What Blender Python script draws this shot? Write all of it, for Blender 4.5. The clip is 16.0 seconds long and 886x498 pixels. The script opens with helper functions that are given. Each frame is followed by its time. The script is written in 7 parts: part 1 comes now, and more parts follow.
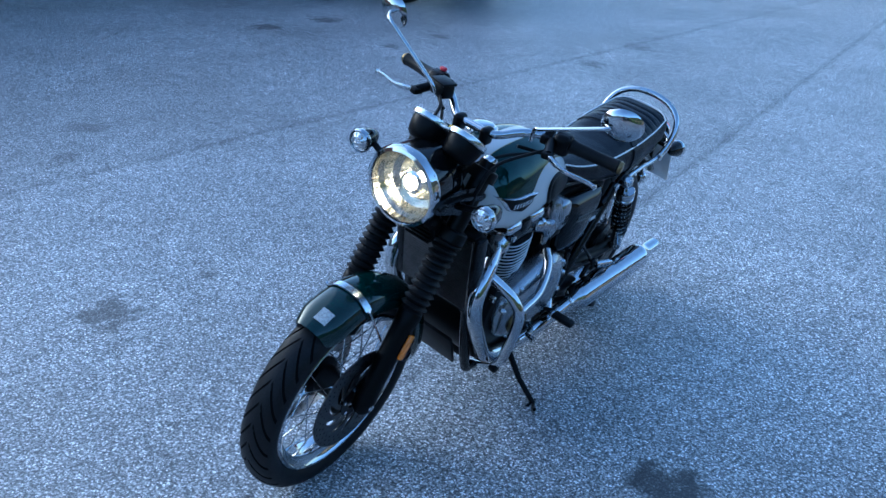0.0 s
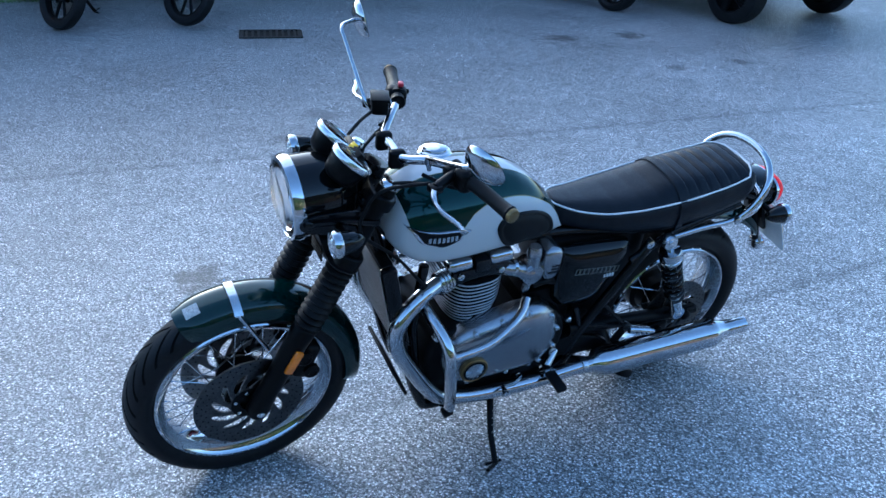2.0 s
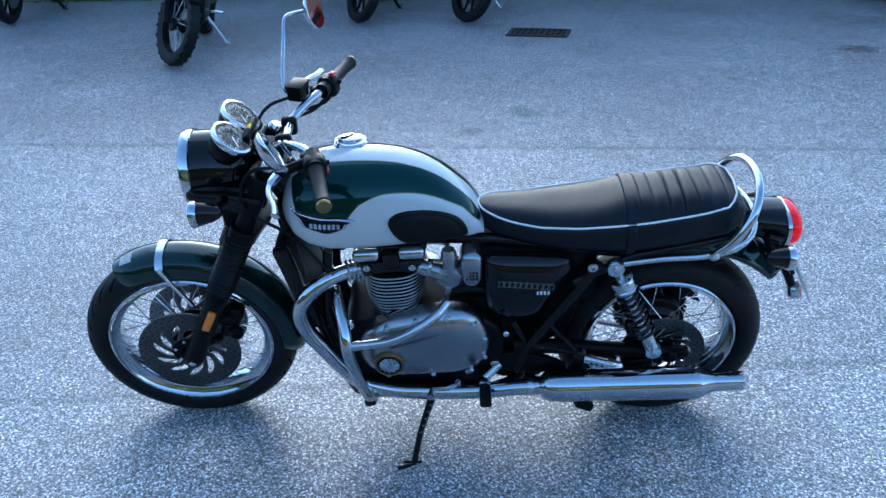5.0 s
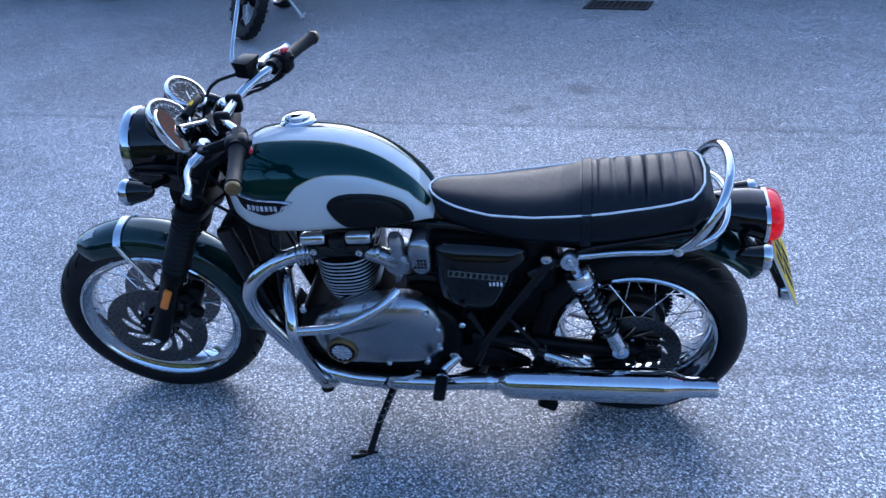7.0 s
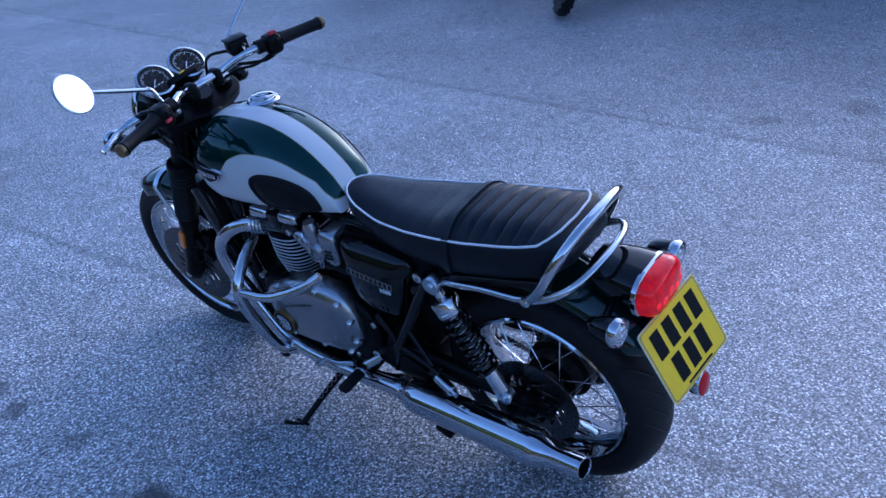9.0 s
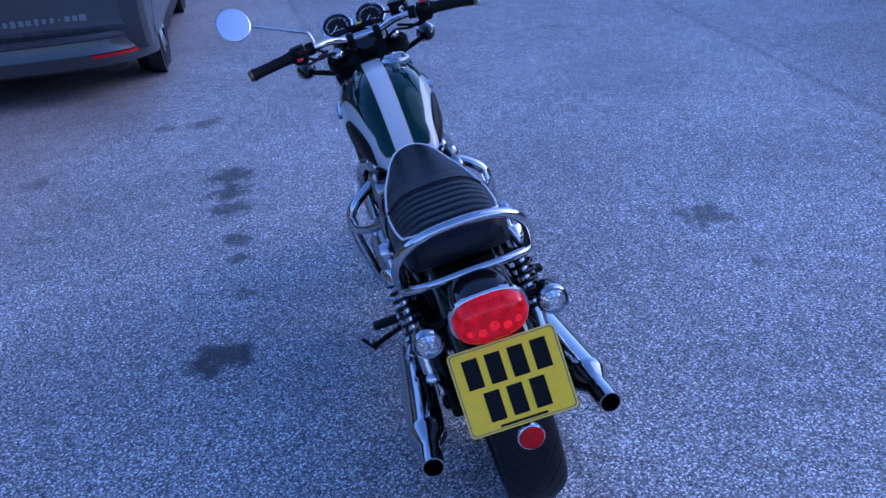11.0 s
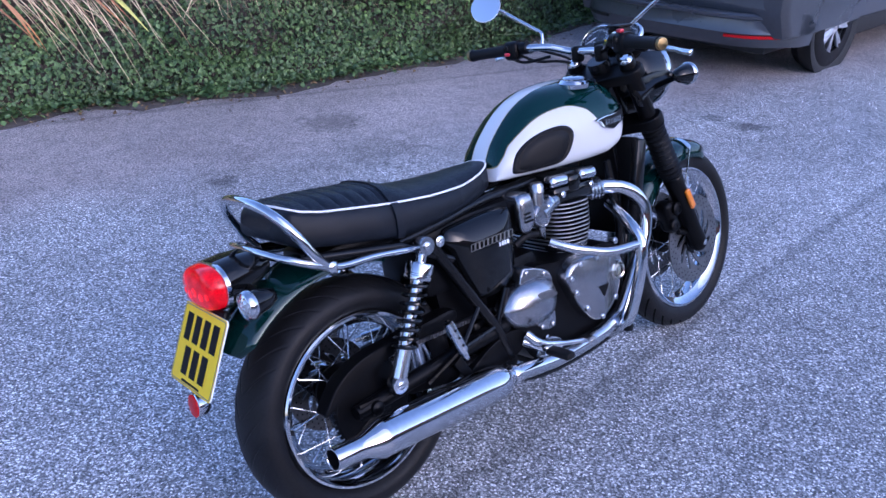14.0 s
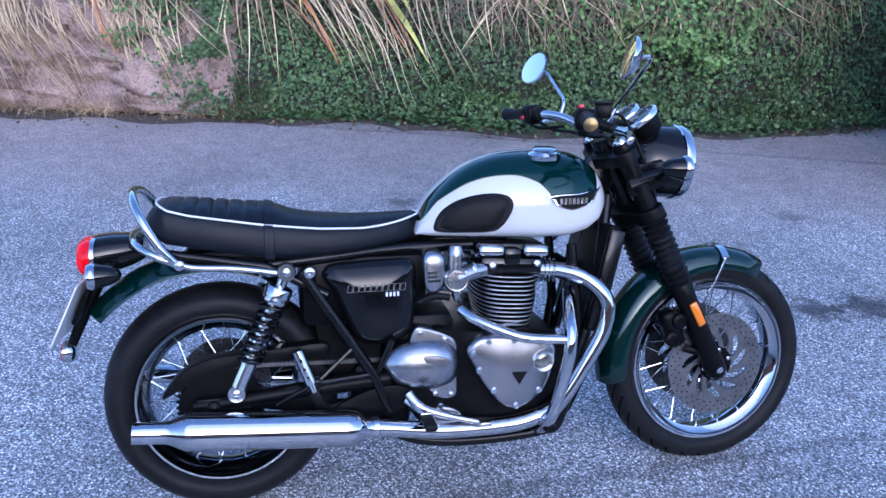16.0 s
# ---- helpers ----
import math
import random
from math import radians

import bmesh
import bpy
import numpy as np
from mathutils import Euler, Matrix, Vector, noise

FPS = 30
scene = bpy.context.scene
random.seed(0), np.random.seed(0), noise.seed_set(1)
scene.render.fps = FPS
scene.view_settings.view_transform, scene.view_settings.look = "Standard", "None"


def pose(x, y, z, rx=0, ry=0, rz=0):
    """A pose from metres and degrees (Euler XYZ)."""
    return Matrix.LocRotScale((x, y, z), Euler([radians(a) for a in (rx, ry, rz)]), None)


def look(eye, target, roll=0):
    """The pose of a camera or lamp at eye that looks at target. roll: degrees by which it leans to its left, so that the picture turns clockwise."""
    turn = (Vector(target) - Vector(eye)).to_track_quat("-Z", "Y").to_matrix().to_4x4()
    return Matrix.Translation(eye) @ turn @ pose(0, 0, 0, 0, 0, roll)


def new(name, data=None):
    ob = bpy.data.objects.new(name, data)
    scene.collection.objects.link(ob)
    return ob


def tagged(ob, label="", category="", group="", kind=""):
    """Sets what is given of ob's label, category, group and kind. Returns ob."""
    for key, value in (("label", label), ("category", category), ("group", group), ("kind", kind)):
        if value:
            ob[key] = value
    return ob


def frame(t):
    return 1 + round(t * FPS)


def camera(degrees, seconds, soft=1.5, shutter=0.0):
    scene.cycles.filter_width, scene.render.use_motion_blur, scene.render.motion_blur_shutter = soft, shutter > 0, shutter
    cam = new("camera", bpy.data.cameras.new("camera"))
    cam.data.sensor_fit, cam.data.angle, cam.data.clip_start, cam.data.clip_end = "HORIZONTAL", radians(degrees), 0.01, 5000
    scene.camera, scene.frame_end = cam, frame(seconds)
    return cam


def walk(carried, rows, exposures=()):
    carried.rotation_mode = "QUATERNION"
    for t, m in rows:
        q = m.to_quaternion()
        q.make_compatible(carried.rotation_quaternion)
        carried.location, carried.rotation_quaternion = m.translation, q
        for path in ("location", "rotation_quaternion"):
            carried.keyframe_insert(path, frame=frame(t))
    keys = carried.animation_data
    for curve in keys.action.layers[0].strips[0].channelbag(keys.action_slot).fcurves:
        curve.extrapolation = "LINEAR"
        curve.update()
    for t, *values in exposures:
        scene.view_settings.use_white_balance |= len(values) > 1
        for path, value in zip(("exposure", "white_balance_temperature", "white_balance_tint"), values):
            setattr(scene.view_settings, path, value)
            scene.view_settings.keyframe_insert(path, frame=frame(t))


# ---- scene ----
cam = camera(55.15, 16.0)
PATH = [
    (0, (0.219, -0.113, 1.651), (0.1301, 1.6940, 0.7975), 3.22),
    (0.5, (0.468, -0.008, 1.665), (0.1445, 1.7687, 0.8052), 2.82),
    (1, (0.819, 0.080, 1.671), (0.2843, 1.8000, 0.8031), 2.46),
    (1.5, (1.083, 0.222, 1.669), (0.3471, 1.8658, 0.7986), 2.19),
    (2, (1.314, 0.420, 1.671), (0.3874, 1.9678, 0.8066), 1.91),
    (2.5, (1.625, 0.617, 1.673), (0.5213, 2.0457, 0.8130), 1.55),
    (3, (1.848, 0.825, 1.665), (0.5931, 2.1283, 0.8138), 1.24),
    (3.5, (1.991, 1.032, 1.661), (0.6123, 2.2093, 0.8152), 0.59),
    (3.7, (2.052, 1.118, 1.654), (0.6353, 2.2468, 0.8063), 0.25),
    (6, (2.224, 1.325, 1.652), (0.6604, 2.2134, 0.7779), -2.64),
    (6.5, (2.277, 1.436, 1.641), (0.6841, 2.2615, 0.7572), -3.15),
    (7, (2.285, 1.705, 1.615), (0.6490, 2.4154, 0.7099), -3.51),
    (7.5, (2.340, 2.020, 1.604), (0.6411, 2.5425, 0.6871), -4.14),
    (8, (2.451, 2.351, 1.614), (0.6974, 2.6580, 0.7023), -4.36),
    (8.2, (2.461, 2.470, 1.606), (0.6899, 2.6748, 0.6998), -4.46),
    (10.3, (2.143, 3.805, 1.561), (0.6508, 2.8057, 0.6800), -6.40),
    (10.5, (2.076, 3.906, 1.562), (0.6601, 2.8027, 0.6804), -6.07),
    (11, (1.912, 4.226, 1.567), (0.6924, 2.9113, 0.6803), -4.61),
    (11.5, (1.669, 4.426, 1.544), (0.6841, 2.9298, 0.6540), -3.05),
    (12, (1.373, 4.555, 1.536), (0.6563, 2.9190, 0.6361), -1.76),
    (12.5, (1.032, 4.732, 1.557), (0.6140, 3.0007, 0.6485), -1.34),
    (13, (0.693, 4.738, 1.541), (0.5669, 2.9561, 0.6421), -0.81),
    (13.5, (0.344, 4.691, 1.562), (0.5286, 2.9082, 0.6736), -0.47),
    (14, (-0.054, 4.663, 1.575), (0.4026, 2.9231, 0.7009), 0.16),
    (14.5, (-0.356, 4.510, 1.556), (0.3661, 2.8504, 0.7037), 0.46),
    (15, (-0.643, 4.333, 1.582), (0.3042, 2.7784, 0.7535), 1.11),
    (15.5, (-0.990, 4.207, 1.617), (0.1551, 2.7793, 0.8092), 1.53),
    (16, (-1.181, 3.995, 1.596), (0.1119, 2.6873, 0.8095), 2.18),
]
# seconds, stops, kelvin, tint: the phone's picture turns bluer while it looks along the bike from behind
EXPOSURES = [(0, 1.14, 4720, 3), (1.5, 1.26, 4960, 5), (3.5, 1.48, 4940, -6), (6.5, 1.35, 5000, 12), (8, 1.17, 4940, 15), (10.5, 0.45, 4400, 30), (11.2, 0.68, 4520, 32), (11.6, 0.75, 4540, 31), (12.5, 0.83, 4320, 28), (13, 0.95, 4440, 30), (13.5, 1.2, 4960, 30), (14, 1.34, 5200, 30), (16, 1.38, 4920, 22)]
walk(cam, [(t, look(eye, target, roll)) for t, eye, target, roll in PATH], EXPOSURES)

# ---- light ----
world = bpy.data.worlds.new("dusk_sky")
scene.world = world
world.use_nodes = True
wn = world.node_tree
sky = wn.nodes.new("ShaderNodeTexSky")
sky.sky_type, sky.sun_disc = "NISHITA", False
sky.sun_elevation, sky.sun_rotation = radians(22), radians(300)
sky.air_density, sky.dust_density, sky.ozone_density = 1.0, 1.6, 1.3
wn.links.new(sky.outputs[0], wn.nodes["Background"].inputs[0])
wn.nodes["Background"].inputs[1].default_value = 0.15
sun = new("sun", bpy.data.lights.new("sun", "SUN"))
sun.data.energy, sun.data.angle, sun.data.color = 0.22, radians(60), (1.0, 0.95, 0.88)
sun.matrix_world = look((0, 0, 0), (0.75, -0.45, -0.9))

# ---- materials ----


def mat(name, col, rough=0.5, metal=0.0, var=0.12, scale=12.0, bump=0.0, bscale=250.0, coat=0.0, spec=0.5, rvar=0.1, each=0.0):
    """A surface with broad and fine variation of its colour, gloss and relief."""
    m = bpy.data.materials.new(name)
    m.use_nodes = True
    nt = m.node_tree
    b = nt.nodes["Principled BSDF"]
    tc = nt.nodes.new("ShaderNodeTexCoord")
    n1, n2 = nt.nodes.new("ShaderNodeTexNoise"), nt.nodes.new("ShaderNodeTexNoise")
    n1.inputs["Scale"].default_value, n1.inputs["Detail"].default_value = scale, 5
    n2.inputs["Scale"].default_value, n2.inputs["Detail"].default_value = scale * 9, 3
    add = nt.nodes.new("ShaderNodeMath")
    add.operation = "ADD"
    for n, k in ((n1, 0), (n2, 1)):
        nt.links.new(tc.outputs["Object"], n.inputs["Vector"])
        nt.links.new(n.outputs["Fac"], add.inputs[k])
    last = add.outputs[0]
    if each:
        info = nt.nodes.new("ShaderNodeObjectInfo")
        mul = nt.nodes.new("ShaderNodeMath")
        mul.operation, mul.inputs[1].default_value, mul.inputs[2].default_value = "MULTIPLY_ADD", each, 0
        nt.links.new(info.outputs["Random"], mul.inputs[0])
        nt.links.new(last, mul.inputs[2])
        last = mul.outputs[0]
    ramp = nt.nodes.new("ShaderNodeMapRange")
    ramp.inputs[1].default_value, ramp.inputs[2].default_value = 0.7, 1.3 + each
    ramp.inputs[3].default_value, ramp.inputs[4].default_value = 1 - var, 1 + var
    nt.links.new(last, ramp.inputs[0])
    mix = nt.nodes.new("ShaderNodeVectorMath")
    mix.operation = "SCALE"
    mix.inputs[0].default_value = col[:3]
    nt.links.new(ramp.outputs[0], mix.inputs["Scale"])
    nt.links.new(mix.outputs[0], b.inputs["Base Color"])
    rr = nt.nodes.new("ShaderNodeMapRange")
    rr.inputs[3].default_value, rr.inputs[4].default_value = max(0.02, rough - rvar), min(1, rough + rvar)
    nt.links.new(n1.outputs["Fac"], rr.inputs[0])
    nt.links.new(rr.outputs[0], b.inputs["Roughness"])
    b.inputs["Metallic"].default_value = metal
    b.inputs["Specular IOR Level"].default_value = spec
    b.inputs["Coat Weight"].default_value = coat
    b.inputs["Coat Roughness"].default_value = 0.04
    if bump:
        n3, bp = nt.nodes.new("ShaderNodeTexNoise"), nt.nodes.new("ShaderNodeBump")
        n3.inputs["Scale"].default_value, n3.inputs["Detail"].default_value = bscale, 4
        bp.inputs["Strength"].default_value, bp.inputs["Distance"].default_value = bump, 0.002
        nt.links.new(tc.outputs["Object"], n3.inputs["Vector"])
        nt.links.new(n3.outputs["Fac"], bp.inputs["Height"])
        nt.links.new(bp.outputs[0], b.inputs["Normal"])
    return m


CHROME = mat("chrome", (0.56, 0.575, 0.6), 0.07, 1.0, 0.06, 8, rvar=0.04)
CHROMEDULL = mat("chrome_dull", (0.62, 0.64, 0.66), 0.2, 1.0, 0.12, 14, rvar=0.08)
ALLOY = mat("brushed_alloy", (0.38, 0.385, 0.4), 0.25, 1.0, 0.12, 9, 0.12, 500, rvar=0.08)
MACHINED = mat("machined_fin_edge", (0.7, 0.7, 0.71), 0.38, 1.0, 0.15, 30)
STEEL = mat("disc_steel", (0.25, 0.245, 0.245), 0.34, 1.0, 0.25, 20)
# the same disc steel with the left side's shade put into its colour
SHADEDSTEEL = mat("shaded_disc_steel", (0.1, 0.1, 0.1), 0.34, 1.0, 0.3, 20)
RIMCHROME = mat("rim_chrome", (0.5, 0.52, 0.55), 0.07, 1.0, 0.1, 12, rvar=0.05)
BLACK = mat("black_paint", (0.004, 0.004, 0.0045), 0.24, 0, 0.2, 10, coat=0.1, spec=0.25)
GLOSSBLACK = mat("gloss_black", (0.004, 0.0045, 0.005), 0.045, 0, 0.2, 6, spec=0.36, rvar=0.02)
SATIN = mat("satin_black", (0.0028, 0.0028, 0.0032), 0.36, 0, 0.3, 20, 0.08, 700, spec=0.13)
RUBBER = mat("black_rubber", (0.006, 0.006, 0.0065), 0.5, 0, 0.25, 30, 0.15, 500, spec=0.18)
TYRE = mat("tyre_rubber", (0.0085, 0.0085, 0.0095), 0.5, 0, 0.4, 18, 0.2, 350, spec=0.2)
# tyre rubber made darker, for the shade inside the tread grooves
GROOVESHADE = mat("tread_groove_shade", (0.005, 0.005, 0.005), 0.9, 0, 0.2, 30, spec=0.05)
VINYL = mat("seat_vinyl", (0.0048, 0.0068, 0.011), 0.38, 0, 0.2, 8, 0.3, 900, spec=0.24)
PIPING = mat("white_piping", (0.82, 0.82, 0.82), 0.5, 0, 0.08, 30)
GREEN = mat("metallic_green", (0.0025, 0.023, 0.021), 0.1, 0.3, 0.2, 400, coat=0.25, rvar=0.03)
RED = mat("red_lens", (0.5, 0.004, 0.006), 0.1, 0, 0.12, 60, spec=0.3)
SHELL = mat("lamp_reflector", (0.62, 0.56, 0.45), 0.24, 1.0, 0.45, 55, 0.5, 90, rvar=0.1)
REDBIT = mat("red_plastic", (0.6, 0.03, 0.05), 0.35, 0, 0.1, 40)
AMBER = mat("amber_lens", (0.8, 0.22, 0.01), 0.2, 0, 0.12, 90, coat=0.6)
BRIGHTCAP = mat("polished_filler_plug", (0.6, 0.58, 0.52), 0.18, 1.0, 0.1, 40)
BRASS = mat("brass", (0.25, 0.18, 0.085), 0.34, 1.0, 0.15, 40)
YELLOW = mat("plate_yellow", (1.0, 0.66, 0.015), 0.4, 0, 0.06, 6, spec=0.25)
WHITE = mat("white_sheet", (0.82, 0.83, 0.84), 0.5, 0, 0.08, 30)
INK = mat("black_ink", (0.006, 0.006, 0.007), 0.5, 0, 0.1, 30, spec=0.12)
GREYINK = mat("grey_ink", (0.2, 0.19, 0.17), 0.4, 0, 0.1, 30)
CLEARLENS = mat("indicator_lens", (0.62, 0.63, 0.65), 0.08, 0.9, 0.3, 120, coat=0.6)
BEZEL = mat("satin_chrome_bezel", (0.78, 0.79, 0.8), 0.24, 1.0, 0.06, 20)
PAPER = mat("weathered_paper", (0.42, 0.44, 0.45), 0.6, 0, 0.5, 160)
MIRROR = mat("mirror_glass", (0.9, 0.9, 0.9), 0.02, 1.0, 0.0, 5, rvar=0.0)


def glow(name, col, strength, var=0.1, scale=12.0):
    m = mat(name, col, 0.1, 0, var, scale, rvar=0.03)
    b = m.node_tree.nodes["Principled BSDF"]
    b.inputs["Emission Color"].default_value = (*col, 1)
    b.inputs["Emission Strength"].default_value = strength
    m.node_tree.links.new(b.inputs["Base Color"].links[0].from_socket, b.inputs["Emission Color"])
    return m


LAMP = glow("headlamp_filament", (1.0, 0.78, 0.46), 26.0)
TAILGLOW = glow("tail_lamp_led", (0.8, 0.006, 0.008), 0.4, 0.5, 60)
REDLIT = glow("red_lens_lit", (0.34, 0.0006, 0.003), 0.5, 0.5, 45)
REDLIT.node_tree.nodes["Principled BSDF"].inputs["Specular IOR Level"].default_value = 0.35


def glass_mat(name, col=(1, 1, 1), rough=0.02):
    m = bpy.data.materials.new(name)
    m.use_nodes = True
    nt = m.node_tree
    b = nt.nodes["Principled BSDF"]
    b.inputs["Base Color"].default_value = (*col, 1)
    b.inputs["Transmission Weight"].default_value = 1.0
    b.inputs["Roughness"].default_value = rough
    b.inputs["IOR"].default_value = 1.2
    return m


GLASS = glass_mat("clear_glass")
DARKGLASS = mat("dark_glass", (0.01, 0.012, 0.014), 0.04, 0, 0.1, 5, coat=1.0, rvar=0.02)

# ---- mesh helpers ----


def smoothed(pts, n=8):
    """A Catmull-Rom line through the points."""
    p = [Vector(q) for q in pts]
    p = [2 * p[0] - p[1], *p, 2 * p[-1] - p[-2]]
    out = []
    for i in range(1, len(p) - 2):
        a, b, c, d = p[i - 1 : i + 3]
        for k in range(n):
            t = k / n
            out.append(0.5 * (2 * b + (c - a) * t + (2 * a - 5 * b + 4 * c - d) * t**2 + (3 * b - a - 3 * c + d) * t**3))
    return out + [p[-2]]


def rings(bm, loops, closed=False, caps=True):
    """Skin over loops of points that all have one count."""
    vs = [[bm.verts.new(q) for q in loop] for loop in loops]
    n = len(vs[0])
    pairs = list(zip(vs, vs[1:])) + ([(vs[-1], vs[0])] if closed else [])
    for a, b in pairs:
        for i in range(n):
            bm.faces.new((a[i], a[(i + 1) % n], b[(i + 1) % n], b[i]))
    if caps and not closed:
        bm.faces.new(vs[0][::-1])
        bm.faces.new(vs[-1])
    return vs


def tube(bm, pts, r, seg=10, closed=False, flat=1.0):
    """A round bar along the points; r is one radius or one a point."""
    p = [Vector(q) for q in pts]
    rr = r if isinstance(r, (list, tuple)) else [r] * len(p)
    loops, up = [], None
    for i, q in enumerate(p):
        if closed:
            d = p[(i + 1) % len(p)] - p[i - 1]
        else:
            d = p[min(i + 1, len(p) - 1)] - p[max(i - 1, 0)]
        d.normalize()
        if up is None:
            up = d.orthogonal().normalized()
        up = (up - d * up.dot(d)).normalized()
        side = d.cross(up)
        loops.append([q + rr[i] * (math.cos(a) * up + flat * math.sin(a) * side) for a in (2 * math.pi * k / seg for k in range(seg))])
    rings(bm, loops, closed)


def lathe(bm, prof, at, axis, seg=32, closed=False, caps=True):
    """Turn (radius, along) pairs round an axis through a point."""
    ax = Vector(axis).normalized()
    u = ax.orthogonal().normalized() if abs(ax.y) < 0.99 else Vector((1, 0, 0))
    v = ax.cross(u)
    at = Vector(at)
    loops = [[at + ax * h + max(r, 1e-4) * (math.cos(a) * u + math.sin(a) * v) for a in (2 * math.pi * k / seg for k in range(seg))] for r, h in prof]
    rings(bm, loops, closed, caps=caps and not closed)


def block(bm, at, size, rot=(0, 0, 0), bevel=0.004, seg=2):
    """A box with rounded edges."""
    made = bmesh.ops.create_cube(bm, size=1.0)["verts"]
    bmesh.ops.transform(bm, matrix=pose(*at, *rot) @ Matrix.Diagonal((*size, 1)), verts=made)
    if bevel:
        edges = list({e for v in made for e in v.link_edges})
        bmesh.ops.bevel(bm, geom=edges, offset=bevel, segments=seg, profile=0.5, affect="EDGES")


def plate(bm, outline, y0, y1, bevel=0.004, dome=0.0, axis="y", n=4):
    """A flat piece with an (x, z) outline between two depths, its outer rim rounded; dome swells the middle."""
    c = Vector((sum(p[0] for p in outline) / len(outline), sum(p[1] for p in outline) / len(outline)))
    s = 1 if y1 > y0 else -1
    loops = [[(p[0], y0, p[1]) for p in outline]]
    for k in range(n + 1):
        a = math.pi / 2 * k / n
        loops.append([(p[0] + (c.x - p[0]) * bevel * (1 - math.cos(a)) / max(1e-4, (Vector(p[:2]) - c).length), y1 - s * bevel * (1 - math.sin(a)), p[1] + (c.y - p[1]) * bevel * (1 - math.cos(a)) / max(1e-4, (Vector(p[:2]) - c).length)) for p in outline])
    if dome:
        last = loops[-1]
        for f in (0.75, 0.5, 0.25):
            loops.append([(c.x + (q[0] - c.x) * f, y1 + s * dome * (1 - f * f), c.y + (q[2] - c.y) * f) for q in last])
    rings(bm, loops)


def pillow(bm, outline, y0, rim, depth, s, power=2.6):
    """A cushion-shaped cover on an (x, z) outline: a short upright rim, then one smooth swell to the middle."""
    c = Vector((sum(p[0] for p in outline) / len(outline), sum(p[1] for p in outline) / len(outline)))
    loops = [[(p[0], s * y0, p[1]) for p in outline], [(p[0], s * (y0 + rim), p[1]) for p in outline]]
    for f in (0.985, 0.96, 0.92, 0.86, 0.77, 0.65, 0.5, 0.33, 0.15):
        h = (1 - f**power) ** 0.62
        loops.append([(c.x + (p[0] - c.x) * f, s * (y0 + rim + depth * h), c.y + (p[1] - c.y) * f) for p in outline])
    rings(bm, loops)


def smooth2(pts, n=5):
    """A closed smooth outline through (x, z) points."""
    q = [Vector((a, b)) for a, b in pts]
    m = len(q)
    out = []
    for i in range(m):
        a, b, c, d = q[i - 1], q[i], q[(i + 1) % m], q[(i + 2) % m]
        for k in range(n):
            t = k / n
            v = 0.5 * (2 * b + (c - a) * t + (2 * a - 5 * b + 4 * c - d) * t**2 + (3 * b - a - 3 * c + d) * t**3)
            out.append((v.x, v.y))
    return out


XF = Matrix()


def part(name, bm, material, parent, label="", smooth=40, mats=()):
    """Link a bmesh as one mesh object under a thing or a part."""
    if XF != Matrix():
        bmesh.ops.transform(bm, matrix=XF, verts=bm.verts[:])
    bmesh.ops.recalc_face_normals(bm, faces=bm.faces[:])
    me = bpy.data.meshes.new(name)
    bm.to_mesh(me)
    bm.free()
    for m in (material, *mats):
        me.materials.append(m)
    ob = new(name, me)
    if smooth:
        me.shade_smooth()
        me.set_sharp_from_angle(angle=radians(smooth))
    if parent is not None:
        ob.parent = parent
    if label:
        tagged(ob, label)
    return ob


def B():
    return bmesh.new()


def lerp(xs, x):
    """The value at x of a smooth line through (x, value) pairs."""
    if x <= xs[0][0]:
        return xs[0][1]
    for (a, va), (b, vb) in zip(xs, xs[1:]):
        if x <= b:
            t = (x - a) / (b - a)
            return va + (vb - va) * t
    return xs[-1][1]

# ---- ground ----


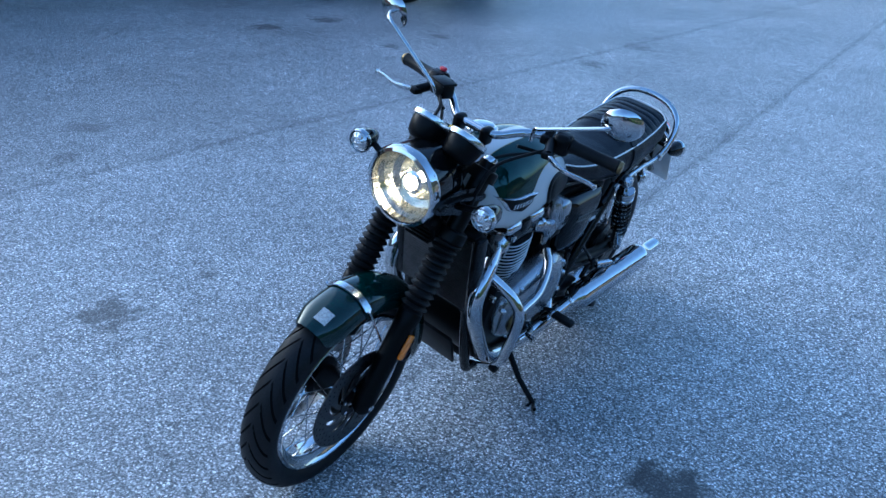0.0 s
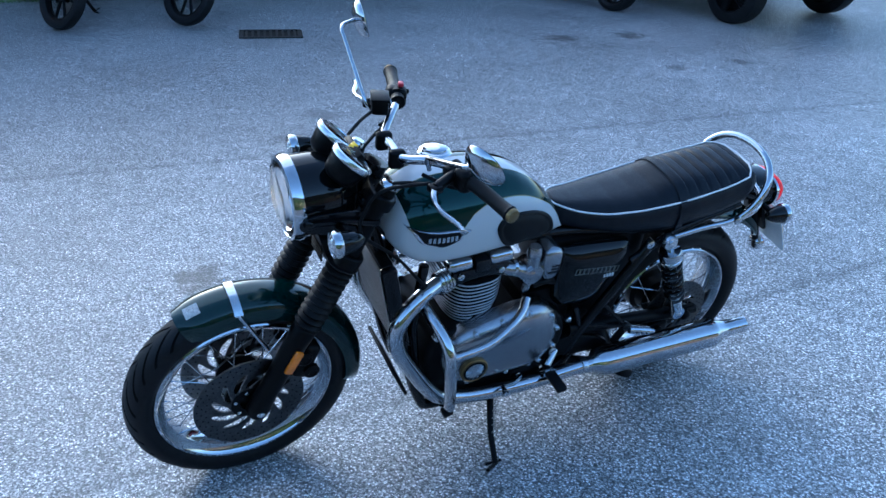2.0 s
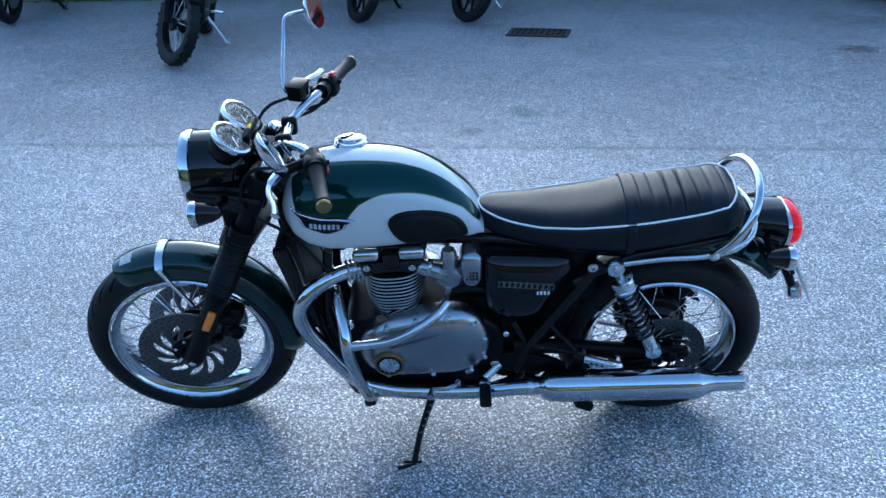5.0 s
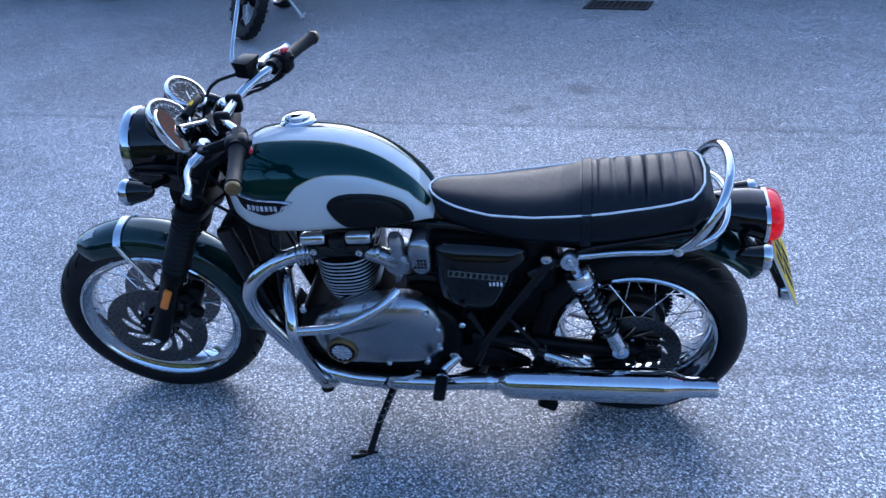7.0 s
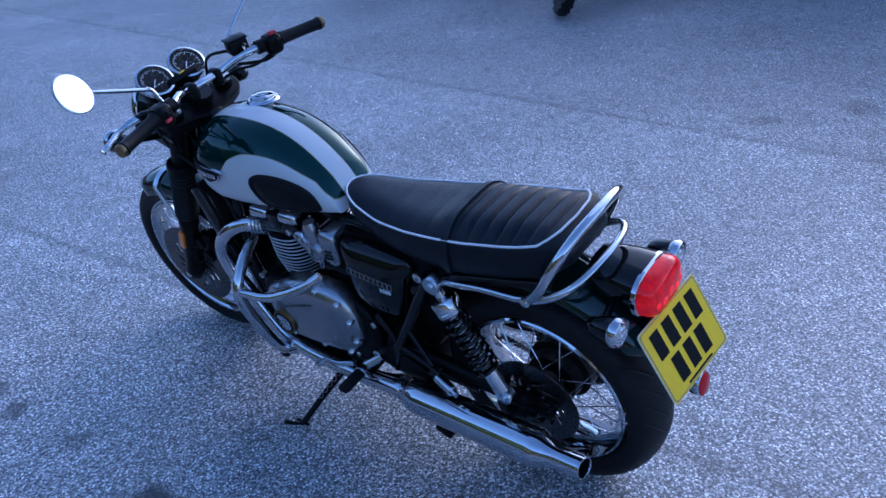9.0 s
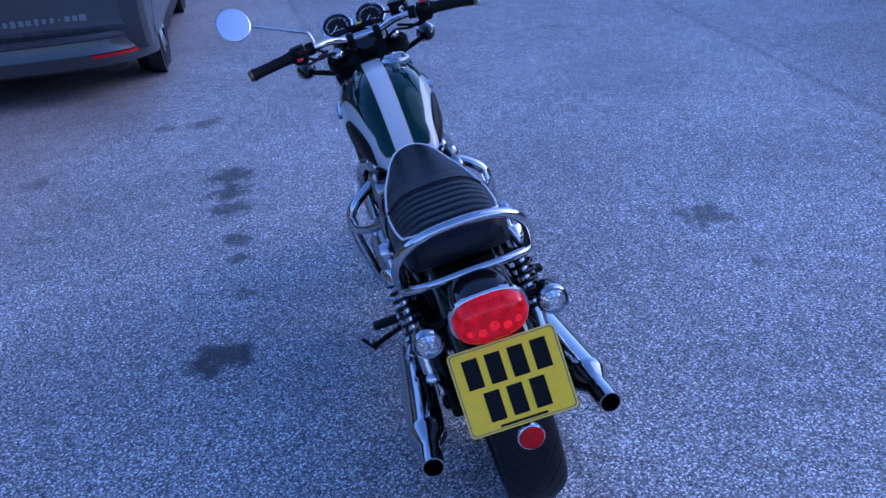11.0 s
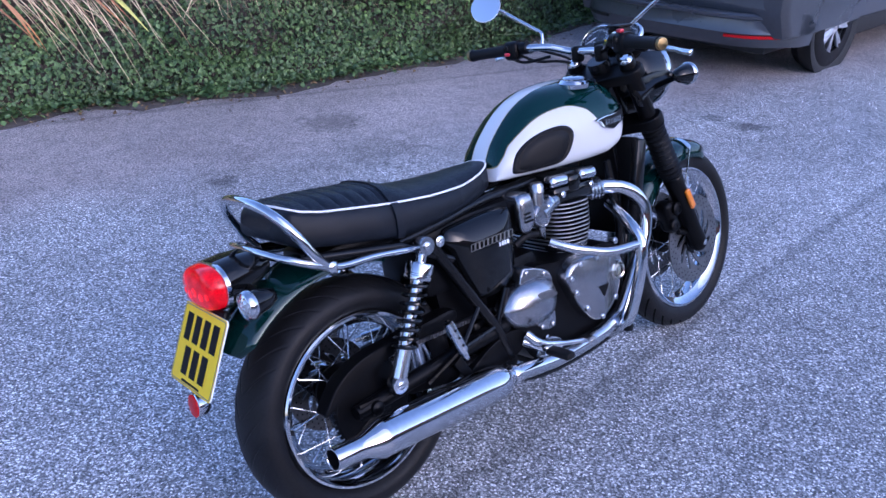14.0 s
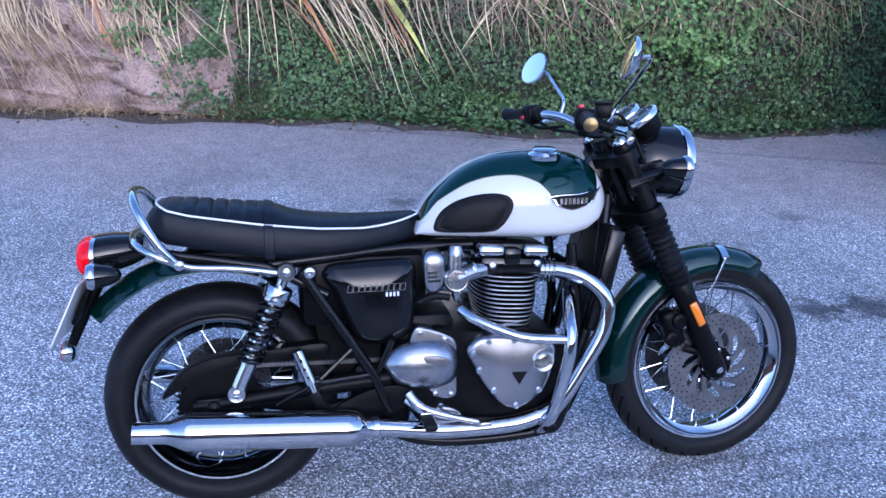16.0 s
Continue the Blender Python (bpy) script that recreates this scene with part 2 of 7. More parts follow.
def asphalt():
    m = bpy.data.materials.new("worn_asphalt_chippings")
    m.use_nodes = True
    nt = m.node_tree
    b = nt.nodes["Principled BSDF"]
    N = nt.nodes.new
    L = nt.links.new
    geo = N("ShaderNodeNewGeometry")
    vor = N("ShaderNodeTexVoronoi")
    vor.inputs["Scale"].default_value = 210
    fine = N("ShaderNodeTexNoise")
    fine.inputs["Scale"].default_value, fine.inputs["Detail"].default_value = 110, 6
    broad = N("ShaderNodeTexNoise")
    broad.inputs["Scale"].default_value, broad.inputs["Detail"].default_value = 0.9, 6
    mid = N("ShaderNodeTexNoise")
    mid.inputs["Scale"].default_value, mid.inputs["Detail"].default_value = 9, 5
    for n in (vor, fine, broad, mid):
        L(geo.outputs["Position"], n.inputs["Vector"])
    sep = N("ShaderNodeSeparateColor")
    L(vor.outputs["Color"], sep.inputs[0])
    chips = N("ShaderNodeValToRGB")
    e = chips.color_ramp.elements
    e[0].position, e[0].color = 0.0, (0.05, 0.05, 0.05, 1)
    e[1].position, e[1].color = 1.0, (0.95, 0.95, 0.95, 1)
    for p, c in ((0.3, 0.19), (0.6, 0.34), (0.85, 0.56)):
        k = e.new(p)
        k.color = (c, c * 1.0, c * 1.0, 1)
    L(sep.outputs[0], chips.inputs[0])
    r1 = N("ShaderNodeMapRange")
    r1.inputs[1].default_value, r1.inputs[2].default_value, r1.inputs[3].default_value, r1.inputs[4].default_value = 0.3, 0.7, 0.78, 1.2
    L(broad.outputs["Fac"], r1.inputs[0])
    r2 = N("ShaderNodeMapRange")
    r2.inputs[1].default_value, r2.inputs[2].default_value, r2.inputs[3].default_value, r2.inputs[4].default_value = 0.3, 0.7, 0.86, 1.16
    L(mid.outputs["Fac"], r2.inputs[0])
    r3 = N("ShaderNodeMapRange")
    r3.inputs[1].default_value, r3.inputs[2].default_value, r3.inputs[3].default_value, r3.inputs[4].default_value = 0.35, 0.65, 0.62, 1.38
    L(fine.outputs["Fac"], r3.inputs[0])
    # shade between the chips put into the colour: bright tops, dark gaps
    vor2 = N("ShaderNodeTexVoronoi")
    vor2.inputs["Scale"].default_value = 118
    L(geo.outputs["Position"], vor2.inputs["Vector"])
    r4 = N("ShaderNodeMapRange")
    r4.inputs[1].default_value, r4.inputs[2].default_value, r4.inputs[3].default_value, r4.inputs[4].default_value = 0.28, 0.72, 1.5, 0.5
    L(vor2.outputs["Distance"], r4.inputs[0])
    m3 = N("ShaderNodeMath")
    m3.operation = "MULTIPLY"
    m1, m2 = N("ShaderNodeMath"), N("ShaderNodeMath")
    m1.operation = m2.operation = "MULTIPLY"
    L(r1.outputs[0], m1.inputs[0]), L(r2.outputs[0], m1.inputs[1])
    L(m1.outputs[0], m2.inputs[0]), L(r3.outputs[0], m2.inputs[1])
    L(m2.outputs[0], m3.inputs[0]), L(r4.outputs[0], m3.inputs[1])
    last = m3.outputs[0]
    # oil stains and damp patches, each with an uneven rim
    warp = N("ShaderNodeTexNoise")
    warp.inputs["Scale"].default_value, warp.inputs["Detail"].default_value = 14, 6
    L(geo.outputs["Position"], warp.inputs["Vector"])
    for x, y, r, dark in STAINS:
        d = N("ShaderNodeVectorMath")
        d.operation = "DISTANCE"
        d.inputs[1].default_value = (x, y, 0)
        L(geo.outputs["Position"], d.inputs[0])
        w = N("ShaderNodeMath")
        w.operation, w.inputs[1].default_value = "MULTIPLY_ADD", r * 2.6
        L(warp.outputs["Fac"], w.inputs[0]), L(d.outputs["Value"], w.inputs[2])
        s = N("ShaderNodeMapRange")
        s.inputs[1].default_value, s.inputs[2].default_value, s.inputs[3].default_value, s.inputs[4].default_value = r * 1.75, r * 2.6, dark, 1.0
        s.interpolation_type = "SMOOTHSTEP"
        L(w.outputs[0], s.inputs[0])
        mm = N("ShaderNodeMath")
        mm.operation = "MULTIPLY"
        L(last, mm.inputs[0]), L(s.outputs[0], mm.inputs[1])
        last = mm.outputs[0]
    # joints between the laid strips of asphalt
    for (px, py), (nx, ny), width, dark in SEAMS:
        dt = N("ShaderNodeVectorMath")
        dt.operation = "DOT_PRODUCT"
        dt.inputs[1].default_value = (nx, ny, 0)
        L(geo.outputs["Position"], dt.inputs[0])
        of = N("ShaderNodeMath")
        of.operation, of.inputs[1].default_value = "SUBTRACT", px * nx + py * ny
        L(dt.outputs["Value"], of.inputs[0])
        wv = N("ShaderNodeMath")
        wv.operation, wv.inputs[1].default_value = "MULTIPLY_ADD", 0.1
        L(warp.outputs["Fac"], wv.inputs[0]), L(of.outputs[0], wv.inputs[2])
        ab = N("ShaderNodeMath")
        ab.operation, ab.inputs[1].default_value = "SUBTRACT", 0.05
        L(wv.outputs[0], ab.inputs[0])
        a2 = N("ShaderNodeMath")
        a2.operation = "ABSOLUTE"
        L(ab.outputs[0], a2.inputs[0])
        s = N("ShaderNodeMapRange")
        s.inputs[1].default_value, s.inputs[2].default_value, s.inputs[3].default_value, s.inputs[4].default_value = 0.0, width, dark, 1.0
        s.interpolation_type = "SMOOTHSTEP"
        L(a2.outputs[0], s.inputs[0])
        side = N("ShaderNodeMapRange")
        side.inputs[1].default_value, side.inputs[2].default_value, side.inputs[3].default_value, side.inputs[4].default_value = -0.03, 0.03, 0.95, 1.05
        L(ab.outputs[0], side.inputs[0])
        for o in (s, side):
            mm = N("ShaderNodeMath")
            mm.operation = "MULTIPLY"
            L(last, mm.inputs[0]), L(o.outputs[0], mm.inputs[1])
            last = mm.outputs[0]
    # older, smoother surface beside the bank
    dt = N("ShaderNodeVectorMath")
    dt.operation = "DOT_PRODUCT"
    dt.inputs[1].default_value = (-0.686, 0.727, 0)
    L(geo.outputs["Position"], dt.inputs[0])
    wv = N("ShaderNodeMath")
    wv.operation, wv.inputs[1].default_value = "MULTIPLY_ADD", 1.1
    L(broad.outputs["Fac"], wv.inputs[0]), L(dt.outputs["Value"], wv.inputs[2])
    old = N("ShaderNodeMapRange")
    old.inputs[1].default_value, old.inputs[2].default_value, old.inputs[3].default_value, old.inputs[4].default_value = -0.45, 0.25, 1.0, 0.0
    L(wv.outputs[0], old.inputs[0])
    omix = N("ShaderNodeMix")
    omix.data_type = "RGBA"
    omix.inputs[7].default_value = (0.345, 0.3, 0.285, 1)
    oscale = N("ShaderNodeMath")
    oscale.operation, oscale.inputs[1].default_value = "MULTIPLY", 0.85
    L(old.outputs[0], oscale.inputs[0])
    L(oscale.outputs[0], omix.inputs[0]), L(chips.outputs[0], omix.inputs[6])
    chips = omix
    sc = N("ShaderNodeVectorMath")
    sc.operation = "SCALE"
    L(chips.outputs[2], sc.inputs[0]), L(last, sc.inputs["Scale"])
    L(sc.outputs[0], b.inputs["Base Color"])
    b.inputs["Roughness"].default_value = 0.5
    b.inputs["Specular IOR Level"].default_value = 0.8
    bp = N("ShaderNodeBump")
    bp.inputs["Strength"].default_value, bp.inputs["Distance"].default_value = 1.0, 0.006
    L(sep.outputs[1], bp.inputs["Height"])
    L(bp.outputs[0], b.inputs["Normal"])
    return m


SEAMS = [((3.09, 0.1), (-0.63, 0.775), 0.045, 0.66), ((-1.69, 4.22), (0.79, -0.613), 0.05, 0.66), ((0.92, 3.92), (0.866, -0.5), 0.045, 0.64)]
STAINS = [(0.81, 1.88, 0.12, 0.12), (-1.16, 2.59, 0.12, 0.3), (-0.18, 0.38, 0.12, 0.22), (-0.04, 0.57, 0.11, 0.24), (0.07, 0.77, 0.1, 0.26), (0.25, 1.1, 0.07, 0.3), (0.34, 1.27, 0.055, 0.34), (0.5, 1.55, 0.05, 0.5),
          (1.88, -0.02, 0.2, 0.55), (2.05, 1.06, 0.08, 0.42), (-0.6, -0.59, 0.1, 0.4), (-0.38, -0.72, 0.07, 0.55), (1.06, 7.42, 0.12, 0.42), (1.59, 8.28, 0.14, 0.6), (-0.33, 8.19, 0.12, 0.45), (-2.25, 4.71, 0.13, 0.6), (-2.1, 4.18, 0.08, 0.55), (-0.9, 2.95, 0.04, 0.5), (1.48, 0.4, 0.25, 0.72), (-2.01, 8.1, 0.15, 0.36), (-1.54, 8.65, 0.15, 0.36), (-0.73, 7.61, 0.1, 0.45), (0.55, -0.45, 0.1, 0.6), (-3.85, -0.35, 0.15, 0.7)]
bm = B()
rr = [0.0, 1.5, 3, 6, 12, 25, 60, 160, 420]
loops = [[(r * math.cos(2 * math.pi * k / 48), r * math.sin(2 * math.pi * k / 48) + 2.5, 0.0) for k in range(48)] for r in rr[1:]]
rings(bm, loops, caps=False)
bm.faces.new([v for v in bm.verts][:48])
ground = tagged(part("ground", bm, asphalt(), None, smooth=0), "worn grey chipped asphalt yard with dark oil stains", "ground", kind="structure")

# ---- the motorcycle ----
BIKE = pose(0.578, 3.0525, 0, 0, 0, 236.6) @ pose(0, 0, 0, -12, 0, 0)
moto = tagged(new("motorcycle"), "classic dark green and white roadster motorcycle leaning on its side stand", "motorcycle")
moto.matrix_world = BIKE
RA, FA = Vector((0.018, 0, 0.308)), Vector((1.436, 0, 0.31))


def tyre_mesh(axle, R, w, h, grooves, depth):
    """A tyre with slanted grooves cut into its crown."""
    bm = B()
    nu, nv = grooves * 20, 44
    loops, cuts = [], []
    for i in range(nu):
        cut = []
        th = 2 * math.pi * i / nu
        loop = []
        for j in range(nv):
            a = -math.pi * 0.86 + 2 * math.pi * 0.86 * j / (nv - 1)
            y = w / 2 * math.sin(a) * (1 if abs(a) < math.pi / 2 else 0.94 + 0.06 * abs(math.sin(a)))
            r = R - h / 2 + h / 2 * math.cos(a) if abs(a) > math.pi / 2 else R - h * 0.5 + h * 0.5 * math.cos(a) ** 0.9
            u, r_was = abs(y) / (w / 2), r
            ph = (i % 20) / 20
            if abs(a) < 1.15 and 0.12 < u < 0.93 and ph < 0.12:
                r -= depth
            cut.append(r < r_was - 0.0005)
            tw = th - u * 1.7 / grooves * 2 * math.pi
            loop.append(axle + Vector((r * math.cos(tw), y, r * math.sin(tw))))
        loops.append(loop)
        cuts.append(cut)
    vs = [[bm.verts.new(q) for q in lp] for lp in loops]
    for i in range(nu):
        p, q = vs[i], vs[(i + 1) % nu]
        for j in range(nv - 1):
            f = bm.faces.new((p[j], p[j + 1], q[j + 1], q[j]))
            f.material_index = int(cuts[i][j] or cuts[(i + 1) % nu][j] or cuts[i][j + 1])
    return bm


def wheel(name, axle, R, w, h, rim_r, rim_w, nspoke, hub_r, hub_w):
    bm = B()
    lathe(bm, [(0.012, -hub_w / 2 - 0.012), (hub_r * 0.6, -hub_w / 2 - 0.01), (hub_r, -hub_w / 2), (hub_r, -hub_w / 2 + 0.008), (hub_r * 0.7, -hub_w / 2 + 0.014), (hub_r * 0.66, 0), (hub_r * 0.7, hub_w / 2 - 0.014), (hub_r, hub_w / 2 - 0.008), (hub_r, hub_w / 2), (hub_r * 0.6, hub_w / 2 + 0.01), (0.012, hub_w / 2 + 0.012)], axle, (0, 1, 0), 36)
    hub = part(name, bm, SATIN, moto, "wire-spoked wheel with chrome rim")
    bm = B()
    o, hw = rim_r, rim_w / 2
    lathe(bm, [(o, -hw), (o + 0.004, -hw + 0.004), (o - 0.004, -hw + 0.012), (o - 0.022, -hw * 0.6), (o - 0.026, 0), (o - 0.022, hw * 0.6), (o - 0.004, hw - 0.012), (o + 0.004, hw - 0.004), (o, hw), (o - 0.006, hw), (o - 0.012, hw - 0.01), (o - 0.03, hw * 0.55), (o - 0.035, 0), (o - 0.03, -hw * 0.55), (o - 0.012, -hw + 0.01), (o - 0.006, -hw)], axle, (0, 1, 0), 96, closed=True)
    part("rim", bm, RIMCHROME, hub, "polished chrome rim")
    part("tyre", tyre_mesh(axle, R, w, h, 32, 0.003 if "front" in name else 0.0014), TYRE, hub, "black rubber tyre with slanted tread grooves", smooth=28, mats=(GROOVESHADE if "front" in name else TYRE,))
    for side in (-1, 1):
        for lean in (-1, 1):
            bm = B()
            a = 0.0
            h0 = axle + Vector(((hub_r - 0.004) * math.cos(a), side * (hub_w / 2 - 0.004), (hub_r - 0.004) * math.sin(a)))
            b = lean * 0.62
            h1 = axle + Vector(((rim_r - 0.026) * math.cos(b), side * 0.012, (rim_r - 0.026) * math.sin(b)))
            tube(bm, [h0, h0.lerp(h1, 0.92), h0.lerp(h1, 0.921), h1], [0.0018, 0.0018, 0.0034, 0.0034], 5)
            first = part("spoke", bm, CHROMEDULL, hub)
            n = nspoke // 4
            for k in range(n):
                m = Matrix.Translation(axle) @ Matrix.Rotation(2 * math.pi * (k + (0.25 if lean > 0 else 0) + (0.5 if side > 0 else 0)) / n, 4, "Y") @ Matrix.Translation(-axle)
                if k == 0:
                    first.matrix_local = m
                else:
                    s = new("spoke", first.data)
                    s.parent = hub
                    s.matrix_local = m
    return hub


def disc(parent, axle, y, r0, r1, carrier, steel):
    """A brake disc, its inner part cut through by swept teardrop openings, with black spots for drilled holes in the
    band.
    """
    bm = B()
    nr, na, arms = 26, 330, 11
    keep = {}
    for i in range(nr):
        r = carrier - 0.012 + (r1 - carrier + 0.012) * (i + 0.5) / nr
        for j in range(na):
            f = (r - carrier) / (r0 - carrier)
            turn = (j / na * arms - 1.15 * f) % 1.0
            half = 0.31 * max(0.0, math.sin(math.pi * min(1.0, max(0.0, f)) ** 0.7)) ** 0.6
            keep[i, j] = not (0.04 < f < 0.97 and abs(turn - 0.5) < half)
    verts = {}

    def at(i, j, side):
        key = (i, j % na, side)
        if key not in verts:
            r = carrier - 0.012 + (r1 - carrier + 0.012) * i / nr
            a = 2 * math.pi * j / na
            verts[key] = bm.verts.new(axle + Vector((r * math.cos(a), y + side * 0.0026, r * math.sin(a))))
        return verts[key]

    for (i, j), on_ in keep.items():
        if not on_:
            continue
        for side in (-1, 1):
            q = [at(i, j, side), at(i + 1, j, side), at(i + 1, j + 1, side), at(i, j + 1, side)]
            bm.faces.new(q if side < 0 else q[::-1])
        for di, dj, e0, e1 in ((-1, 0, (0, 0), (0, 1)), (1, 0, (1, 0), (1, 1)), (0, -1, (0, 0), (1, 0)), (0, 1, (0, 1), (1, 1))):
            if not keep.get((i + di, (j + dj) % na), False):
                bm.faces.new((at(i + e0[0], j + e0[1], -1), at(i + e1[0], j + e1[1], -1), at(i + e1[0], j + e1[1], 1), at(i + e0[0], j + e0[1], 1)))
    ob = part("brake_disc", bm, steel, parent, "drilled steel brake disc with swept openings", smooth=30)
    bm = B()
    lathe(bm, [(carrier - 0.022, -0.004), (carrier + 0.002, -0.0045), (carrier + 0.002, 0.0045), (carrier - 0.022, 0.004)], axle + Vector((0, y, 0)), (0, 1, 0), 40, closed=True)
    part("disc_carrier", bm, SATIN, ob)
    for k in range(6):
        a = 2 * math.pi * (k + 0.3) / 6
        bm = B()
        lathe(bm, [(0.006, -0.008), (0.006, 0.008), (0.004, 0.009)], axle + Vector(((carrier - 0.008) * math.cos(a), y, (carrier - 0.008) * math.sin(a))), (0, math.copysign(1, y), 0), 10)
        part("disc_bolt", bm, CHROMEDULL, ob)
    # no holes are cut: black studs paint their shade on the band
    bm = B()
    for ring, cnt in ((0.2, 33), (0.5, 33), (0.8, 33)):
        r = r0 + (r1 - r0) * ring
        for k in range(cnt):
            a = 2 * math.pi * (k + ring * 1.7) / cnt
            lathe(bm, [(0.0026, -0.0031), (0.0026, 0.0031)], axle + Vector((r * math.cos(a), y, r * math.sin(a))), (0, 1, 0), 6)
    tagged(part("disc_hole", bm, INK, ob, "small black spots for the shade in drilled holes"), kind="stuff")
    return ob


fw = wheel("front_wheel", FA, 0.317, 0.104, 0.082, 0.246, 0.085, 36, 0.062, 0.1)
rw = wheel("rear_wheel", RA, 0.309, 0.152, 0.096, 0.224, 0.13, 36, 0.07, 0.12)
for y in (0.072, -0.072):
    disc(fw, FA, y, 0.112, 0.152, 0.05, SHADEDSTEEL if y > 0 else STEEL)
disc(rw, RA, 0.1, 0.088, 0.125, 0.05, SHADEDSTEEL)
bm = B()
lathe(bm, [(0.05, 0), (0.105, 0.003), (0.11, 0.008), (0.105, 0.013), (0.05, 0.016)], RA + Vector((0, -0.1, 0)), (0, 1, 0), 60)
for k in range(44):
    a = 2 * math.pi * k / 44
    block(bm, RA + Vector((0.112 * math.cos(a), -0.092, 0.112 * math.sin(a))), (0.008, 0.006, 0.008), (0, -math.degrees(a), 0), 0)
part("rear_sprocket", bm, SATIN, rw, smooth=30)
bm = B()
lathe(bm, [(0.03, -0.075), (0.085, -0.07), (0.09, -0.06), (0.09, -0.02), (0.075, -0.012), (0.07, 0.02)], RA, (0, 1, 0), 40)
part("cush_drum", bm, SATIN, rw)

# fork, yokes, gaiters
TOP = Vector((1.106, 0, 0.957))
AX = (FA + Vector((-0.012, 0, -0.01)) - TOP)
for s in (1, -1):
    y = 0.098 * s

    def on(f, dx=0.0, dy=0.0):
        q = TOP + AX * f
        return Vector((q.x + dx, y + dy, q.z))

    bm = B()
    tube(bm, [on(-0.02), on(0.0), on(0.42), on(0.62)], [0.024, 0.026, 0.026, 0.026], 20)
    leg = part("fork_leg", bm, SATIN, moto, "black telescopic fork leg")
    bm = B()
    tube(bm, [on(0.59), on(0.6), on(0.66), on(0.9), on(0.97), on(1.01), on(1.03)], [0.03, 0.034, 0.031, 0.029, 0.032, 0.03, 0.018], 20)
    part("fork_slider", bm, SATIN, leg)
    bm = B()
    pts, rr = [], []
    for k in range(57):
        f = 0.3 + 0.29 * k / 56
        pts.append(on(f))
        rr.append(0.0335 + 0.0055 * math.sin(2 * math.pi * k / 56 * 11) + (0.004 if k < 4 else 0))
    tube(bm, pts, rr, 22)
    part("gaiter", bm, RUBBER, leg, "ribbed black rubber gaiter", smooth=60)
    bm = B()
    block(bm, on(0.722, 0.0, 0.036 * s), (0.024, 0.012, 0.075), (0, -27, 0), 0.005)
    part("fork_reflector", bm, AMBER, leg, "amber side reflector")
    bm = B()
    lathe(bm, [(0.012, 0), (0.012, 0.028), (0.008, 0.032)], on(0.99) - Vector((0, 0, 0)), (0, s, 0), 16)
    part("axle_nut", bm, CHROMEDULL, leg)
    bm = B()
    block(bm, on(0.8, -0.075, -0.024 * s), (0.05, 0.055, 0.115), (0, -22, 0), 0.016, 3)
    for z_ in (-0.026, 0.026):
        lathe(bm, [(0.022, 0.0), (0.022, 0.012), (0.017, 0.016), (0.012, 0.016), (0.011, 0.013)], on(0.8, -0.075 + z_ * 0.4, 0.0) + Vector((0, 0, z_)), (0, s, 0), 20)
    tube(bm, [on(0.72, -0.055, -0.02 * s), on(0.76, -0.02, -0.01 * s)], 0.012, 8)
    tube(bm, [on(0.9, -0.06, -0.02 * s), on(0.92, -0.02, -0.01 * s)], 0.012, 8)
    part("brake_caliper", bm, SATIN, leg, "black brake caliper")
    bm = B()
    lathe(bm, [(0.0, 0.014), (0.014, 0.014), (0.02, 0.008), (0.021, 0.0)], on(-0.02), -AX, 24)
    part("fork_cap", bm, CHROMEDULL, leg)
for z_f, name in ((0.03, "top_yoke"), (0.275, "lower_yoke")):
    bm = B()
    q = TOP + AX * z_f
    out = smooth2([(-0.14, 0.0), (-0.12, 0.035), (-0.05, 0.02), (0, 0.0), (0.05, 0.02), (0.12, 0.035), (0.14, 0.0), (0.12, -0.035), (0.05, -0.055), (0, -0.07), (-0.05, -0.055), (-0.12, -0.035)], 3)
    plate(bm, out, -0.016, 0.016, 0.006)
    bmesh.ops.transform(bm, matrix=Matrix.Translation(q) @ Matrix.Rotation(radians(-27), 4, "Y") @ Matrix(((0, 0, 1, 0), (1, 0, 0, 0), (0, 1, 0, 0), (0, 0, 0, 1))), verts=bm.verts[:])
    part(name, bm, SATIN, moto)
bm = B()
tube(bm, [(1.09, 0, 0.98), (1.17, 0, 0.8)], 0.034, 20)
block(bm, (1.07, 0, 0.86), (0.1, 0.05, 0.12), (0, 25, 0), 0.015)
part("steering_head", bm, BLACK, moto)

# front mudguard
bm = B()
loops = []
for k in range(49):
    a = radians(60 + 128 * k / 48)
    R = 0.332
    end = min(1, (k + 0.6) / 4, (48.6 - k) / 3)
    hw = 0.068 * (0.55 + 0.45 * math.sqrt(end))
    loop = []
    for j in range(17):
        u = -1 + 2 * j / 16
        drop = 0.03 * (abs(u) ** 2.6) + (0.03 if abs(u) > 0.99 else 0)
        r = R + 0.012 - drop
        loop.append(FA + Vector((r * math.cos(a), hw * u, r * math.sin(a))))
    for j in range(16, -1, -1):
        u = -1 + 2 * j / 16
        drop = 0.03 * (abs(u) ** 2.6) + (0.03 if abs(u) > 0.99 else 0)
        r = R + 0.009 - drop
        loop.append(FA + Vector((r * math.cos(a), hw * u * 0.975, r * math.sin(a))))
    loops.append(loop)
rings(bm, loops)
fm = part("front_mudguard", bm, GREEN, moto, "deep metallic green front mudguard", smooth=50)
bm = B()
pts = []
for k in range(21):
    u = -1 + 2 * k / 20
    a = radians(86)
    r = 0.3465 - 0.03 * abs(u) ** 2.6
    pts.append(FA + Vector((r * math.cos(a), 0.0705 * u, r * math.sin(a))))
ends = [FA + Vector((-0.05, s * 0.082, 0.19)) for s in (-1, 1)]
